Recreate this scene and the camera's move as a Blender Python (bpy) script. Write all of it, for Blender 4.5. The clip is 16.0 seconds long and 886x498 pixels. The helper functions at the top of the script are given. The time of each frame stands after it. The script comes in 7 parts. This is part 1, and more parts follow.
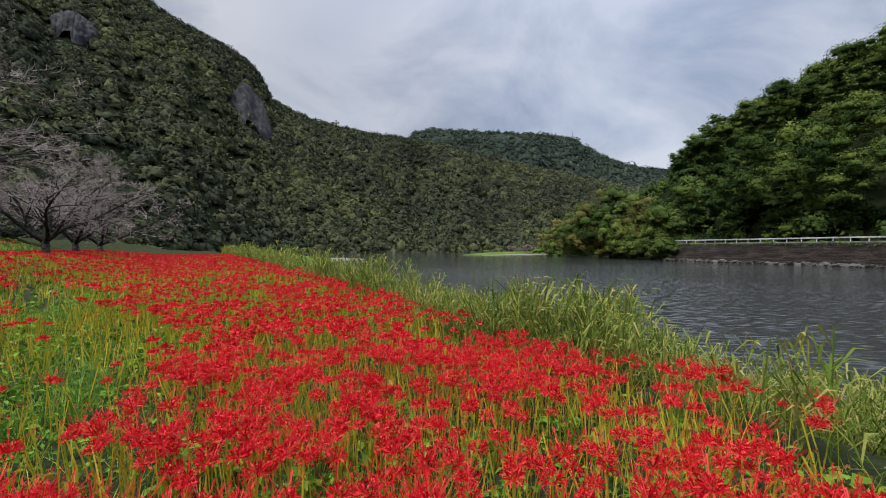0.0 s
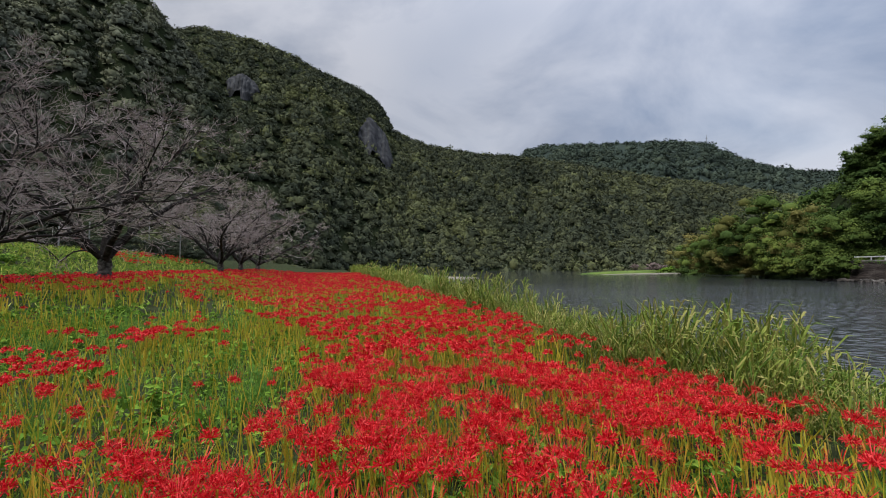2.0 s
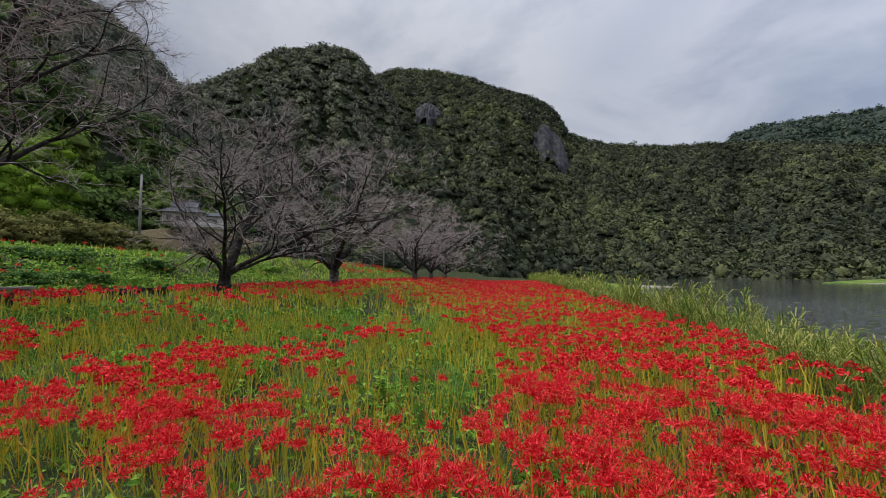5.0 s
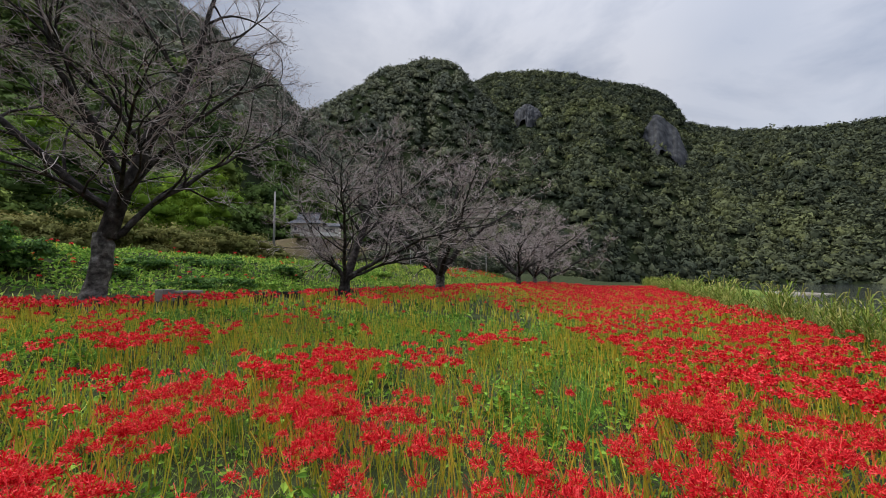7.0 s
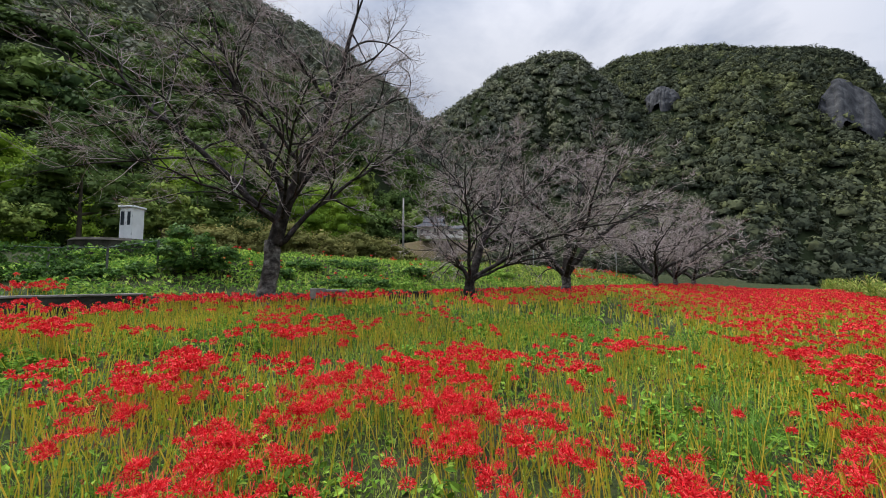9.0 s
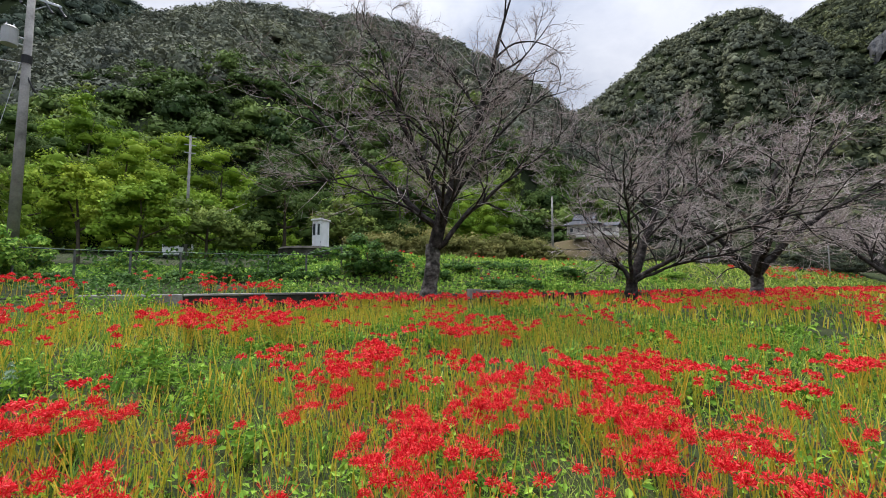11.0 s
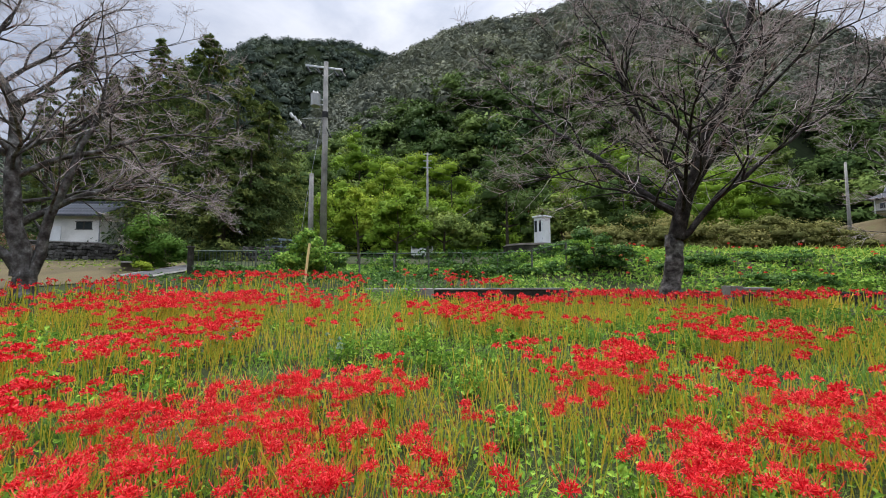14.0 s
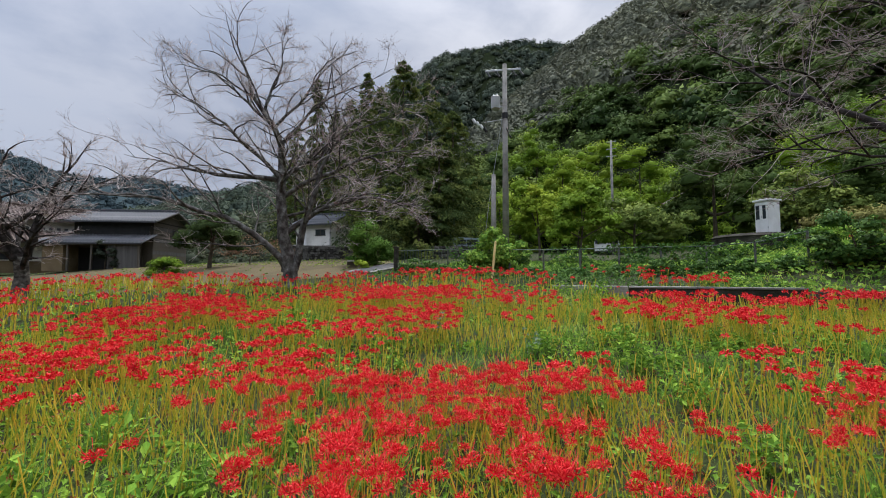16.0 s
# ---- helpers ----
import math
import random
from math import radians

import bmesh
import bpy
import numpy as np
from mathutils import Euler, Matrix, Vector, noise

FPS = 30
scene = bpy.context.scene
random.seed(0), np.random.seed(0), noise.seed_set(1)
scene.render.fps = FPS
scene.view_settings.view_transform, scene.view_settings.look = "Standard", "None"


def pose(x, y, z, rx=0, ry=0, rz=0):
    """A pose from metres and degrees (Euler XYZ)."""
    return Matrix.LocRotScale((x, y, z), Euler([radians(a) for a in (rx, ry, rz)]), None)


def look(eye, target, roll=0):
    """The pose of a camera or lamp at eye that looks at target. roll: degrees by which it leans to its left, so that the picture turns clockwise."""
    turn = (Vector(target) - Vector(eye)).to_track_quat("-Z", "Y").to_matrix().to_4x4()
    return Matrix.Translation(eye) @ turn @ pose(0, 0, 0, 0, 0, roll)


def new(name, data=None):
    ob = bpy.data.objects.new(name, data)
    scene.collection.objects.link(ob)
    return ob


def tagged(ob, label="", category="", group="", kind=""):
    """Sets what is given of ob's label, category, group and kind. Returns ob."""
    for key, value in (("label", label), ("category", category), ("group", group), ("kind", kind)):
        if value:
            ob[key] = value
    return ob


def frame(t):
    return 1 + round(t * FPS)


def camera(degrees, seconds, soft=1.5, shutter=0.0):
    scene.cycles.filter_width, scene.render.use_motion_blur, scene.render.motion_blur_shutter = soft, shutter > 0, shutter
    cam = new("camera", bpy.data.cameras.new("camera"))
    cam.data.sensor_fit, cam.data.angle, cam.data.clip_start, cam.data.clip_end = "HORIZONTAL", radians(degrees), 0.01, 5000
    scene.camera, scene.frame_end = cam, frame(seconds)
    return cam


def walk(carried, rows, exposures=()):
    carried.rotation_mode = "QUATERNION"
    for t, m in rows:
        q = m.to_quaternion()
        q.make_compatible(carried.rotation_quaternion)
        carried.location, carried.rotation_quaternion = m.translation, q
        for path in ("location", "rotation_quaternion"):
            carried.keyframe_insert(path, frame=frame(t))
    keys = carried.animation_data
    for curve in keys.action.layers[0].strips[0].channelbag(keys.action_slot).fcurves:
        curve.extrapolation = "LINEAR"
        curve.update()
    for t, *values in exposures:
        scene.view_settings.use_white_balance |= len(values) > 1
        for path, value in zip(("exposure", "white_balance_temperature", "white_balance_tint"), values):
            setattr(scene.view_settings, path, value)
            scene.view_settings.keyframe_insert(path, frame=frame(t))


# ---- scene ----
# The camera swings on an arm's length round the one who holds it, and pans left from the river to the village.
cam = camera(93.80, 16.0, 1.0)
EYE = 1.5
ROWS = [
    (0, -0.125, 0.606, -0.06, 0.0, -0.16, 0.09),
    (0.5, -0.158, 0.596, -0.057, 3.72, 0.56, 0.12),
    (1, -0.172, 0.601, -0.051, 7.58, 1.17, 0.06),
    (1.5, -0.191, 0.586, -0.046, 11.46, 1.81, -0.02),
    (2, -0.214, 0.562, -0.039, 15.45, 2.42, -0.04),
    (2.5, -0.238, 0.537, -0.036, 19.55, 2.9, -0.0),
    (3, -0.266, 0.521, -0.033, 23.59, 3.24, -0.03),
    (3.5, -0.281, 0.51, -0.027, 27.5, 3.37, -0.07),
    (4, -0.299, 0.499, -0.026, 31.43, 3.43, -0.1),
    (4.5, -0.315, 0.486, -0.031, 35.64, 3.48, -0.16),
    (7, -0.504, 0.326, 0.031, 53.44, 4.21, -0.24),
    (7.5, -0.53, 0.295, 0.038, 57.14, 4.36, 0.02),
    (8, -0.555, 0.275, 0.039, 61.22, 4.45, 0.13),
    (8.5, -0.57, 0.257, 0.038, 65.44, 4.38, 0.07),
    (11, -0.571, 0.019, 0.05, 90.25, 4.42, 0.01),
    (11.5, -0.53, -0.047, 0.063, 94.75, 4.36, -0.02),
    (12, -0.508, -0.096, 0.061, 99.06, 4.34, -0.12),
    (12.5, -0.519, -0.142, 0.061, 103.65, 4.28, -0.26),
    (13, -0.517, -0.194, 0.063, 108.72, 4.23, -0.25),
    (13.5, -0.49, -0.238, 0.056, 114.09, 4.15, -0.16),
    (14, -0.486, -0.281, 0.045, 119.67, 3.89, -0.14),
    (14.5, -0.475, -0.32, 0.028, 125.29, 3.69, 0.05),
    (15, -0.413, -0.369, 0.029, 131.8, 3.56, 0.11),
    (15.5, -0.34, -0.429, 0.029, 138.34, 3.52, 0.15),
    (16, -0.3, -0.454, 0.024, 143.92, 3.51, 0.07),
]
walk(cam, [(t, pose(x, y, EYE + z, 90 + pitch, 0, yaw) @ pose(0, 0, 0, 0, 0, roll)) for t, x, y, z, yaw, pitch, roll in ROWS],
     [(0.0, 0.36), (3.0, 0.24), (4.5, 0.27), (7.0, 0.48), (8.5, 0.69), (11.0, 1.03), (13.5, 1.11), (15.0, 1.10), (16.0, 0.83)])
# == end of camera ==
# Plan axes: u runs from the river bank up to the village, v along the bank downstream.
EU, EV = (-0.866, -0.5), (-0.5, 0.866)


def uv(u, v):
    return EU[0] * u + EV[0] * v, EU[1] * u + EV[1] * v


def az(a, d):
    """Plan place at compass angle a (degrees, anticlockwise from +y) and distance d."""
    return -math.sin(radians(a)) * d, math.cos(radians(a)) * d


rng = np.random.default_rng(7)


# ---- world, sun ----
world = bpy.data.worlds.new("overcast")
scene.world = world
world.use_nodes = True
wt = world.node_tree
wt.nodes.clear()


def wnode(kind, **values):
    n = wt.nodes.new(kind)
    for k, v in values.items():
        n.inputs[k].default_value = v
    return n


w_out = wt.nodes.new("ShaderNodeOutputWorld")
w_bg = wt.nodes.new("ShaderNodeBackground")
w_sky = wt.nodes.new("ShaderNodeTexSky")
w_sky.sky_type, w_sky.sun_disc = "NISHITA", False
w_sky.sun_elevation, w_sky.sun_rotation = radians(52), radians(-120)
w_skyl = wnode("ShaderNodeVectorMath")
w_skyl.operation = "SCALE"
w_skyl.inputs["Scale"].default_value = 0.11
w_co = wt.nodes.new("ShaderNodeTexCoord")
w_sep = wt.nodes.new("ShaderNodeSeparateXYZ")
w_up = wt.nodes.new("ShaderNodeMath")
w_up.operation = "MAXIMUM"
w_up.inputs[1].default_value = 0.0
# the cloud deck: direction divided by height, as a flat layer seen from below
w_add = wt.nodes.new("ShaderNodeMath")
w_add.operation = "ADD"
w_add.inputs[1].default_value = 0.42
w_div = wt.nodes.new("ShaderNodeVectorMath")
w_div.operation = "DIVIDE"
w_comb = wt.nodes.new("ShaderNodeCombineXYZ")
w_n1 = wnode("ShaderNodeTexNoise", Scale=1.9, Detail=7.0, Roughness=0.55, Distortion=0.5)
w_n2 = wnode("ShaderNodeTexNoise", Scale=0.9, Detail=4.0, Roughness=0.5)
w_r1 = wt.nodes.new("ShaderNodeValToRGB")
w_r1.color_ramp.elements[0].position, w_r1.color_ramp.elements[0].color = 0.36, (0.272, 0.315, 0.415, 1)
w_r1.color_ramp.elements[1].position, w_r1.color_ramp.elements[1].color = 0.60, (0.54, 0.562, 0.635, 1)
w_r2 = wt.nodes.new("ShaderNodeValToRGB")
w_r2.color_ramp.elements[0].position, w_r2.color_ramp.elements[0].color = 0.52, (0, 0, 0, 1)
w_r2.color_ramp.elements[1].position, w_r2.color_ramp.elements[1].color = 0.72, (0.35, 0.35, 0.35, 1)
w_mix = wt.nodes.new("ShaderNodeMix")
w_mix.data_type = "RGBA"
w_cie = wt.nodes.new("ShaderNodeMath")
w_cie.operation = "MULTIPLY_ADD"
w_cie.inputs[1].default_value, w_cie.inputs[2].default_value = 0.45, 0.72
# an overcast sky is far brighter overhead than near the horizon
w_pow = wt.nodes.new("ShaderNodeMath")
w_pow.operation = "POWER"
w_pow.inputs[1].default_value = 6.0
w_top = wt.nodes.new("ShaderNodeMath")
w_top.operation = "MULTIPLY_ADD"
w_top.inputs[1].default_value = 4.4
w_scale = wt.nodes.new("ShaderNodeVectorMath")
w_scale.operation = "SCALE"
L = wt.links.new
L(w_co.outputs["Generated"], w_sep.inputs[0])
L(w_sep.outputs["Z"], w_up.inputs[0])
L(w_up.outputs[0], w_add.inputs[0])
for i in range(3):
    L(w_add.outputs[0], w_comb.inputs[i])
L(w_co.outputs["Generated"], w_div.inputs[0])
L(w_comb.outputs[0], w_div.inputs[1])
L(w_div.outputs[0], w_n1.inputs["Vector"])
L(w_div.outputs[0], w_n2.inputs["Vector"])
L(w_n1.outputs["Fac"], w_r1.inputs["Fac"])
L(w_n2.outputs["Fac"], w_r2.inputs["Fac"])
L(w_sky.outputs[0], w_skyl.inputs[0])
L(w_r2.outputs["Color"], w_mix.inputs["Factor"])
L(w_r1.outputs["Color"], w_mix.inputs["A"])
L(w_skyl.outputs[0], w_mix.inputs["B"])
L(w_up.outputs[0], w_cie.inputs[0])
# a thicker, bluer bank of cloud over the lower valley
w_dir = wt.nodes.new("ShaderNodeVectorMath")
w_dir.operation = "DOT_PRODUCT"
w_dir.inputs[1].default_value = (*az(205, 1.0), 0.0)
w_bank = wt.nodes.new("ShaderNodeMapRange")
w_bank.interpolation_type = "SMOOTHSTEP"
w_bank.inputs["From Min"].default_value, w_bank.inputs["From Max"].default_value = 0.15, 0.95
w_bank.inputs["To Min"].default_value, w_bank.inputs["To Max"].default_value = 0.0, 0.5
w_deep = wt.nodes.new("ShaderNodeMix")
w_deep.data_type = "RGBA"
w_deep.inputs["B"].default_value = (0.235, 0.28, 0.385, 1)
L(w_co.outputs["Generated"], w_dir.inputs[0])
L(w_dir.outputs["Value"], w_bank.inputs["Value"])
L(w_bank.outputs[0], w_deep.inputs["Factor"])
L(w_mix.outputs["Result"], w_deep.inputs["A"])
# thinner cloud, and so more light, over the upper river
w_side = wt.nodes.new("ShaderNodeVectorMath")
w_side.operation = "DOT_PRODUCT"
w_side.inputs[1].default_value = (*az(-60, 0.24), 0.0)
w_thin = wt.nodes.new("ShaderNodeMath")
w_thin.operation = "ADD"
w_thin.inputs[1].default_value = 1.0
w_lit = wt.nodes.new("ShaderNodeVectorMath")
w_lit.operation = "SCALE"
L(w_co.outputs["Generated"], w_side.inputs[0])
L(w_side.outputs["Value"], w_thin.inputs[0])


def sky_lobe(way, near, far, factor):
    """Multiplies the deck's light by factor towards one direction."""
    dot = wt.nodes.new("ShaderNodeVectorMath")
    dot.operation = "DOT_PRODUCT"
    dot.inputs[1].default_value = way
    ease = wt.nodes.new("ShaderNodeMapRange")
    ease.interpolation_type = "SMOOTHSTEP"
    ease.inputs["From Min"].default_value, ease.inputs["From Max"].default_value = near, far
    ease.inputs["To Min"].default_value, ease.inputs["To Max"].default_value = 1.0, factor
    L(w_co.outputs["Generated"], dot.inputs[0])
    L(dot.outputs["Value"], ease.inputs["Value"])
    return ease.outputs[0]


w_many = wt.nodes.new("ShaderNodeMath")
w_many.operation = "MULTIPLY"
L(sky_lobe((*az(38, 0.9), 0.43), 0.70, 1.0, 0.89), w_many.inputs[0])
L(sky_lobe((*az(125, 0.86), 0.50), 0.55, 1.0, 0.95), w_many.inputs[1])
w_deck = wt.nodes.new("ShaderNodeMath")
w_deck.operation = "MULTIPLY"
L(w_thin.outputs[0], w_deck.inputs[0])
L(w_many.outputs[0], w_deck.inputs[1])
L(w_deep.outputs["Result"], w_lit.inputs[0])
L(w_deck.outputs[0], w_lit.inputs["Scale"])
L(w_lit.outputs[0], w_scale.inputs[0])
L(w_up.outputs[0], w_pow.inputs[0])
L(w_pow.outputs[0], w_top.inputs[0])
L(w_cie.outputs[0], w_top.inputs[2])
L(w_top.outputs[0], w_scale.inputs["Scale"])
L(w_scale.outputs[0], w_bg.inputs["Color"])
w_bg.inputs["Strength"].default_value = 1.0
L(w_bg.outputs[0], w_out.inputs["Surface"])

sun = new("sun", bpy.data.lights.new("sun", "SUN"))
sun.data.energy, sun.data.angle, sun.data.color = 2.3, radians(14), (1.0, 0.97, 0.92)
sun.matrix_world = look((0, 0, 60), (0 + 60 * math.cos(radians(52)) * math.sin(radians(-120)) * -0.6, 18, 22))


# ---- materials ----
def material(name, colors, rough=0.9, scale=3.0, fine=40.0, bump=0.3, metal=0.0, mixer="noise", stretch=(1, 1, 1), spec=0.3, transmit=0.0):
    """Two or three base colours mixed by coarse and fine noise, with fine relief."""
    m = bpy.data.materials.new(name)
    m.use_nodes = True
    nt = m.node_tree
    b = nt.nodes["Principled BSDF"]
    co = nt.nodes.new("ShaderNodeTexCoord")
    mp = nt.nodes.new("ShaderNodeMapping")
    mp.inputs["Scale"].default_value = stretch
    nt.links.new(co.outputs["Object"], mp.inputs["Vector"])
    n1 = nt.nodes.new("ShaderNodeTexNoise")
    n1.inputs["Scale"].default_value, n1.inputs["Detail"].default_value = scale, 5
    n2 = nt.nodes.new("ShaderNodeTexNoise")
    n2.inputs["Scale"].default_value, n2.inputs["Detail"].default_value = fine, 4
    for n in (n1, n2):
        nt.links.new(mp.outputs[0], n.inputs["Vector"])
    add = nt.nodes.new("ShaderNodeMath")
    add.operation = "MULTIPLY_ADD"
    add.inputs[1].default_value = 0.45
    nt.links.new(n2.outputs["Fac"], add.inputs[0])
    if mixer == "island":
        geo = nt.nodes.new("ShaderNodeNewGeometry")
        src = geo.outputs["Random Per Island"]
        fac = nt.nodes.new("ShaderNodeMath")
        fac.operation = "MULTIPLY_ADD"
        fac.inputs[1].default_value, fac.inputs[2].default_value = 0.75, -0.05
        nt.links.new(src, fac.inputs[0])
        nt.links.new(fac.outputs[0], add.inputs[2])
    elif mixer == "tone":
        at = nt.nodes.new("ShaderNodeAttribute")
        at.attribute_name = "tone"
        geo = nt.nodes.new("ShaderNodeNewGeometry")
        fac = nt.nodes.new("ShaderNodeMath")
        fac.operation = "MULTIPLY_ADD"
        fac.inputs[1].default_value = 0.06
        nt.links.new(geo.outputs["Random Per Island"], fac.inputs[0])
        sc = nt.nodes.new("ShaderNodeMath")
        sc.operation = "MULTIPLY_ADD"
        sc.inputs[1].default_value, sc.inputs[2].default_value = 0.85, -0.17
        nt.links.new(at.outputs["Fac"], sc.inputs[0])
        nt.links.new(sc.outputs[0], fac.inputs[2])
        nt.links.new(fac.outputs[0], add.inputs[2])
    elif mixer == "object":
        oi = nt.nodes.new("ShaderNodeObjectInfo")
        fac = nt.nodes.new("ShaderNodeMath")
        fac.operation = "MULTIPLY_ADD"
        fac.inputs[1].default_value, fac.inputs[2].default_value = 0.7, 0.0
        nt.links.new(oi.outputs["Random"], fac.inputs[0])
        nt.links.new(fac.outputs[0], add.inputs[2])
    else:
        fac = nt.nodes.new("ShaderNodeMath")
        fac.operation = "MULTIPLY_ADD"
        fac.inputs[1].default_value, fac.inputs[2].default_value = 1.6, -0.55
        nt.links.new(n1.outputs["Fac"], fac.inputs[0])
        nt.links.new(fac.outputs[0], add.inputs[2])
    ramp = nt.nodes.new("ShaderNodeValToRGB")
    ramp.color_ramp.elements[0].color = (*colors[0], 1)
    ramp.color_ramp.elements[1].color = (*colors[-1], 1)
    ramp.color_ramp.elements[0].position, ramp.color_ramp.elements[1].position = 0.12, 0.95
    for i, c in enumerate(colors[1:-1]):
        e = ramp.color_ramp.elements.new(0.12 + 0.83 * (i + 1) / (len(colors) - 1))
        e.color = (*c, 1)
    nt.links.new(add.outputs[0], ramp.inputs["Fac"])
    nt.links.new(ramp.outputs["Color"], b.inputs["Base Color"])
    b.inputs["Roughness"].default_value, b.inputs["Metallic"].default_value = rough, metal
    b.inputs["Specular IOR Level"].default_value = spec
    if bump:
        bp = nt.nodes.new("ShaderNodeBump")
        bp.inputs["Strength"].default_value, bp.inputs["Distance"].default_value = bump, 0.6 / fine
        nt.links.new(n2.outputs["Fac"], bp.inputs["Height"])
        nt.links.new(bp.outputs["Normal"], b.inputs["Normal"])
    if transmit:
        tr = nt.nodes.new("ShaderNodeBsdfTranslucent")
        mx = nt.nodes.new("ShaderNodeMixShader")
        mx.inputs["Fac"].default_value = transmit
        nt.links.new(ramp.outputs["Color"], tr.inputs["Color"])
        out = nt.nodes["Material Output"]
        nt.links.new(b.outputs[0], mx.inputs[1])
        nt.links.new(tr.outputs[0], mx.inputs[2])
        nt.links.new(mx.outputs[0], out.inputs["Surface"])
    return m


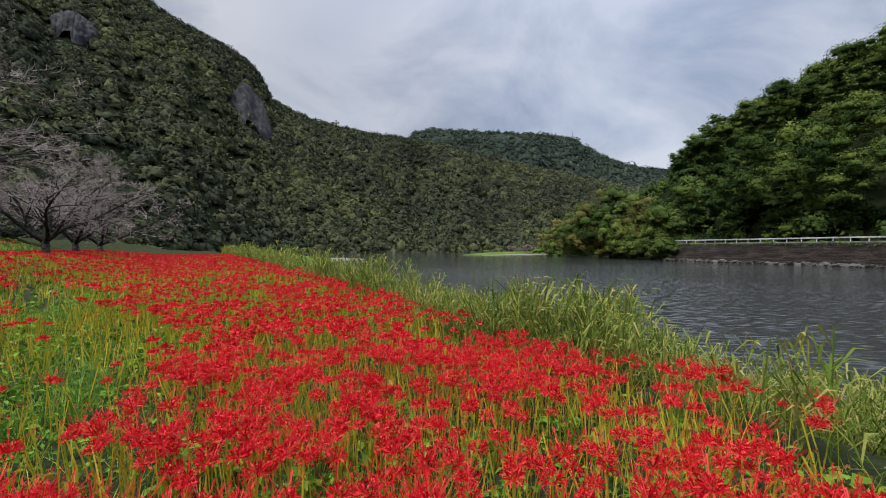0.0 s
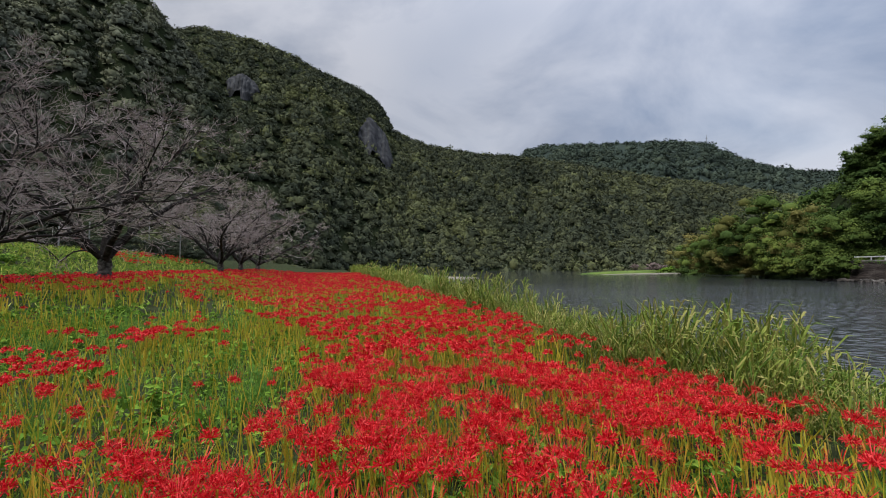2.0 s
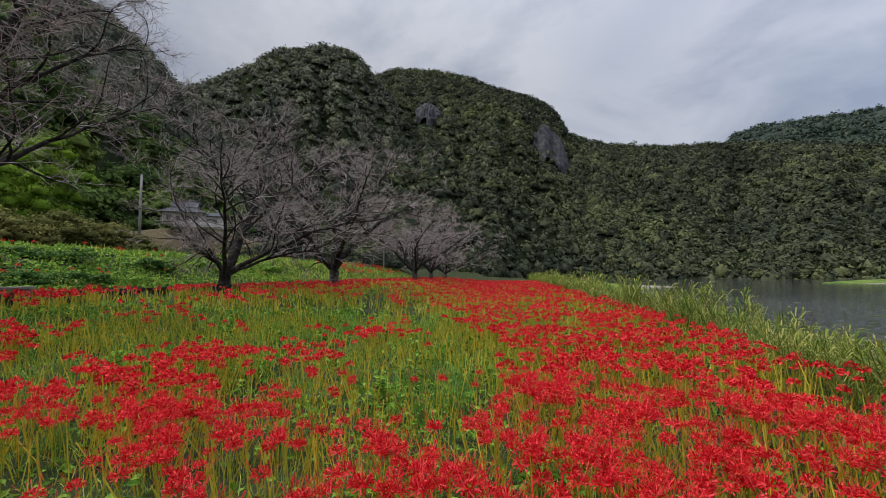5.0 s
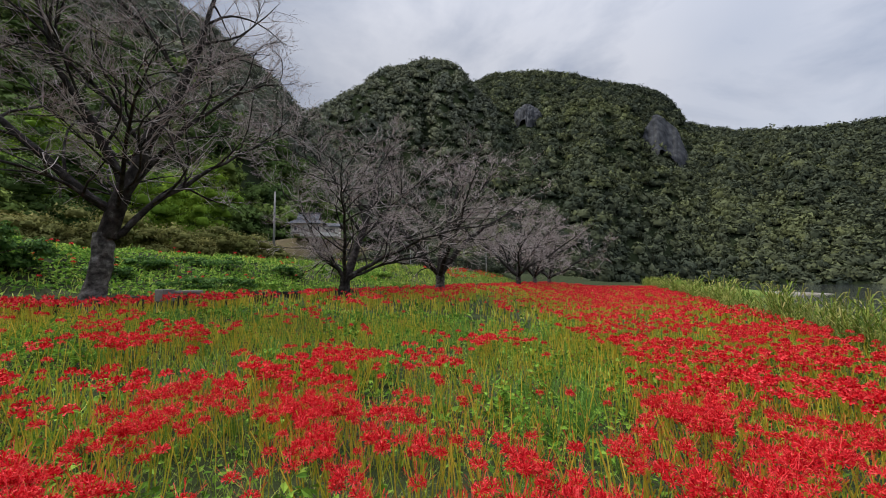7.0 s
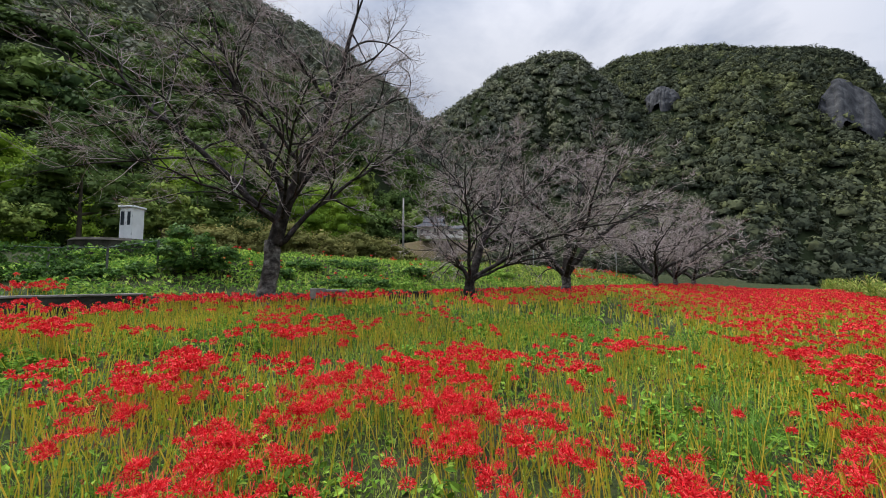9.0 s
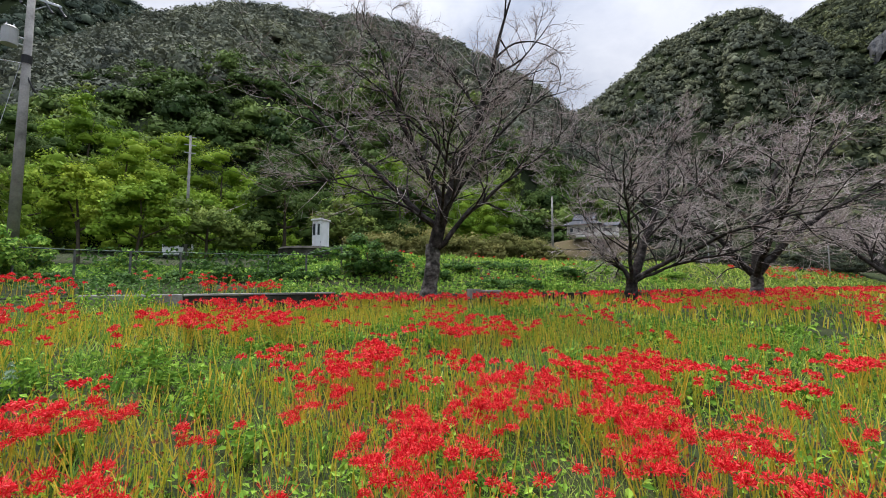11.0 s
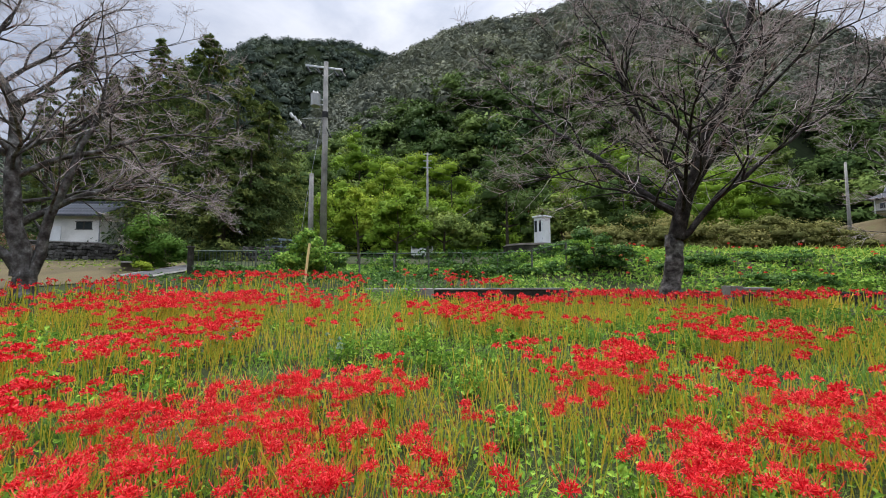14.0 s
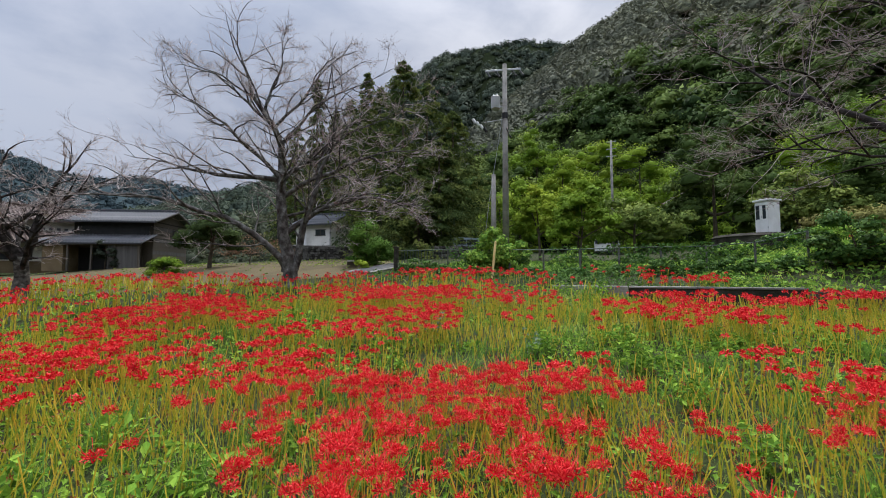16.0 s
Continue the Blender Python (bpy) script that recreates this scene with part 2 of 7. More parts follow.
M = {
    "soil": material("field_soil", [(0.016, 0.021, 0.009), (0.032, 0.042, 0.014), (0.062, 0.055, 0.032)], 0.95, 0.9, 14, 1.0, spec=0.1),
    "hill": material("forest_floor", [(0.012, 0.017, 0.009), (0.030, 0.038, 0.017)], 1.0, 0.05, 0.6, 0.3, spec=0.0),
    "petal": material("lily_petal", [(0.42, 0.004, 0.011), (0.66, 0.012, 0.021), (0.90, 0.11, 0.105)], 0.6, 3, 60, 0.0, mixer="island", transmit=0.3, spec=0.1),
    "stem": material("lily_stem", [(0.22, 0.33, 0.035), (0.53, 0.48, 0.052), (0.80, 0.51, 0.08)], 0.6, 3, 30, 0.0, mixer="island", transmit=0.28, spec=0.1),
    "grass": material("grass_blade", [(0.09, 0.19, 0.025), (0.25, 0.39, 0.05), (0.62, 0.62, 0.13)], 0.7, 3, 30, 0.0, mixer="island", transmit=0.26, spec=0.15),
    "weed": material("weed_leaf", [(0.045, 0.105, 0.014), (0.135, 0.26, 0.03), (0.29, 0.43, 0.06)], 0.85, 3, 30, 0.0, mixer="island", transmit=0.26, spec=0.05),
    "reed": material("reed_leaf", [(0.055, 0.10, 0.016), (0.13, 0.20, 0.028), (0.27, 0.30, 0.06), (0.42, 0.36, 0.13)], 0.75, 3, 30, 0.0, mixer="island", transmit=0.3, spec=0.1),
    "forest": material("forest_leaf", [(0.025, 0.033, 0.023), (0.047, 0.057, 0.037), (0.076, 0.086, 0.049), (0.128, 0.140, 0.060)], 0.9, 0.3, 1.1, 0.0, mixer="tone", transmit=0.2, spec=0.06),
    # paler, greyer leaves of narrow range: the slope's haze is put into the colour
    "haze_upland": material("haze_upland_leaf", [(0.056, 0.065, 0.051), (0.080, 0.090, 0.067), (0.106, 0.116, 0.081), (0.145, 0.152, 0.09)], 0.9, 0.3, 1.1, 0.0, mixer="tone", transmit=0.15, spec=0.05),
    # distance haze is painted into these two leaf colours: bluer and flatter
    "haze_forest": material("haze_forest_leaf", [(0.036, 0.050, 0.040), (0.055, 0.074, 0.054), (0.082, 0.102, 0.066)], 0.9, 0.3, 0.8, 0.0, mixer="tone", transmit=0.1, spec=0.05),
    "deep_haze_forest": material("deep_haze_forest_leaf", [(0.030, 0.046, 0.052), (0.040, 0.058, 0.064), (0.050, 0.070, 0.072)], 1.0, 0.02, 0.5, 0.0, spec=0.0),
    "lightleaf": material("light_leaf", [(0.07, 0.135, 0.015), (0.165, 0.26, 0.026), (0.31, 0.375, 0.04)], 0.85, 1, 12, 0.0, mixer="tone", transmit=0.28, spec=0.06),
    "greenwood": material("green_wood_leaf", [(0.024, 0.046, 0.014), (0.058, 0.095, 0.024), (0.105, 0.152, 0.036), (0.18, 0.225, 0.048)], 0.9, 0.3, 1.1, 0.0, mixer="tone", transmit=0.2, spec=0.06),
    "cedar": material("cedar_leaf", [(0.034, 0.056, 0.020), (0.085, 0.120, 0.036), (0.18, 0.205, 0.055)], 0.9, 1, 12, 0.0, mixer="tone", transmit=0.25, spec=0.04),
    "bark": material("cherry_bark", [(0.018, 0.016, 0.015), (0.062, 0.057, 0.052), (0.15, 0.142, 0.132), (0.33, 0.32, 0.30)], 0.95, 6, 40, 1.0, stretch=(1, 1, 1.3), spec=0.1),
    "limb": material("cherry_limb", [(0.009, 0.008, 0.007), (0.024, 0.020, 0.018), (0.050, 0.044, 0.040), (0.13, 0.122, 0.115)], 0.95, 5, 26, 0.8, spec=0.1),
    "twig": material("cherry_twig", [(0.17, 0.13, 0.12), (0.31, 0.25, 0.235), (0.50, 0.44, 0.415)], 0.9, 4, 30, 0.2, mixer="island"),
    "wood": material("pole_trunk", [(0.05, 0.04, 0.03), (0.11, 0.09, 0.06)], 0.95, 4, 30, 0.6),
    "rock": material("cliff_rock", [(0.014, 0.015, 0.016), (0.042, 0.043, 0.045), (0.095, 0.094, 0.093)], 0.95, 0.22, 1.6, 1.0, stretch=(1, 1, 0.3), spec=0.1),
    "stone": material("bank_stone", [(0.022, 0.020, 0.018), (0.065, 0.06, 0.054), (0.15, 0.142, 0.13)], 0.95, 1.5, 9, 0.8, mixer="object", spec=0.1),
    "masonry": material("wall_masonry", [(0.022, 0.018, 0.016), (0.06, 0.048, 0.042), (0.11, 0.095, 0.085)], 0.95, 0.5, 3.5, 0.9, stretch=(1, 1, 3)),
    "concrete": material("weathered_concrete", [(0.10, 0.095, 0.085), (0.22, 0.21, 0.19), (0.33, 0.32, 0.29)], 0.9, 1.2, 14, 0.5),
    "white_metal": material("painted_metal", [(0.55, 0.56, 0.55), (0.74, 0.75, 0.74)], 0.5, 1.5, 20, 0.1),
    "grey_metal": material("galvanised_steel", [(0.25, 0.26, 0.26), (0.42, 0.43, 0.43)], 0.45, 3, 30, 0.1, metal=0.6),
    "plaster": material("white_plaster", [(0.48, 0.47, 0.43), (0.68, 0.66, 0.61), (0.78, 0.77, 0.73)], 0.9, 0.6, 10, 0.2),
    "tile": material("roof_tile", [(0.03, 0.032, 0.037), (0.055, 0.058, 0.066), (0.10, 0.105, 0.116)], 0.75, 1.5, 12, 0.3, mixer="island", spec=0.15),
    "browntile": material("brown_tile", [(0.05, 0.035, 0.03), (0.11, 0.075, 0.06)], 0.7, 1.5, 12, 0.3, mixer="island"),
    "oldwood": material("old_boards", [(0.016, 0.013, 0.011), (0.042, 0.035, 0.028), (0.10, 0.088, 0.072)], 0.95, 1.2, 22, 0.6, mixer="island", stretch=(1, 1, 0.25)),
    # near black, for cables and for the painted shade of the barn's openings
    "dark": material("black_parts_and_shade", [(0.008, 0.008, 0.008), (0.02, 0.02, 0.02)], 0.6, 2, 10, 0.0),
    "asphalt": material("asphalt", [(0.04, 0.04, 0.042), (0.075, 0.075, 0.078)], 0.95, 1.5, 40, 0.4),
    "lawn": material("dry_lawn", [(0.05, 0.042, 0.022), (0.10, 0.078, 0.042), (0.075, 0.075, 0.03)], 0.95, 0.4, 14, 0.5, spec=0.1),
    "sand": material("river_sand", [(0.17, 0.15, 0.115), (0.28, 0.25, 0.20)], 0.95, 0.4, 6, 0.4),
    "stake": material("bare_stake", [(0.62, 0.48, 0.2), (0.78, 0.64, 0.3)], 0.8, 3, 25, 0.2),
    "glass": material("dark_glass", [(0.02, 0.025, 0.03), (0.04, 0.045, 0.05)], 0.08, 2, 5, 0.0, spec=0.6),
    "rubber": material("rubber", [(0.015, 0.015, 0.015), (0.03, 0.03, 0.03)], 0.8, 3, 20, 0.1),
    "green_rail": material("green_metal", [(0.05, 0.075, 0.06), (0.10, 0.13, 0.105)], 0.7, 3, 20, 0.1, spec=0.15),
    "boulder": material("river_boulder", [(0.03, 0.026, 0.023), (0.07, 0.06, 0.053), (0.13, 0.12, 0.11)], 0.9, 1.5, 9, 0.6, mixer="object"),
    "lichen": material("lichened_bark", [(0.025, 0.021, 0.019), (0.062, 0.056, 0.051), (0.14, 0.135, 0.128), (0.36, 0.355, 0.34)], 0.95, 5, 18, 0.8, stretch=(1, 1, 0.8), spec=0.1),
    "ceramic": material("insulator", [(0.5, 0.5, 0.5), (0.7, 0.7, 0.7)], 0.3, 3, 20, 0.0),
}

M["camellia"] = material("camellia_leaf", [(0.03, 0.075, 0.012), (0.075, 0.15, 0.022), (0.15, 0.24, 0.036)], 0.8, 1, 12, 0.0, mixer="tone", transmit=0.15, spec=0.06)
M["scrub"] = material("scrub_leaf", [(0.07, 0.08, 0.022), (0.15, 0.15, 0.045), (0.24, 0.21, 0.07)], 0.85, 1, 12, 0.0, mixer="tone", transmit=0.25, spec=0.06)
M["rust"] = material("rust_leaf", [(0.10, 0.055, 0.03), (0.20, 0.11, 0.06), (0.26, 0.17, 0.10)], 0.8, 1, 12, 0.0, mixer="tone", transmit=0.25)
M["pinktwig"] = material("pink_twig", [(0.14, 0.10, 0.09), (0.24, 0.18, 0.165)], 0.9, 1, 12, 0.0, mixer="tone", transmit=0.1)
M["spit"] = material("spit_grass", [(0.06, 0.10, 0.02), (0.11, 0.17, 0.03), (0.18, 0.20, 0.05)], 0.9, 0.25, 2.5, 0.6, spec=0.1)
M["darkcon"] = material("mossy_concrete", [(0.018, 0.017, 0.013), (0.045, 0.042, 0.034), (0.10, 0.095, 0.08)], 0.95, 1.6, 14, 0.7, spec=0.1)
M["rustpost"] = material("rusted_post", [(0.06, 0.05, 0.045), (0.12, 0.13, 0.12), (0.16, 0.10, 0.06)], 0.8, 3, 25, 0.3)
M["bankgrass"] = material("bank_grass_leaf", [(0.07, 0.13, 0.02), (0.15, 0.235, 0.036), (0.31, 0.33, 0.08)], 0.8, 3, 30, 0.0, mixer="island", transmit=0.3, spec=0.08)
M["mugwort"] = material("mugwort_leaf", [(0.10, 0.17, 0.09), (0.17, 0.25, 0.14), (0.26, 0.33, 0.22)], 0.8, 3, 30, 0.1, mixer="island", transmit=0.25)
M["van_blue"] = material("blue_paint", [(0.20, 0.26, 0.33), (0.34, 0.40, 0.47)], 0.35, 2, 20, 0.0)
M["darkwood"] = material("dark_boards", [(0.015, 0.013, 0.011), (0.04, 0.034, 0.028)], 0.95, 1.2, 22, 0.5, stretch=(1, 1, 0.25))
M["greyboard"] = material("silver_boards", [(0.06, 0.057, 0.054), (0.13, 0.126, 0.12)], 0.95, 1.2, 22, 0.5, stretch=(3, 3, 0.2))
# paler than roof_tile: highlights along the tile rows are put into the colour
M["lit_covertile"] = material("lit_cover_tile", [(0.075, 0.078, 0.086), (0.14, 0.145, 0.157), (0.22, 0.228, 0.24)], 0.75, 1.5, 9, 0.3, spec=0.15)
M["mud"] = material("mud_plaster", [(0.12, 0.085, 0.045), (0.20, 0.15, 0.085)], 0.95, 1.0, 12, 0.3)
M["tuft"] = material("fresh_grass", [(0.07, 0.17, 0.025), (0.13, 0.27, 0.04), (0.22, 0.36, 0.06)], 0.65, 3, 30, 0.0, mixer="island", transmit=0.4, spec=0.2)
M["vine"] = material("vine_leaf", [(0.022, 0.062, 0.013), (0.055, 0.125, 0.022), (0.115, 0.21, 0.038)], 0.7, 3, 30, 0.0, mixer="island", transmit=0.25, spec=0.12)
M["weedbank"] = material("bank_weed_leaf", [(0.05, 0.13, 0.02), (0.145, 0.28, 0.036), (0.33, 0.46, 0.08)], 0.8, 3, 30, 0.0, mixer="island", transmit=0.3, spec=0.08)

water = bpy.data.materials.new("river_water")
water.use_nodes = True
nt = water.node_tree
wb = nt.nodes["Principled BSDF"]
wb.inputs["Base Color"].default_value = (0.046, 0.05, 0.051, 1)
wb.inputs["Roughness"].default_value = 0.06
wb.inputs["IOR"].default_value = 1.33
co = nt.nodes.new("ShaderNodeTexCoord")
mp = nt.nodes.new("ShaderNodeMapping")
mp.inputs["Rotation"].default_value = (0, 0, radians(30))
mp.inputs["Scale"].default_value = (0.8, 2.4, 1)
nt.links.new(co.outputs["Object"], mp.inputs["Vector"])
rip = nt.nodes.new("ShaderNodeTexNoise")
rip.inputs["Scale"].default_value, rip.inputs["Detail"].default_value = 2.6, 4
nt.links.new(mp.outputs[0], rip.inputs["Vector"])
# the breeze ruffles the middle of the reach and leaves the far shores calm
gap = nt.nodes.new("ShaderNodeVectorMath")
gap.operation = "DISTANCE"
gap.inputs[1].default_value = (*az(-38, 40), -1.3)
nt.links.new(co.outputs["Object"], gap.inputs[0])
calm = nt.nodes.new("ShaderNodeMapRange")
calm.interpolation_type = "SMOOTHSTEP"
calm.inputs["From Min"].default_value, calm.inputs["From Max"].default_value = 18, 75
calm.inputs["To Min"].default_value, calm.inputs["To Max"].default_value = 1.0, 0.12
nt.links.new(gap.outputs["Value"], calm.inputs["Value"])
gust = nt.nodes.new("ShaderNodeTexNoise")
gust.inputs["Scale"].default_value, gust.inputs["Detail"].default_value = 0.035, 3
nt.links.new(co.outputs["Object"], gust.inputs["Vector"])
slope = nt.nodes.new("ShaderNodeMapRange")
slope.inputs["From Min"].default_value, slope.inputs["From Max"].default_value = 0.35, 0.65
slope.inputs["To Min"].default_value, slope.inputs["To Max"].default_value = 1.0, 2.6
nt.links.new(gust.outputs["Fac"], slope.inputs["Value"])
force = nt.nodes.new("ShaderNodeMath")
force.operation = "MULTIPLY"
nt.links.new(slope.outputs[0], force.inputs[0])
nt.links.new(calm.outputs[0], force.inputs[1])
less = nt.nodes.new("ShaderNodeVectorMath")
less.operation = "SUBTRACT"
less.inputs[1].default_value = (0.5, 0.5, 0.5)
nt.links.new(rip.outputs["Color"], less.inputs[0])
tilt = nt.nodes.new("ShaderNodeVectorMath")
tilt.operation = "SCALE"
nt.links.new(less.outputs[0], tilt.inputs[0])
nt.links.new(force.outputs[0], tilt.inputs["Scale"])
flat = nt.nodes.new("ShaderNodeVectorMath")
flat.operation = "MULTIPLY_ADD"
flat.inputs[1].default_value, flat.inputs[2].default_value = (1, 1, 0), (0, 0, 1)
nt.links.new(tilt.outputs[0], flat.inputs[0])
unit = nt.nodes.new("ShaderNodeVectorMath")
unit.operation = "NORMALIZE"
nt.links.new(flat.outputs[0], unit.inputs[0])
nt.links.new(unit.outputs[0], wb.inputs["Normal"])


# ---- building helpers ----
def np_mesh(name, verts, faces, mats, smooth=False, index=None, tone=None, normals=None):
    """A mesh from arrays; all faces have the same number of corners."""
    verts, faces = np.asarray(verts, np.float32).reshape(-1, 3), np.asarray(faces, np.int32)
    me = bpy.data.meshes.new(name)
    n, k = faces.shape
    me.vertices.add(len(verts))
    me.vertices.foreach_set("co", verts.ravel())
    me.loops.add(n * k)
    me.loops.foreach_set("vertex_index", faces.ravel())
    me.polygons.add(n)
    me.polygons.foreach_set("loop_start", np.arange(0, n * k, k, dtype=np.int32))
    me.polygons.foreach_set("loop_total", np.full(n, k, np.int32))
    for m in mats if isinstance(mats, (list, tuple)) else [mats]:
        me.materials.append(m)
    if index is not None:
        me.polygons.foreach_set("material_index", np.asarray(index, np.int32))
    me.polygons.foreach_set("use_smooth", np.full(n, smooth))
    if tone is not None:
        a = me.attributes.new("tone", "FLOAT", "POINT")
        a.data.foreach_set("value", np.asarray(tone, np.float32))
    me.update(calc_edges=True)
    me.validate()
    if normals is not None:
        me.normals_split_custom_set_from_vertices(np.asarray(normals, np.float32))
    return me


def part(name, bm, mat, parent=None, label="", smooth=False):
    """Links a bmesh as one mesh object, under a thing or a part if one is given."""
    me = bpy.data.meshes.new(name)
    bm.to_mesh(me)
    bm.free()
    me.materials.append(mat)
    if smooth:
        me.polygons.foreach_set("use_smooth", [True] * len(me.polygons))
    ob = new(name, me)
    if parent is not None:
        ob.parent = parent
    return tagged(ob, label)


def mpart(name, me, parent=None, label=""):
    ob = new(name, me)
    if parent is not None:
        ob.parent = parent
    return tagged(ob, label)


def thing(name, x, y, z, turn, label, category, group=""):
    ob = new(name)
    ob.empty_display_size = 0.2
    ob.matrix_world = pose(x, y, z, 0, 0, turn)
    return tagged(ob, label, category, group)


def box(bm, x0, x1, y0, y1, z0, z1, bevel=0.0):
    r = bmesh.ops.create_cube(bm, size=1)
    for v in r["verts"]:
        v.co = Vector((x0 + (v.co.x + 0.5) * (x1 - x0), y0 + (v.co.y + 0.5) * (y1 - y0), z0 + (v.co.z + 0.5) * (z1 - z0)))
    if bevel:
        bmesh.ops.bevel(bm, geom=list({e for v in r["verts"] for e in v.link_edges}), offset=bevel, segments=1, affect="EDGES")
    return bm


def boxes(*rows):
    bm = bmesh.new()
    for row in rows:
        box(bm, *row)
    return bm


def rod(bm, a, b, r0, r1=None, sides=8):
    a, b = Vector(a), Vector(b)
    r1 = r0 if r1 is None else r1
    turn = (b - a).to_track_quat("Z", "Y").to_matrix().to_4x4()
    m = Matrix.Translation((a + b) / 2) @ turn
    bmesh.ops.create_cone(bm, cap_ends=True, segments=sides, radius1=r0, radius2=r1, depth=(b - a).length, matrix=m)
    return bm


def rods(*rows):
    bm = bmesh.new()
    for row in rows:
        rod(bm, *row)
    return bm


def smoothstep(x):
    x = np.clip(x, 0, 1)
    return x * x * (3 - 2 * x)


def wave(x, y, seed=0):
    """Cheap smooth noise, about -1 to 1."""
    return (np.sin(x * 1.0 + 1.7 * seed + 1.3 * np.sin(y * 0.7 + seed)) + np.sin(y * 1.13 + 2.1 * seed + 1.1 * np.sin(x * 0.83 - seed)) + np.sin((x + y) * 0.61 + seed * 3.1)) / 3


def patchy(x, y, seed=0):
    return 0.6 * wave(x, y, seed) + 0.4 * wave(x * 2.3, y * 2.3, seed + 5)


WATER = -1.3


def height(x, y):
    """The ground's height: river bed, sloping bank, flower field, verge and village."""
    x, y = np.asarray(x, float), np.asarray(y, float)
    u, v = EU[0] * x + EU[1] * y, EV[0] * x + EV[1] * y
    z = 0.58 * smoothstep((u - 3.0) / 8) + 0.025 * np.clip(-v - 3, 0, 12) * smoothstep((u - 2) / 6)
    z = z + 0.03 * wave(x * 0.9, y * 0.9, 3)
    gentle = smoothstep((0.2 - v) / 1.6)
    step = (1 - gentle) * smoothstep((u - 14.45) / 0.1) + gentle * smoothstep((u - 10) / 4.6)
    z = z + 0.42 * step
    # the village end of the field lies lower
    z = z - 0.24 * smoothstep((-v - 7) / 5) * smoothstep((u - 10.5) / 3) * (1 - smoothstep((u - 15) / 5))
    z = z + 0.13 * gentle * smoothstep((u - 11) / 2.8) * (1 - smoothstep((u - 15) / 3))
    bank = smoothstep((v - 3) / 5)
    z = z + (1 - bank) * (0.115 * np.clip(u - 14.6, 0, 6) + 0.07 * np.clip(u - 20.6, 0, 60)) * smoothstep((v + 62) / 26)
    z = z + bank * (1.75 * smoothstep((u - 14.8) / 6.5) + 0.05 * np.clip(u - 22, 0, 60))
    z = z + bank * smoothstep((u - 15) / 4) * 0.14 * wave(x * 1.3, y * 1.3, 9)
    z = np.where(u < -3.2, z - 3.0 * smoothstep((-3.2 - u) / 9.5), z)
    return z


def ground_z(x, y):
    return float(height(x, y))


# ---- ground: one sheet to the horizon ----
def build_ground():
    radii = np.concatenate([[0.0], np.geomspace(0.5, 2600, 150)])
    turns = np.radians(np.linspace(0, 360, 300, endpoint=False))
    r, a = np.meshgrid(radii[1:], turns, indexing="ij")
    x, y = -np.sin(a) * r, np.cos(a) * r
    z = height(x, y)
    verts = np.concatenate([[[0, 0, ground_z(0, 0)]], np.stack([x, y, z], -1).reshape(-1, 3)])
    n, k = x.shape
    i, j = np.meshgrid(np.arange(n - 1), np.arange(k), indexing="ij")
    q = np.stack([1 + i * k + j, 1 + (i + 1) * k + j, 1 + (i + 1) * k + (j + 1) % k, 1 + i * k + (j + 1) % k], -1).reshape(-1, 4)
    hub = np.stack([np.zeros(k, int), 1 + np.arange(k), 1 + (np.arange(k) + 1) % k, 1 + (np.arange(k) + 1) % k], -1)
    me = np_mesh("ground", verts, q, M["soil"], smooth=True)
    ground = new("ground", me)
    tagged(ground, "olive grassy soil sloping from field to river bank", "ground", kind="structure")
    c = new("ground_middle", np_mesh("ground_middle", verts[: k + 1], hub[:, :3], M["soil"], smooth=True))
    tagged(c, "olive grassy soil under the lilies", "ground", kind="structure")


build_ground()

bm = bmesh.new()
for u, v in ((-5, -900), (-5, 700), (-900, 700), (-900, -900)):
    bm.verts.new((*uv(u, v), WATER))
bm.faces.new(bm.verts)
bm.normal_update()
if bm.faces[:][0].normal.z < 0:
    bmesh.ops.reverse_faces(bm, faces=bm.faces[:])
part("water", bm, water)
tagged(bpy.data.objects["water"], "dark rippled river water reflecting grey sky", "water", kind="structure")


# ---- hills ----
def strip(rows, a):
    """Values at angle a along rows of angle, value."""
    rows = sorted(rows)
    return np.interp(a, [r[0] for r in rows], [r[1] for r in rows])


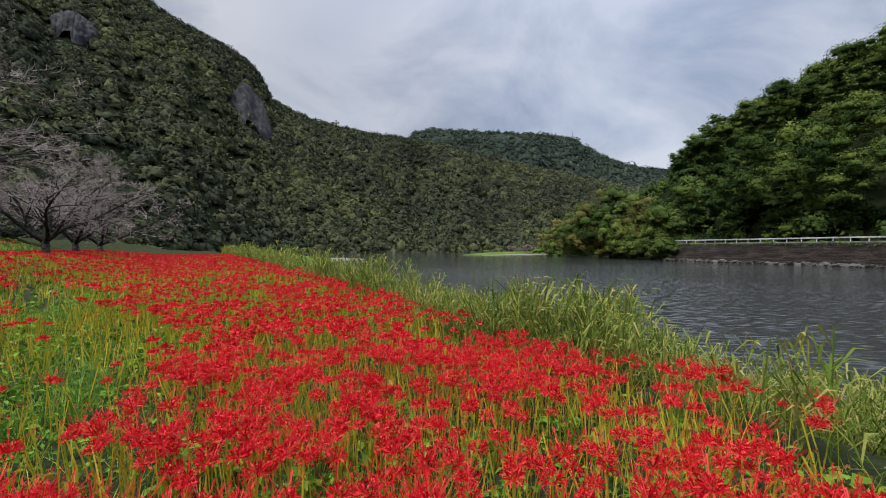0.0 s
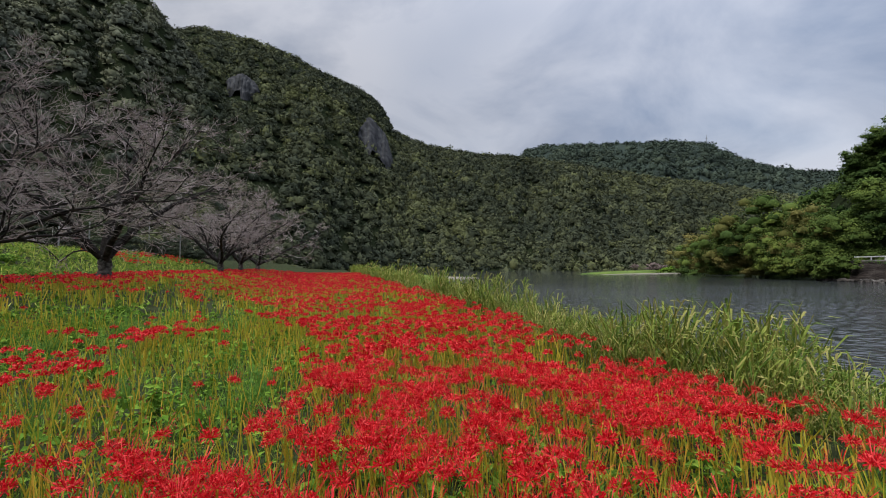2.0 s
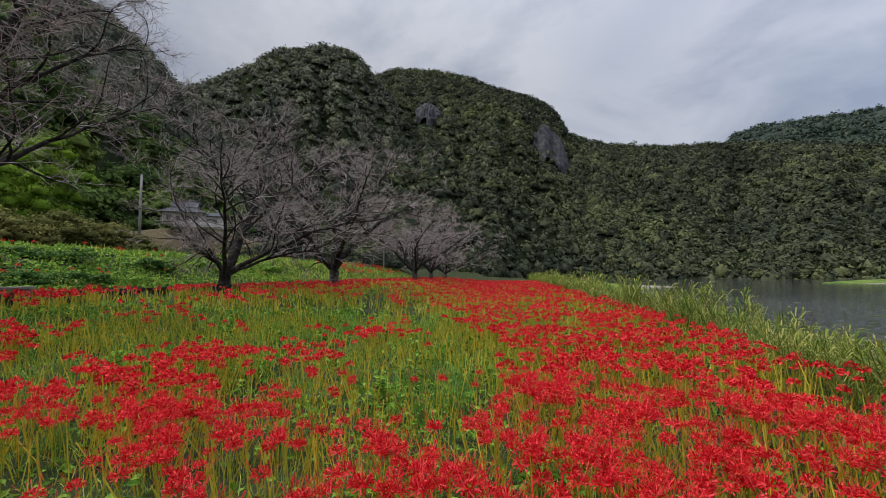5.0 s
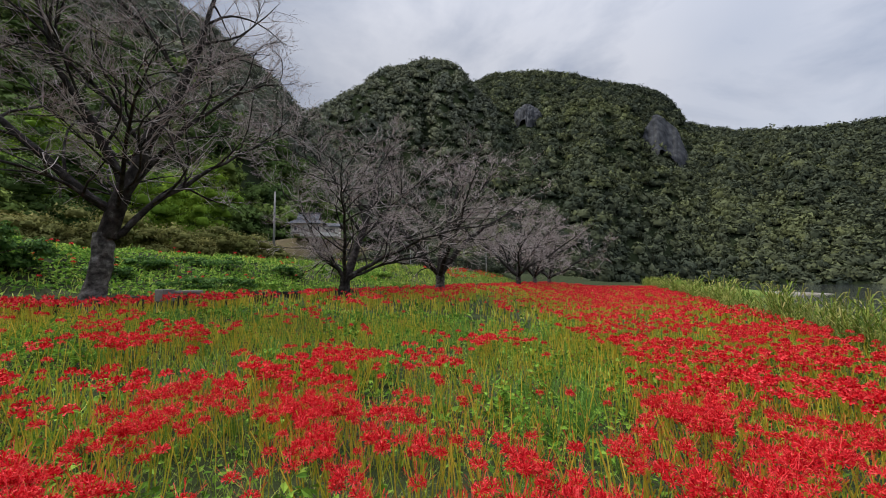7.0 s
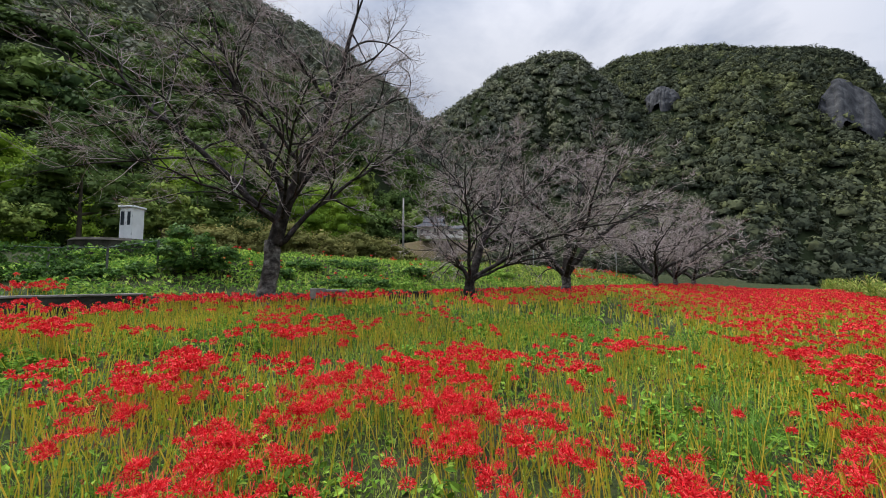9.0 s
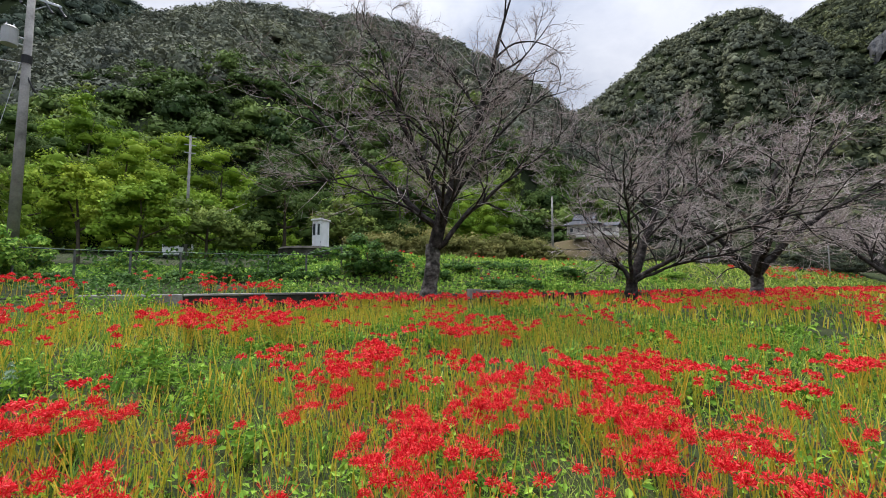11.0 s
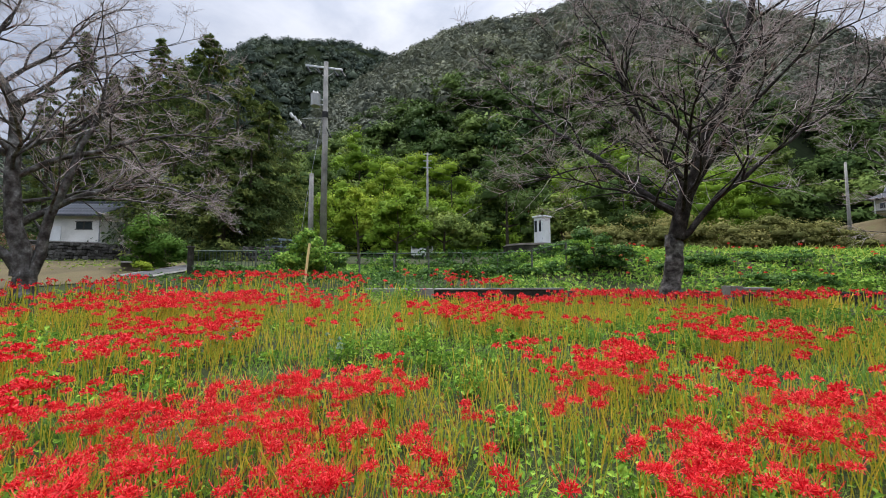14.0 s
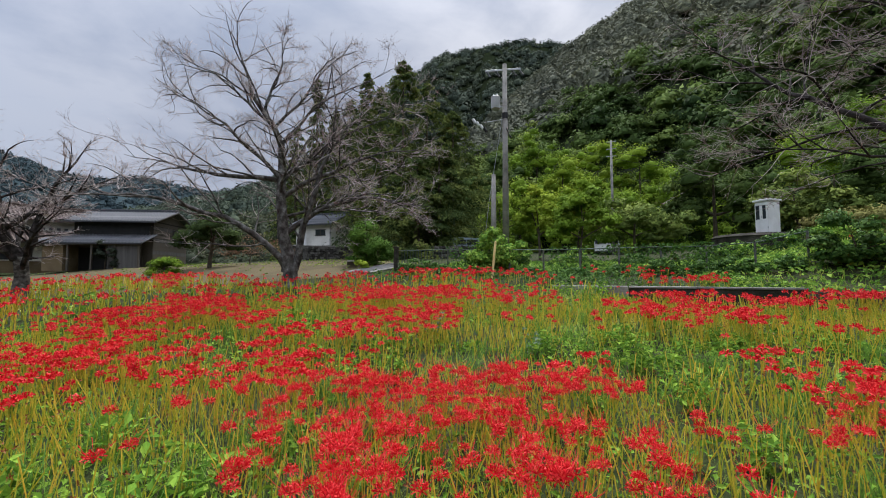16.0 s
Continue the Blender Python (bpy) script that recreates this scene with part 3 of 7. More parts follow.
RIDGES = {
    "main": [(-32, 3), (-27, 6.8), (-20, 9), (-12, 11), (-4, 13.0), (4.9, 14.9), (9.6, 15.3), (12.6, 15.7), (17, 16.4), (19.8, 17.3), (22.5, 18.4), (23.4, 20.6), (25.3, 22.3), (27.9, 23.6), (32, 24.6), (35.8, 26.1), (40, 26.9), (43, 27), (46.4, 27), (49, 26), (52, 24), (58, 20)],
    "far": [(-40, 9), (-29, 9.6), (-26.2, 9.9), (-23.3, 10.8), (-20.6, 12.2), (-17.4, 14.3), (-15.3, 14.8), (-9, 15.6), (-3.6, 15.9), (1.5, 16.2), (4.2, 15.5), (7, 14), (14, 12)],
    "right": [(-180, 7), (-110, 10), (-70, 17), (-55, 21), (-46.8, 19.8), (-43.8, 18.8), (-39.5, 17), (-36.6, 15.4), (-33.7, 14.4), (-31.5, 12.4), (-30.1, 11.5), (-28.6, 8.6), (-27.4, 7.6), (-24, 5.5), (-19, 2.5), (-14, 0.2)],
    "round": [(44, 20), (47, 24), (49.4, 26.3), (50.3, 27.2), (52, 28.6), (56, 29), (59.6, 28), (61.7, 27.8), (64.8, 25.5), (69, 23.2), (72, 21.6), (76, 18), (82, 14)],
    "village": [(66, 14), (70, 19), (72.6, 21.6), (74.8, 24), (78.6, 26.4), (84.6, 29.4), (90.2, 31.6), (96.5, 33), (102, 33.2), (108, 32.8), (114.3, 32.5), (119, 31.7), (124.8, 29.4), (127, 28.4), (132, 25), (140, 19), (150, 14), (158, 10)],
    "back": [(110, 24), (122, 28), (127.6, 29), (132.3, 29.9), (138.6, 29.6), (141.4, 29.1), (144.3, 28.8), (147.5, 26.8), (152, 24), (158, 19), (162.5, 13.8), (170, 11), (180, 7.5), (188, 4.5)],
    "distant": [(150, 7), (165, 9.5), (176, 10.3), (180.3, 11), (183.3, 10.3), (187.3, 10.5), (191.3, 11.7), (200, 10), (225, 7)],
}
# name: first and last angle, foot's distance, ridge's distance, foot's height
HILLS = {
    "main": (-30, 57, 238, 430, -2.5), "far": (-36, 12, 330, 640, -2.5), "right": (-178, -14.5, 104, 190, -2.5), "round": (45, 80, 210, 330, 2.0),
    "village": (66, 156, 62, 250, 2.8), "back": (112, 187, 190, 430, 4.0), "distant": (152, 222, 420, 900, 2.0),
}


def hill_point(name, a, s):
    """Place on a hill at angle a, s from foot (0) to ridge (1)."""
    _, _, d0, d1, z0 = HILLS[name]
    a = np.asarray(a, float)
    if name == "main":
        d0 = np.interp(a, [-30, 0, 20, 32, 50], [290, 252, 240, 190, 170])
    if name == "village":
        d0 = np.interp(a, [66, 76, 88, 100], [104, 100, 76, 62])
    if name == "right":
        d0 = np.interp(a, [-178, -75, -47, -29.5, -22, -14.2], [70, 84, 93, 113, 135, 150])
        d1 = d0 + 75
    el = strip(RIDGES[name], a)
    spur = wave(a * 0.55, 0 * a, len(name)) * 0.07 + wave(a * 1.9, 0 * a, len(name) + 3) * 0.03
    d = d0 + (d1 - d0) * s
    d = d * (1 + spur * np.sin(np.pi * np.clip(s, 0, 1)))
    ridge = 1.5 + d1 * np.tan(np.radians(el))
    z = z0 + (ridge - z0) * np.where(s <= 1, np.clip(s, 0, 1) ** 0.92, 1 - (s - 1) * 0.8)
    x, y = -np.sin(np.radians(a)) * d, np.cos(np.radians(a)) * d
    return x, y, z


def build_hill(name):
    a0, a1 = HILLS[name][:2]
    a, s = np.meshgrid(np.linspace(a0, a1, max(24, int((a1 - a0) * 1.4))), np.linspace(-0.05, 1.5, 26), indexing="ij")
    x, y, z = hill_point(name, a, s)
    z = z - 2.4 * np.clip(s * 4 + 0.3, 0, 1)
    n, k = x.shape
    i, j = np.meshgrid(np.arange(n - 1), np.arange(k - 1), indexing="ij")
    q = np.stack([i * k + j, i * k + j + 1, (i + 1) * k + j + 1, (i + 1) * k + j], -1).reshape(-1, 4)
    # the far and distant slopes wear the leaf colours with painted haze
    ob = new("hill_" + name, np_mesh("hill_" + name, np.stack([x, y, z], -1), q, M[{"distant": "deep_haze_forest", "far": "haze_forest"}.get(name, "hill")], smooth=True))
    tagged(ob, "steep hillside of dark leaf litter under woodland, haze-tinted on far hills", "hill", kind="structure")


for hill_name in HILLS:
    build_hill(hill_name)


# ---- foliage ----
def leaf_cards(centres, normals, size, seed_rng, aspect=0.75, lean=0.38):
    """One four-cornered leaf clump at each centre, facing about along its normal."""
    n = len(centres)
    nn = normals + seed_rng.normal(0, lean, (n, 3))
    nn /= np.linalg.norm(nn, axis=1, keepdims=True) + 1e-9
    ref = seed_rng.normal(0, 1, (n, 3))
    t = np.cross(nn, ref)
    t /= np.linalg.norm(t, axis=1, keepdims=True) + 1e-9
    b = np.cross(nn, t)
    s = (size * seed_rng.uniform(0.6, 1.4, n))[:, None]
    bend = nn * s * 0.25
    v = np.stack([centres - t * s - bend, centres - b * s * aspect, centres + t * s - bend, centres + b * s * aspect], 1)
    f = np.arange(4 * n).reshape(n, 4)
    return v.reshape(-1, 3), f


def leaf_sprays(centres, normals, size, g, lean=0.4):
    """One three-cornered spray of leaves at each centre, facing about along its normal."""
    n = len(centres)
    nn = normals + g.normal(0, lean, (n, 3))
    nn /= np.linalg.norm(nn, axis=1, keepdims=True) + 1e-9
    t = np.cross(nn, g.normal(0, 1, (n, 3)))
    t /= np.linalg.norm(t, axis=1, keepdims=True) + 1e-9
    b = np.cross(nn, t)
    s = (size * g.uniform(0.6, 1.4, n))[:, None]
    v = np.stack([centres - t * s * 0.8 - b * s * 0.5, centres + t * s * g.uniform(0.5, 1.0, (n, 1)) - b * s * 0.5, centres + b * s + t * s * g.uniform(-0.5, 0.5, (n, 1))], 1)
    return v.reshape(-1, 3), np.arange(3 * n).reshape(n, 3)


def dome(segments, angles):
    """A closed-topped dome of unit radius: points and triangles."""
    v, f = [(0, 0, 1.0)], []
    for k, t in enumerate(angles):
        for i in range(segments):
            w = 2 * np.pi * (i + 0.5 * (k % 2)) / segments
            v.append((math.sin(t) * math.cos(w), math.sin(t) * math.sin(w), math.cos(t)))
    for i in range(segments):
        f.append((0, 1 + i, 1 + (i + 1) % segments))
    for k in range(len(angles) - 1):
        a, b = 1 + k * segments, 1 + (k + 1) * segments
        for i in range(segments):
            j = (i + 1) % segments
            f += [(a + i, b + i, a + j), (a + j, b + i, b + j)]
    return np.array(v), np.array(f)


LUMP = dome(6, np.radians([52, 104]))


def soft_normals(out, g, up=0.3, loose=0.17):
    """Leaf normals that follow the round of the crown, one for each corner of a spray."""
    n = out + np.array([0, 0, up]) + g.normal(0, loose, out.shape)
    n /= np.linalg.norm(n, axis=1, keepdims=True) + 1e-9
    return np.repeat(n, 3, 0)


def crown_templates(count, cards, card_size, seed):
    """Crowns of radius about 1: a heart of leaves and many loose sprays over it."""
    out = []
    g = np.random.default_rng(seed)
    ball, tri = LUMP
    for _ in range(count):
        c = g.normal(0, 1, (10, 3))
        c[:, 2] = np.abs(c[:, 2])
        c /= np.linalg.norm(c, axis=1, keepdims=True)
        shape = np.array([g.uniform(0.85, 1.1), g.uniform(0.85, 1.1), g.uniform(0.75, 1.15)])
        v = ball * (0.46 + 0.18 * np.exp(-9 * (1 - ball @ c.T)).max(1) + g.normal(0, 0.07, len(ball)))[:, None] * shape
        d = g.normal(0, 1, (cards, 3))
        d[:, 2] = np.abs(d[:, 2]) * 1.1 - 0.25
        d /= np.linalg.norm(d, axis=1, keepdims=True)
        p = d * (0.58 + 0.36 * np.exp(-9 * (1 - d @ c.T)).max(1) + g.uniform(-0.08, 0.14, cards))[:, None] * shape
        v2, f2 = leaf_sprays(p, d + np.array([0, 0, 0.3]), card_size, g, 0.42)
        out.append((v, tri, v2, f2, np.concatenate([ball, soft_normals(d, g)])))
    return out


def leaf_mass(n, g, lumps, flat, spread, radius, low=-0.9):
    """A crown of radius about 1 in rounded sprays: solid hearts and the leaves that cover them."""
    c = g.normal(0, 1, (lumps, 3))
    c /= np.linalg.norm(c, axis=1, keepdims=True)
    c *= spread * g.uniform(0.35, 1.0, (lumps, 1)) ** 0.6
    c[:, 2] = np.where(c[:, 2] < low, -c[:, 2], c[:, 2])
    r = radius * g.uniform(0.65, 1.2, lumps)
    cv, cf, b = [], [], 0
    for k in range(lumps):
        rough = 1 + g.normal(0, 0.12, len(LUMP[0]))
        cv.append(c[k] + LUMP[0] * rough[:, None] * r[k] * 0.58 * np.array([1, 1, flat]))
        cf.append(LUMP[1] + b)
        b += len(LUMP[0])
    pick = g.choice(lumps, n, p=r**2 / (r**2).sum())
    d = g.normal(0, 1, (n, 3))
    d[:, 2] = np.where(d[:, 2] < -0.3, -d[:, 2] * 0.7, d[:, 2])
    d /= np.linalg.norm(d, axis=1, keepdims=True)
    p = c[pick] + d * (r[pick] * g.uniform(0.55, 1.18, n))[:, None] * np.array([1, 1, flat])
    nn = np.concatenate([np.tile(LUMP[0], (lumps, 1)), soft_normals(d * 0.8 + 0.4 * c[pick], g, 0.2, 0.24)])
    return np.concatenate(cv), np.concatenate(cf), p, d, pick, g.normal(0, 0.11, lumps), nn


def scatter(name, places, sizes, tall, tones, templates, mat, label, category, seed):
    """Joins many crowns into one object of woodland."""
    g = np.random.default_rng(seed)
    vs, fs, ts, ns, base = [], [], [], [], 0
    for (x, y, z), s, h, tone in zip(places, sizes, tall, tones):
        v1, f1, v2, f2, n12 = templates[g.integers(len(templates))]
        v = np.concatenate([v1, v2])
        f = np.concatenate([f1, f2 + len(v1)])
        a = g.uniform(0, 6.28)
        c, sn = math.cos(a), math.sin(a)
        w = np.empty_like(v)
        w[:, 0], w[:, 1], w[:, 2] = (v[:, 0] * c - v[:, 1] * sn) * s + x, (v[:, 0] * sn + v[:, 1] * c) * s + y, v[:, 2] * h + z
        vs.append(w)
        ns.append(np.stack([n12[:, 0] * c - n12[:, 1] * sn, n12[:, 0] * sn + n12[:, 1] * c, n12[:, 2]], -1))
        fs.append(f + base)
        ts.append(np.concatenate([np.full(len(v1), tone), np.clip(tone + np.repeat(g.normal(0.02, 0.035, len(v2) // 3), 3), 0, 1)]))
        base += len(v)
    ob = new(name, np_mesh(name, np.concatenate(vs), np.concatenate(fs), mat, smooth=True, tone=np.concatenate(ts), normals=np.concatenate(ns)))
    return tagged(ob, label, category, kind="stuff")


def near_crowns(count, seed, cards=520, leaf=0.072):
    out = []
    g = np.random.default_rng(seed)
    for _ in range(count):
        cv, cf, p, d, _, _, nn = leaf_mass(cards, g, 12, 0.8, 0.72, 0.40, -0.2)
        v2, f2 = leaf_sprays(p, d + np.array([0, 0, 0.35]), leaf, g, 0.4)
        out.append((cv, cf, v2, f2, nn))
    return out


FAR_CROWNS = crown_templates(16, 44, 0.19, 3)
MIDDLE_CROWNS = crown_templates(12, 120, 0.115, 5)
NEAR_CROWNS = near_crowns(7, 4)


def wooded(name, count, size, seed, s0=0.0, s1=1.03, skip=None, templates=FAR_CROWNS, light=0.0, span=None, leaf="forest"):
    g = np.random.default_rng(seed)
    a0, a1 = span or HILLS[name][:2]
    a = g.uniform(a0, a1, count)
    s = s0 + (s1 - s0) * g.uniform(0, 1, count) ** 0.95
    # the skyline gets its own row of crowns
    if s1 > 1:
        k = count // 8
        s[:k] = g.uniform(0.96, 1.02, k)
    keep = np.ones(count, bool)
    if skip is not None:
        keep = ~skip(a, s)
    a, s = a[keep], s[keep]
    x, y, z = hill_point(name, a, s)
    r = size * (0.6 + 0.9 * g.uniform(0, 1, len(a)) ** 1.5)
    t = np.clip(0.42 + 0.22 * wave(x * 0.03, y * 0.03 + z * 0.04, seed) + g.normal(0, 0.15, len(a)) + 0.12 * wave(x * 0.11, y * 0.11 + z * 0.13, seed + 4) + light, 0, 1)
    t = np.where(g.uniform(0, 1, len(a)) < 0.05, np.clip(t + 0.35, 0, 1), t)
    drop = r * 0.75
    return scatter("woodland", np.stack([x, y, z - drop * (s > 0.9) - r * 0.32 * (s <= 0.9)], -1), r, r * g.uniform(0.8, 1.25, len(a)), t, templates, M[leaf], "dense broadleaf woodland covering a hillside, dark green near and haze-tinted far off", "woodland", seed)


def rock_gap(a, s):
    return ((a > 22.9 + 4 * (s - 0.5) + 0.5 * np.sin(s * 70)) & (a < 26.5 + 0.5 * np.sin(s * 55)) & (s > 0.47 + 0.03 * np.sin(a * 7)) & (s < 0.71 + 0.02 * np.sin(a * 9)) & (np.sin(a * 31 + s * 90) > -0.75)) | ((a > 40.0) & (a < 43.2) & (s > 0.50) & (s < 0.63))


wooded("main", 7800, 4.6, 11, skip=rock_gap, span=(-29, 51), light=0.2)
wooded("far", 1300, 6.0, 12, s0=0.5, span=(-33, 6), leaf="haze_forest")
wooded("right", 330, 5.0, 13, s0=0.06, span=(-62, -15), templates=NEAR_CROWNS, light=-0.04, leaf="greenwood")
wooded("round", 2200, 4.0, 14, light=0.3, leaf="haze_upland")
wooded("village", 2600, 4.8, 15, s0=0.30, light=0.12, templates=MIDDLE_CROWNS, leaf="haze_upland")
wooded("village", 430, 5.0, 18, s0=-0.02, s1=0.42, span=(66, 112), templates=NEAR_CROWNS, light=-0.06, leaf="greenwood")
wooded("village", 250, 5.0, 20, s0=-0.02, s1=0.42, span=(112, 156), templates=NEAR_CROWNS, light=0.08, leaf="greenwood")
wooded("back", 1500, 6.2, 16, s0=0.3, span=(124, 184), light=0.15, leaf="haze_forest", templates=MIDDLE_CROWNS)
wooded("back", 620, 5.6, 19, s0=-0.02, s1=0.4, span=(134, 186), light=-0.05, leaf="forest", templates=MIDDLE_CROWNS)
wooded("distant", 1800, 7.5, 17, light=0.05, span=(164, 208), leaf="deep_haze_forest")


# ---- bare cherry trees ----
def tube(points, radii, sides):
    p = np.asarray(points, float)
    t = np.gradient(p, axis=0)
    t /= np.linalg.norm(t, axis=1, keepdims=True) + 1e-9
    ref = np.array([0.31, 0.52, 0.79])
    a = np.cross(t, ref)
    a /= np.linalg.norm(a, axis=1, keepdims=True) + 1e-9
    b = np.cross(t, a)
    w = np.linspace(0, 2 * np.pi, sides, endpoint=False)
    ring = a[:, None] * np.cos(w)[None, :, None] + b[:, None] * np.sin(w)[None, :, None]
    v = (p[:, None] + ring * np.asarray(radii)[:, None, None]).reshape(-1, 3)
    n = len(p)
    i, j = np.meshgrid(np.arange(n - 1), np.arange(sides), indexing="ij")
    f = np.stack([i * sides + j, i * sides + (j + 1) % sides, (i + 1) * sides + (j + 1) % sides, (i + 1) * sides + j], -1).reshape(-1, 4)
    return v, f


def joined(pieces):
    vs, fs, base = [], [], 0
    for v, f in pieces:
        vs.append(v)
        fs.append(f + base)
        base += len(v)
    return np.concatenate(vs), np.concatenate(fs)


def branch_path(start, way, length, steps, g, wander, lift):
    """A crooked path whose heading drifts; lift raises or lowers it on the way."""
    p, d = [np.array(start, float)], np.array(way, float)
    drift = g.normal(0, wander, 3)
    for _ in range(steps):
        drift = 0.45 * drift + g.normal(0, wander, 3)
        d = d + drift + np.array([0, 0, lift])
        d /= np.linalg.norm(d)
        p.append(p[-1] + d * length / steps)
        # no branch sinks to the ground
        if p[-1][2] < min(start[2] - 0.5, 1.4):
            d[2] = abs(d[2]) + 0.15
    return np.array(p)


def limb_path(start, bearing, steep, tip, length, steps, g):
    """A main limb: it keeps its bearing and leans from steep to tip, with bends."""
    p, off, lean = [np.array(start, float)], 0.0, 0.0
    for i in range(steps):
        off, lean = 0.72 * off + g.normal(0, 8.0), 0.55 * lean + g.normal(0, 8.0)
        a, e = radians(bearing + off), radians(steep + (tip - steep) * (i + 0.5) / steps + lean)
        p.append(p[-1] + np.array([-math.sin(a) * math.sin(e), math.cos(a) * math.sin(e), math.cos(e)]) * length / steps)
    return np.array(p)


def side_way(path, k, g, angle, flip):
    """A heading that leaves the path to one side, mostly level."""
    d = path[min(k + 1, len(path) - 1)] - path[max(k - 1, 0)]
    d /= np.linalg.norm(d) + 1e-9
    side = np.cross(d, [0, 0, 1.0]) + g.normal(0, 0.25, 3)
    side /= np.linalg.norm(side) + 1e-9
    r = side * flip + np.array([0, 0, g.normal(0.28, 0.4)]) + g.normal(0, 0.3, 3)
    r -= d * (r @ d)
    r /= np.linalg.norm(r) + 1e-9
    return d * math.cos(angle) + r * math.sin(angle)


def cherry(x, y, seed, tall, girth, fork, limbs, label, twig=0.005, fullness=1.0, lean=(0, 0), skin="twig", thin=1.0, bark="bark"):
    """limbs: compass direction, degrees from upright at the root and at the tip, length in parts of the height, and the height at which it leaves the leading stem."""
    g = np.random.default_rng(seed)
    tree = thing("bare_cherry_tree", x, y, ground_z(x, y) - 0.05, 0, label, "tree", "bare cherry trees")
    # trunk, flared at the foot
    n = 9
    h = np.linspace(0, fork, n)
    path = np.stack([lean[0] * h / fork + 0.03 * np.sin(h * 3 + seed), lean[1] * h / fork + 0.03 * np.cos(h * 2.6 + seed), h], -1)
    rad = girth * (1 + 0.55 * np.exp(-h * 5) - 0.18 * h / fork + 0.06 * np.sin(h * 9 + seed))
    fineh = np.linspace(0, fork, 30)
    axis = np.stack([np.interp(fineh, h, path[:, i]) for i in range(3)], -1)
    v, f = tube(axis, np.interp(fineh, h, rad), 20)
    out = v - np.repeat(axis, 20, 0)
    w = np.arctan2(out[:, 1], out[:, 0])
    v[:, :2] += out[:, :2] * (0.07 * np.sin(5 * w + 4 * v[:, 2]) + 0.06 * np.sin(3 * w - 2 * v[:, 2]) + 0.04 * np.sin(9 * w + 11 * v[:, 2]) + g.normal(0, 0.025, len(v)))[:, None]
    mpart("trunk", np_mesh("trunk", v, f, M[bark], smooth=True), tree)
    fine = []
    leader = None
    for order, (bearing, steep, tip, reach, *rest) in enumerate(limbs):
        pieces = []
        a = radians(bearing)
        out = np.array([-math.sin(a), math.cos(a), 0])
        root = path[max(6, 8 - order // 3)]
        start = root + np.array([0, 0, -0.10]) + out * girth * 0.35
        length = reach * tall
        r0 = girth * (0.86 if order == 0 else thin * max(0.26, 0.72 - 0.06 * order))
        if rest:
            # a limb that leaves the leading stem higher up
            k = int(np.argmin(np.abs(leader[0][:, 2] - rest[0])))
            start, r0 = leader[0][k], min(r0, leader[1][k] * 0.66)
        lp = limb_path(start, bearing, steep, tip, length, 14, g)
        s_ = np.linspace(0, 1, 15)
        lr = r0 * (0.12 + 0.88 * (1 - s_) ** 1.15) * (1 - 0.55 * s_**4) + 0.004
        pieces.append(tube(lp, lr, 9))
        if leader is None:
            leader = (np.concatenate([path, lp]), np.concatenate([rad, lr]))
        n_side = int(11 * fullness) + 2
        for i in range(n_side):
            k = 2 + int(12 * (i + g.uniform(0, 0.9)) / n_side)
            k = min(k, 14)
            bl = length * g.uniform(0.26, 0.50) * (1.2 - 0.62 * k / 14)
            bp = branch_path(lp[k], side_way(lp, k, g, g.uniform(0.55, 1.05), 1 if i % 2 else -1), bl, 9, g, 0.13, -0.012)
            br = np.minimum(lr[k] * 0.62, 0.036) * (1 - np.linspace(0, 1, 10)) ** 0.9 + twig * 0.9
            pieces.append(tube(bp, br, 6))
            for j in range(int(9 * fullness)):
                m = int(g.integers(2, 10))
                cl = bl * g.uniform(0.22, 0.48) * (1.15 - 0.5 * m / 9)
                cp = branch_path(bp[m], side_way(bp, m, g, g.uniform(0.5, 1.0), 1 if j % 2 else -1), cl, 5, g, 0.15, 0.0)
                fine.append(tube(cp, np.minimum(br[m] * 0.55, 0.012) * (1 - np.linspace(0, 1, 6)) ** 0.9 + twig * 0.62, 3))
                for q in range(int(6 * fullness)):
                    k2 = int(g.integers(1, 6))
                    tp = branch_path(cp[k2], side_way(cp, k2, g, g.uniform(0.5, 1.1), 1 if q % 2 else -1), g.uniform(0.16, 0.5) * (0.5 + tall / 20), 2, g, 0.2, 0.03)
                    fine.append(tube(tp, np.array([0.9, 0.7, 0.35]) * twig, 3))
        v, f = joined(pieces)
        mpart("limb", np_mesh("limb", v, f, M["limb" if bark == "bark" else bark], smooth=True), tree)
    v, f = joined(fine)
    tw = mpart("twiggery", np_mesh("twiggery", v, f, M[skin], smooth=True), tree, "fine grey-pink bare twigs")
    tagged(tw, kind="stuff")
    return tree


BARE = "old leafless cherry tree with dark rough bark at the field's edge"
# nearest tree of the row, by the low wall
cherry(*az(92.1, 14.9), 21, 12.6, 0.28, 2.3, [(340, 20, 12, 0.74), (184, 44, 56, 0.76, 2.9), (172, 26, 28, 0.64, 3.7), (5, 46, 60, 0.58, 1.9), (0, 42, 46, 0.54, 3.3), (100, 50, 62, 0.5, 2.6), (275, 48, 62, 0.46, 3.0), (186, 38, 46, 0.50, 4.6), (8, 32, 36, 0.46, 5.2), (140, 46, 60, 0.46, 4.0), (182, 30, 40, 0.40, 6.4), (188, 64, 88, 0.46, 2.9)], "large leafless cherry tree with a thick scarred trunk", 0.0052, 1.0, (0.0, 0.14), "twig", 0.66)
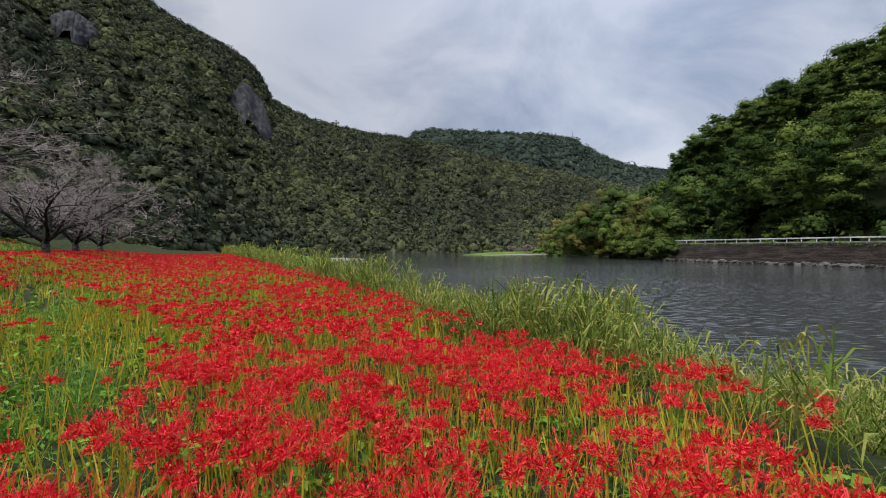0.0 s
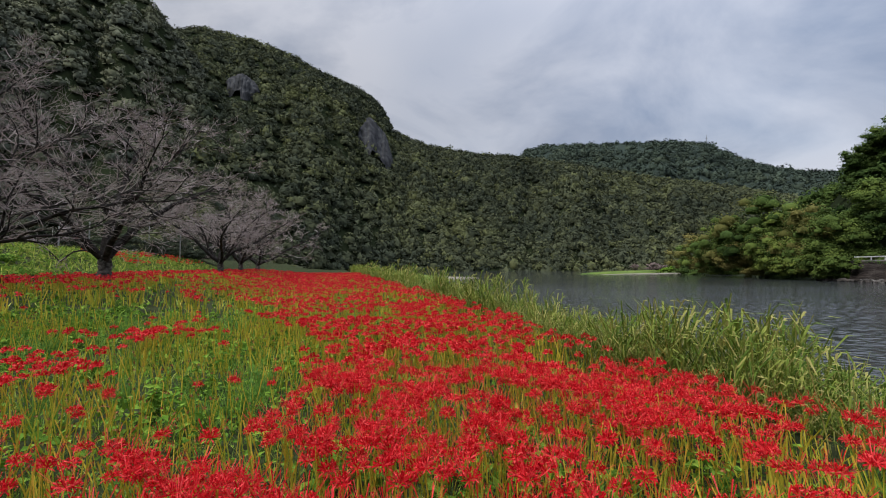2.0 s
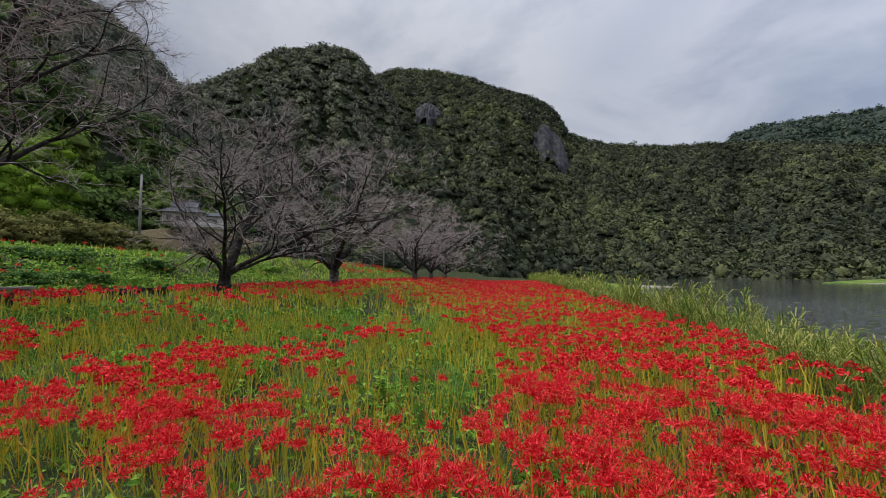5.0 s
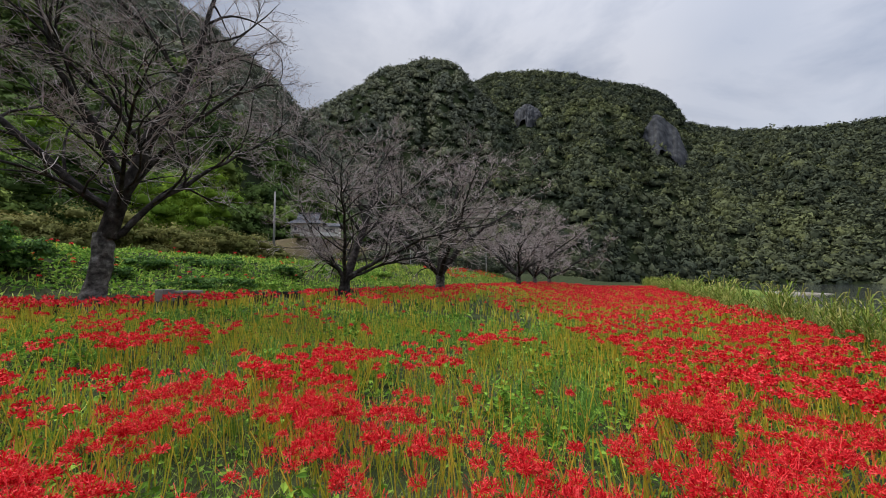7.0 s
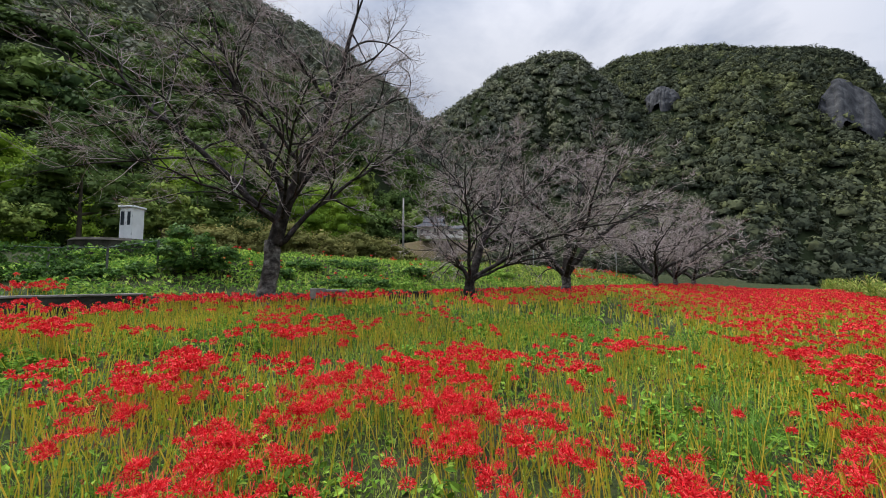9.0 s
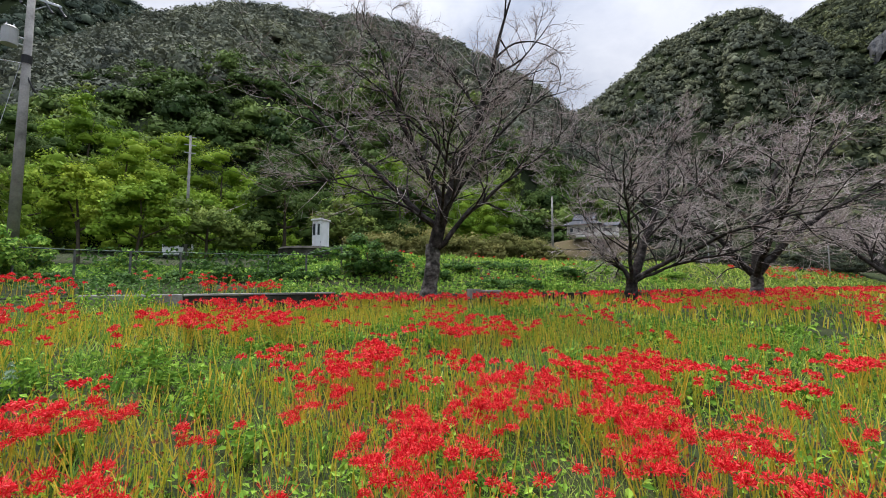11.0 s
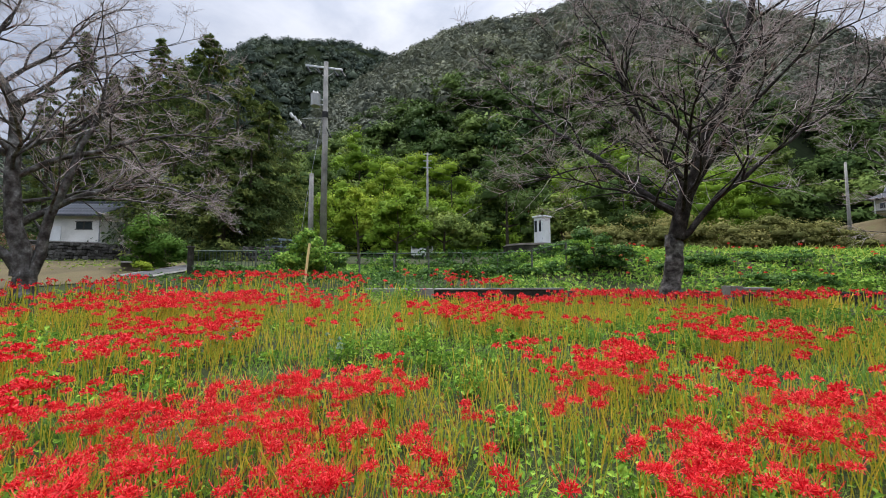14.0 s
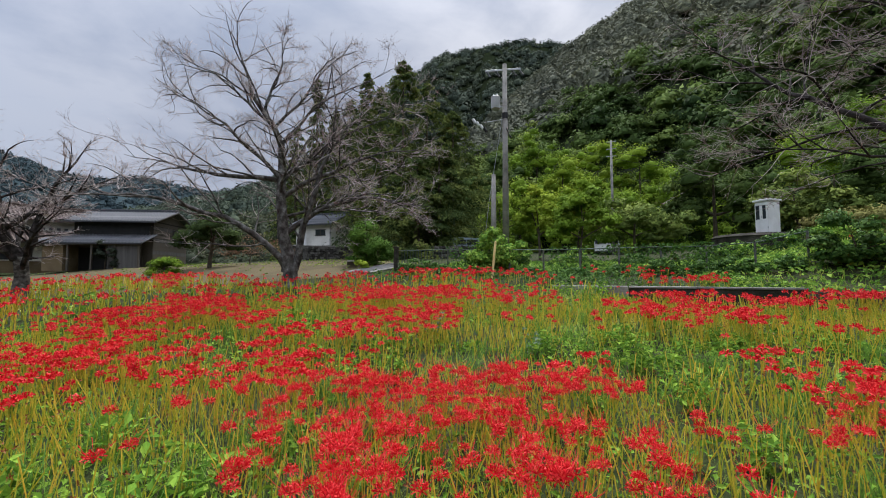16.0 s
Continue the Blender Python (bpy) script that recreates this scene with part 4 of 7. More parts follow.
cherry(*az(66.5, 20.4), 22, 11.8, 0.26, 1.2, [(40, 22, 34, 0.72), (154, 46, 40, 0.26), (336, 54, 72, 0.80), (250, 40, 60, 0.6), (100, 36, 56, 0.62), (330, 62, 82, 0.56), (60, 50, 64, 0.56), (330, 34, 54, 0.62, 2.8), (168, 34, 64, 0.66, 3.4), (156, 44, 66, 0.62, 4.4)], "low-forked leafless cherry tree with wide dark limbs", 0.0064, 1.0, (0, 0), "twig", 0.66, "limb")
cherry(*az(54.0, 26.5), 23, 13.4, 0.30, 1.5, [(30, 20, 32, 0.68), (340, 46, 66, 0.66), (150, 44, 66, 0.68), (250, 45, 62, 0.58), (90, 46, 60, 0.6), (180, 34, 54, 0.55, 3.2), (320, 34, 54, 0.55, 3.4)], BARE, 0.0085, 1.0)
ROW = [(40, 20, 32, 0.66), (340, 46, 66, 0.66), (135, 44, 64, 0.68), (240, 45, 64, 0.62), (90, 38, 54, 0.56), (300, 34, 50, 0.56)]
cherry(*az(43.4, 45), 24, 13.4, 0.28, 1.5, ROW, BARE, 0.013, 1.05)
cherry(*az(41.2, 52), 25, 13.0, 0.26, 1.5, ROW[:5], BARE, 0.014, 1.0)
cherry(*az(39.3, 58), 26, 13.4, 0.28, 1.4, [(20, 22, 36, 0.66), (320, 50, 70, 0.7), (140, 44, 64, 0.66), (230, 45, 64, 0.62), (80, 36, 54, 0.56)], BARE, 0.015, 1.05)
# on the other side of the ramp
cherry(*az(163.6, 17.6), 27, 10.9, 0.29, 0.8, [(240, 0, 26, 0.92), (72, 12, 6, 0.78), (254, 54, 92, 0.80), (252, 80, 66, 0.70, 4.6), (75, 54, 100, 0.64, 1.9), (76, 58, 92, 0.62, 3.4), (250, 50, 60, 0.52, 3.9), (74, 50, 76, 0.60, 4.6), (66, 40, 60, 0.54, 5.4), (90, 64, 100, 0.58, 2.6), (72, 34, 52, 0.44, 6.2), (252, 46, 70, 0.42, 6.6), (80, 20, 12, 0.32, 7.2), (340, 48, 70, 0.42, 3.6), (120, 46, 76, 0.46, 4.0)], "leafless cherry tree with pale lichened limbs on two stems", 0.0048, 1.0, (0.0, 0.0), "twig", 0.80, "lichen")
cherry(*az(-171.6, 21), 28, 7.6, 0.22, 1.5, [(278, 14, 6, 0.66), (98, 24, 32, 0.66), (272, 50, 62, 0.5), (98, 40, 66, 0.52, 2.3), (285, 38, 30, 0.42, 2.6), (200, 40, 52, 0.42), (30, 40, 52, 0.42)], BARE, 0.006, 0.85)


# ---- the flower field ----
def instanced(templates, place, size, tall, turn, g, tilt=0.0):
    """Copies of small templates joined into arrays: vertices and faces."""
    vs, fs, base = [], [], 0
    pick = g.integers(0, len(templates), len(place))
    for k, (tv, tf) in enumerate(templates):
        m = np.where(pick == k)[0]
        if not len(m):
            continue
        c, s = np.cos(turn[m])[:, None], np.sin(turn[m])[:, None]
        x = (tv[None, :, 0] * c - tv[None, :, 1] * s) * size[m][:, None]
        y = (tv[None, :, 0] * s + tv[None, :, 1] * c) * size[m][:, None]
        z = tv[None, :, 2] * tall[m][:, None]
        if tilt:
            tx, ty = g.normal(0, tilt, len(m))[:, None], g.normal(0, tilt, len(m))[:, None]
            x, y = x + z * tx, y + z * ty
        v = np.stack([x, y, z], -1) + place[m][:, None]
        vs.append(v.reshape(-1, 3))
        fs.append((tf[None] + (np.arange(len(m)) * len(tv))[:, None, None]).reshape(-1, tf.shape[1]) + base)
        base += len(m) * len(tv)
    return np.concatenate(vs), np.concatenate(fs)


def ribbon(path, width, across):
    """A narrow strip of quads along a path."""
    p = np.asarray(path, float)
    w = np.asarray(width, float)[:, None] * np.asarray(across, float)[None]
    v = np.stack([p - w, p + w], 1).reshape(-1, 3)
    n = len(p)
    f = np.array([[2 * i, 2 * i + 1, 2 * i + 3, 2 * i + 2] for i in range(n - 1)])
    return v, f


def lily_bloom(seed, florets, petals, stamens, steps, wide=1.0):
    """A spider lily's head, of radius about 1: a ring of florets with narrow recurved petals, and long stamens."""
    g = np.random.default_rng(seed)
    pieces = []
    for k in range(florets):
        fa = 2 * np.pi * (k + g.uniform(-0.2, 0.2)) / florets
        axis = np.array([math.cos(fa), math.sin(fa), g.uniform(0.35, 0.9)])
        axis /= np.linalg.norm(axis)
        root = axis * 0.30 + np.array([0, 0, 0.05])
        e1 = np.cross(axis, [0, 0, 1.0])
        e1 /= np.linalg.norm(e1)
        e2 = np.cross(axis, e1)
        for i in range(petals):
            w = 2 * np.pi * (i + g.uniform(-0.25, 0.25)) / petals
            o = e1 * math.cos(w) + e2 * math.sin(w)
            t = np.linspace(0, 1, steps + 1)
            curl = g.uniform(1.9, 2.6)
            # forward, outward, then rolled back
            p = root[None] + axis[None] * (0.30 * np.sin(t * curl * 1.2))[:, None] + o[None] * (0.46 * (t * 0.55 + np.sin(t * curl) * 0.45))[:, None]
            side = np.cross(axis, o) + 0.3 * axis * g.uniform(-1, 1)
            pieces.append(ribbon(p, np.interp(t, [0, 0.45, 1], [0.03, 0.06, 0.02]) * wide, side))
        for i in range(stamens):
            w = g.uniform(0, 6.28)
            o = e1 * math.cos(w) + e2 * math.sin(w)
            t = np.linspace(0, 1, 3)
            p = root[None] + axis[None] * (0.95 * t)[:, None] + o[None] * (0.16 * t)[:, None] + np.array([0, 0, 1.0])[None] * (0.38 * t**2)[:, None]
            pieces.append(ribbon(p, [0.013, 0.012, 0.022], np.cross(axis, [0, 0, 1.0]) + 0.3 * o))
    return joined(pieces)


BLOOM_NEAR = [lily_bloom(40 + i, 7, 6, 3, 3, 0.8) for i in range(6)]
BLOOM_CLOSE = [lily_bloom(50 + i, 7, 6, 2, 2, 0.85) for i in range(6)]
BLOOM_MID = [lily_bloom(60 + i, 5, 4, 0, 2, 1.6) for i in range(5)]
BLOOM_FAR = [lily_bloom(80 + i, 3, 3, 0, 1, 4.2) for i in range(4)]


def stem_shape(steps, width, bend=0.12):
    t = np.linspace(0, 1, steps + 1)
    p = np.stack([bend * t**2, 0 * t, t], -1)
    a, fa = ribbon(p, np.full(steps + 1, width), (0, 1, 0))
    b, fb = ribbon(p, np.full(steps + 1, width), (0.75, 0.6, 0))
    return np.concatenate([a, b]), np.concatenate([fa, fb + len(a)])


def blade_shape(steps, width, bend):
    t = np.linspace(0, 1, steps + 1)
    p = np.stack([bend * t**2, 0 * t, t - 0.25 * abs(bend) * t**3], -1)
    return ribbon(p, width * (1 - t * 0.92), (0, 1, 0))


def field_uv(x, y):
    return EU[0] * x + EU[1] * y, EV[0] * x + EV[1] * y


def in_field(x, y):
    u, v = field_uv(x, y)
    edge = -3.7 + 0.45 * wave(v * 0.8, v * 0.3, 2)
    top = np.where(v > -5, 13.8, 14.0 - 1.0 * smoothstep((-v - 7) / 4) + 0.5 * wave(v * 0.5, v, 4))
    return (u > edge) & (u < top) & (v > -26) & (v < 66)


# thick drifts of lilies, and grassy places with few: plan x, y and radius
RICH = [(-0.8, 4.2, 1.0), (-1.1, 2.6, 0.5), (-0.5, 2.9, 0.5), (0.9, 4.7, 0.9), (1.9, 4.4, 0.6), (-1.9, 2.3, 0.4), (-1.9, 6.6, 0.9), (-5.7, 2.9, 0.5), (-3.9, 1.6, 0.5), (-4.7, 1.0, 0.6), (-2.9, 1.3, 0.4), (-8.5, 0.3, 0.9), (-2.1, 4.8, 0.5), (-5.2, 3.3, 0.6), (-5.4, -1.0, 0.7), (-3.1, -0.1, 0.5), (-3.9, 1.7, 0.6), (-7.9, -4.0, 0.9), (-2.5, -3.3, 0.6), (-2.3, -2.3, 0.5), (-6.0, -9.4, 1.8), (-5.2, 1.8, 0.5), (-1.7, -3.9, 0.6), (-2.3, -7.3, 0.6), (-3.2, -6.6, 0.5), (-1.4, -5.2, 0.7), (-1.2, -2.9, 0.5), (-1.0, -10.6, 1.5), (0.2, -7.9, 1.0), (-4.1, -7.1, 0.9), (-3.2, -3.2, 0.4), (-13.9, -2.2, 1.1)]
POOR = [(-3.7, 5.1, 1.1), (-7.3, 8.0, 1.8), (-9.6, 5.7, 2.2), (-3.9, 3.9, 0.6), (-10.3, 8.0, 2.5), (-8.0, 2.2, 1.1), (-11.0, 2.5, 1.4), (-6.7, 0.8, 0.6), (-6.0, -3.8, 1.0), (-5.2, -0.3, 0.5), (-4.8, -1.6, 0.8), (-5.4, -2.8, 0.9), (-4.7, -2.5, 0.7), (0.1, -4.4, 0.8), (2.3, 2.5, 0.7), (-2.1, -9.6, 0.7), (-9.2, -6.8, 0.9), (-8.0, -5.8, 0.7), (-2.5, -10.4, 1.1), (-2.6, -7.9, 0.5), (-8.6, -0.8, 0.8), (-4.5, -0.8, 0.4), (-1.5, -4.3, 0.4), (-1.0, -6.2, 0.4)]


def drifts(x, y, rows):
    """0 to 1: how far a place lies inside one of the drifts, whose edges are ragged."""
    best = np.zeros(np.shape(x))
    ragged = 1 + 0.35 * patchy(x * 2.1, y * 2.1, 41)
    for px, py, r in rows:
        best = np.maximum(best, np.exp(-(((x - px) ** 2 + (y - py) ** 2) / (r * ragged * 1.25) ** 2) ** 1.5))
    return best


def bloom_share(x, y):
    """How thickly the lilies flower, 0 to 1."""
    u, v = field_uv(x, y)
    p = patchy(x * 1.3, y * 1.3, 2)
    q = patchy(x * 3.1, y * 3.1, 15)
    share = 0.155 + 0.30 * p + 0.32 * q
    # the strip along the bank, the far end, the verge and the village side are fullest
    bankside = smoothstep((0.5 - u + 0.13 * np.clip(v, 0, 60)) / 2.0) * smoothstep((v + 1.5) / 2.0)
    share = share + bankside * (0.56 + 0.40 * p + 0.32 * q - share)
    share = share + smoothstep((v - 16) / 14) * 0.34
    verge = np.exp(-(((u - 12.9) / 1.2) ** 2)) * (v < 26)
    share = share + verge * np.where((v > -9) & (v < 3.5), 0.0, 0.24)
    share = share + smoothstep((-v - 6.5) / 3) * smoothstep((9 - u) / 4) * 0.14
    share = share + 0.85 * drifts(x, y, RICH)
    share = share * (1 - 0.92 * drifts(x, y, POOR) * (1 - drifts(x, y, RICH)))
    return np.clip(share, 0.012, 0.98)


def spread(n, d0, d1, g, a0=-62, a1=216):
    r = np.sqrt(g.uniform(d0**2, d1**2, n))
    a = np.radians(g.uniform(a0, a1, n))
    x, y = -np.sin(a) * r, np.cos(a) * r
    keep = in_field(x, y)
    return x[keep], y[keep]


SHELLS = [(1.9, 5.0, 64, BLOOM_CLOSE, 0.079, 0.35), (5.0, 12, 50, BLOOM_MID, 0.092, 0.4), (12, 28, 24, BLOOM_FAR, 0.12, 0.45), (28, 68, 9, BLOOM_FAR, 0.17, 0.45)]


def sow(shell, g):
    d0, d1, per, _, size, _ = SHELLS[shell]
    n = int(per * math.pi * (d1**2 - d0**2) * 278 / 360)
    # most stand in clumps that grew from one nest of bulbs
    x1, y1 = spread(n // 3, d0, d1, g)
    k = g.integers(3, 10, int(n * 0.92 / 6.0))
    cx, cy = spread(len(k), d0, d1, g)
    k = k[: len(cx)]
    cx, cy = np.repeat(cx, k) + g.normal(0, 0.15, k.sum()), np.repeat(cy, k) + g.normal(0, 0.15, k.sum())
    luck = np.concatenate([g.uniform(0, 1, len(x1)) * 1.5, np.repeat(g.uniform(0, 1, len(k)), k)])
    x, y = np.concatenate([x1, cx]), np.concatenate([y1, cy])
    rise = np.concatenate([np.zeros(len(x1)), np.repeat(g.normal(0, 0.03, len(k)), k)])
    keep = (luck < bloom_share(x, y)) & (np.hypot(x, y) > d0) & in_field(x, y)
    x, y, rise = x[keep], y[keep], rise[keep]
    tall = g.uniform(0.40, 0.52, len(x)) + rise + 0.04 * wave(x * 1.7, y * 1.7, 6)
    u, v = field_uv(x, y)
    tall = tall * (1 - 0.22 * smoothstep((u - 12.4) / 1.2) * (v > -4) * (v < 3.8))
    return x, y, height(x, y), tall, size * g.uniform(0.75, 1.2, len(x))


def build_lilies():
    g = np.random.default_rng(5)
    stems = [stem_shape(2, 0.0052, b) for b in (0.04, 0.12, -0.06)]
    thin = [stem_shape(1, 0.0058, b) for b in (0.04, 0.12)]
    for shell in range(len(SHELLS)):
        x, y, z, tall, size = sow(shell, g)
        turn = g.uniform(0, 6.28, len(x))
        d = np.hypot(x, y)
        single = np.zeros(len(x), bool)
        if shell == 0:
            single[np.argsort(d)[:280]] = True
        heads = np.stack([x, y, z + tall], -1)
        m = ~single
        v, f = instanced(SHELLS[shell][3], heads[m], size[m], size[m] * g.uniform(0.8, 1.15, m.sum()), turn[m], g, 0.15)
        tagged(new("lily_blooms", np_mesh("lily_blooms", v, f, M["petal"])), "red spider lily blooms massed over the field", "flowers", kind="stuff")
        if shell == 0:
            one_stem = [np_mesh("stem", *s, M["stem"]) for s in stems]
            one_head = [np_mesh("bloom", *b, M["petal"]) for b in BLOOM_NEAR]
            for i in np.where(single)[0]:
                lily = thing("spider_lily", float(x[i]), float(y[i]), float(z[i]), float(math.degrees(turn[i])), "red spider lily in full bloom on a bare stem", "flower", "spider lilies")
                st = mpart("stem", one_stem[i % 3], lily)
                st.scale = (float(tall[i]), 1, float(tall[i]) + 0.01)
                hd = mpart("bloom", one_head[i % 6], lily, "crimson bloom with long curved stamens")
                hd.location = ((0.04, 0.12, -0.06)[i % 3] * float(tall[i]), 0, float(tall[i]))
                hd.scale = (float(size[i]),) * 3
        # stems: those of the blooms and many that have faded or are in bud
        share = (92, 76, 12, 5)[shell]
        d0, d1 = SHELLS[shell][:2]
        xs, ys = spread(int(share * math.pi * (d1**2 - d0**2) * 278 / 360), d0, d1, g)
        keep = g.uniform(0, 1, len(xs)) < np.clip(0.48 + 1.15 * patchy(xs * 1.3, ys * 1.3, 8) + 0.4 * patchy(xs * 4, ys * 4, 9), 0.03, 1)
        xs, ys = xs[keep], ys[keep]
        x2, y2 = np.concatenate([xs, x[m]]), np.concatenate([ys, y[m]])
        t2 = np.concatenate([g.uniform(0.25, 0.47, len(xs)), tall[m]])
        kind = stems if shell == 0 else thin
        wide = (0.58, 0.8, 2.2, 4.2)[shell]
        sv, sf = instanced([(s[0] * np.array([1, wide, 1]), s[1]) for s in kind], np.stack([x2, y2, height(x2, y2)], -1), np.ones(len(x2)), t2, g.uniform(0, 6.28, len(x2)), g, 0.1)
        tagged(new("lily_stems", np_mesh("lily_stems", sv, sf, M["stem"])), "crowded bare amber and green lily stems", "stems", kind="stuff")
        if shell < 2:
            # faded heads and buds, small and dull red
            k = g.uniform(0, 1, len(xs)) < (0.5 if shell == 0 else 0.4)
            top = np.stack([xs[k], ys[k], height(xs[k], ys[k]) + t2[: len(xs)][k]], -1)
            bv, bf = instanced(BLOOM_FAR, top, g.uniform(0.012, 0.035, k.sum()), g.uniform(0.02, 0.045, k.sum()), g.uniform(0, 6.28, k.sum()), g, 0.2)
            tagged(new("lily_buds", np_mesh("lily_buds", bv, bf, M["bud"])), "small dull red lily buds and withered heads", "buds", kind="stuff")


M["bud"] = material("faded_bloom", [(0.10, 0.02, 0.01), (0.28, 0.06, 0.02), (0.30, 0.16, 0.05)], 0.7, 3, 30, 0.1, mixer="island")
build_lilies()


def build_grass():
    g = np.random.default_rng(6)
    fine = [blade_shape(2, 0.014, b) for b in (0.1, 0.35, 0.7, 1.0)]
    coarse = [blade_shape(2, 0.028, b) for b in (0.15, 0.5, 0.9)]
    for d0, d1, per, kinds, wide, lo, hi in ((0.9, 5.5, 500, fine, 1.3, 0.06, 0.20), (5.5, 13, 200, coarse, 1.1, 0.09, 0.26), (13, 40, 16, coarse, 3.0, 0.12, 0.32)):
        x, y = spread(int(per * math.pi * (d1**2 - d0**2)), d0, d1, g, 0, 360)
        keep = g.uniform(0, 1, len(x)) < np.clip(0.6 + 0.7 * patchy(x * 1.1, y * 1.1, 12), 0.1, 1)
        x, y = x[keep], y[keep]
        t = g.uniform(lo, hi, len(x)) * (1 + 0.35 * patchy(x, y, 13))
        v, f = instanced([(k[0] * np.array([1, wide, 1]), k[1]) for k in kinds], np.stack([x, y, height(x, y) - 0.01], -1), t, t, g.uniform(0, 6.28, len(x)), g, 0.25)
        v[:, 2] = np.maximum(v[:, 2], height(v[:, 0], v[:, 1]) + 0.005)
        tagged(new("meadow_grass", np_mesh("meadow_grass", v, f, M["grass"])), "green and straw-coloured meadow grass between the lilies", "grass", kind="stuff")


build_grass()


def build_undergrowth():
    """Low broad leaves between the stems, and clumps of tall grass."""
    g = np.random.default_rng(16)
    for d0, d1, per, size in ((0.9, 6, 560, 0.032), (6, 14, 330, 0.042), (14, 40, 26, 0.09)):
        x, y = spread(int(per * math.pi * (d1**2 - d0**2)), d0, d1, g, 0, 360)
        keep = g.uniform(0, 1, len(x)) < np.clip(0.35 + 0.9 * patchy(x * 1.7, y * 1.7, 22), 0.05, 1)
        x, y = x[keep], y[keep]
        z = height(x, y) + 0.02 + g.uniform(0, 1, len(x)) ** 2 * 0.28 * (0.7 + 0.6 * patchy(x * 1.7, y * 1.7, 22))
        v, f = leaf_cards(np.stack([x, y, z], -1), np.tile([0, 0, 1.0], (len(x), 1)), size, g, 0.5, 0.5)
        tagged(new("undergrowth", np_mesh("undergrowth", v, f, M["weed"])), "low leafy green weeds between the lily stems", "plants", kind="stuff")
    # patches of leafy weeds, knee-high at most
    x, y = spread(820, 1.3, 15, g)
    keep = g.uniform(0, 1, len(x)) < np.clip(0.5 + 0.9 * patchy(x * 0.7, y * 0.7, 31) + 0.6 * drifts(x, y, POOR) - 0.6 * drifts(x, y, RICH), 0.06, 1)
    x, y = x[keep], y[keep]
    k = 64
    r = np.repeat(g.uniform(0.10, 0.26, len(x)), k)
    cx, cy = np.repeat(x, k) + g.normal(0, 1, len(x) * k) * r, np.repeat(y, k) + g.normal(0, 1, len(x) * k) * r
    top = np.repeat(g.uniform(0.14, 0.42, len(x)), k) * np.exp(-((cx - np.repeat(x, k)) ** 2 + (cy - np.repeat(y, k)) ** 2) / (2 * r**2) * 0.5)
    cz = height(cx, cy) + 0.02 + top * g.uniform(0.25, 1.0, len(cx))
    size = np.repeat(g.uniform(0.032, 0.06, len(x)), k)
    v, f = leaf_cards(np.stack([cx, cy, cz], -1), np.tile([0, 0, 1.0], (len(cx), 1)), size, g, 0.55, 0.45)
    tagged(new("leafy_weeds", np_mesh("leafy_weeds", v, f, M["weed"])), "patches of bright broad-leaved weeds among the lilies", "plants", kind="stuff")
    x, y = spread(1500, 1.6, 13, g)
    keep = g.uniform(0, 1, len(x)) < 0.2 + 0.8 * drifts(x, y, POOR)
    x, y = x[keep], y[keep]
    k = 45
    cx, cy = np.repeat(x, k) + g.normal(0, 0.07, len(x) * k), np.repeat(y, k) + g.normal(0, 0.07, len(x) * k)
    t = np.repeat(g.uniform(0.22, 0.42, len(x)), k) * g.uniform(0.6, 1.15, len(cx))
    v, f = instanced([blade_shape(3, 0.016, b) for b in (0.15, 0.45, 0.8)], np.stack([cx, cy, height(cx, cy)], -1), t, t, g.uniform(0, 6.28, len(cx)), g, 0.2)
    tagged(new("grass_tufts", np_mesh("grass_tufts", v, f, M["tuft"])), "dense tufts of fresh green grass in the field", "grass", kind="stuff")


build_undergrowth()


# ---- reeds along the bank ----
def reed_shape(seed):
    g = np.random.default_rng(seed)
    pieces = [stem_shape(3, 0.006, g.uniform(-0.1, 0.2))]
    for i in range(8):
        h = 0.15 + 0.8 * i / 8
        a = g.uniform(0, 6.28)
        o = np.array([math.cos(a), math.sin(a), 0])
        t = np.array([0, 0.55, 1.0])
        n = g.uniform(0.25, 0.45)
        p = o[None] * (n * 0.7 * t)[:, None] + np.array([0, 0, 1])[None] * (h + n * (1.05 * t - 0.65 * t**2.4))[:, None]
        pieces.append(ribbon(p, [0.006, 0.011, 0.001], (-o[1], o[0], 0.2)))
    return joined(pieces)


def build_reeds():
    g = np.random.default_rng(8)
    shapes = [reed_shape(90 + i) for i in range(8)]
    n = 11500
    v = np.concatenate([g.uniform(-9, 7, 6200), g.uniform(-32, -9, 600), g.uniform(2, 16, 2300), g.uniform(16, 100, n - 9100)])
    u = -3.5 - 5.6 * g.uniform(0, 1, n) ** 1.2 + 0.5 * wave(v * 0.8, v * 0.3, 2)
    keep = g.uniform(0, 1, n) < np.clip(0.65 + 0.6 * wave(u * 1.5, v * 1.1, 4) + 0.2 * (v > 8), 0.1, 1)
    u, v = u[keep], v[keep]
    x, y = uv(u, v)
    z = height(x, y)
    tall = np.clip(0.85 + 0.035 * np.clip(v - 4, 0, 22), 0.7, 1.75) * g.uniform(0.4, 1.0, len(u)) * (1 + 0.4 * wave(u * 0.9, v * 1.7, 14))
    tall = np.where(v < 5, np.minimum(tall * (1.0 + 0.10 * np.clip(-3.6 - u, 0, 4)), 1.35), tall)
    wide = 1 + np.clip((v - 12) / 30, 0, 1.0)
    pv, pf = instanced(shapes, np.stack([x, y, z - 0.02], -1), tall * wide, tall, g.uniform(0, 6.28, len(u)), g, 0.16)
    tagged(new("reeds", np_mesh("reeds", pv, pf, M["reed"])), "green river reeds with long arching leaves along the bank", "reeds", kind="stuff")


build_reeds()


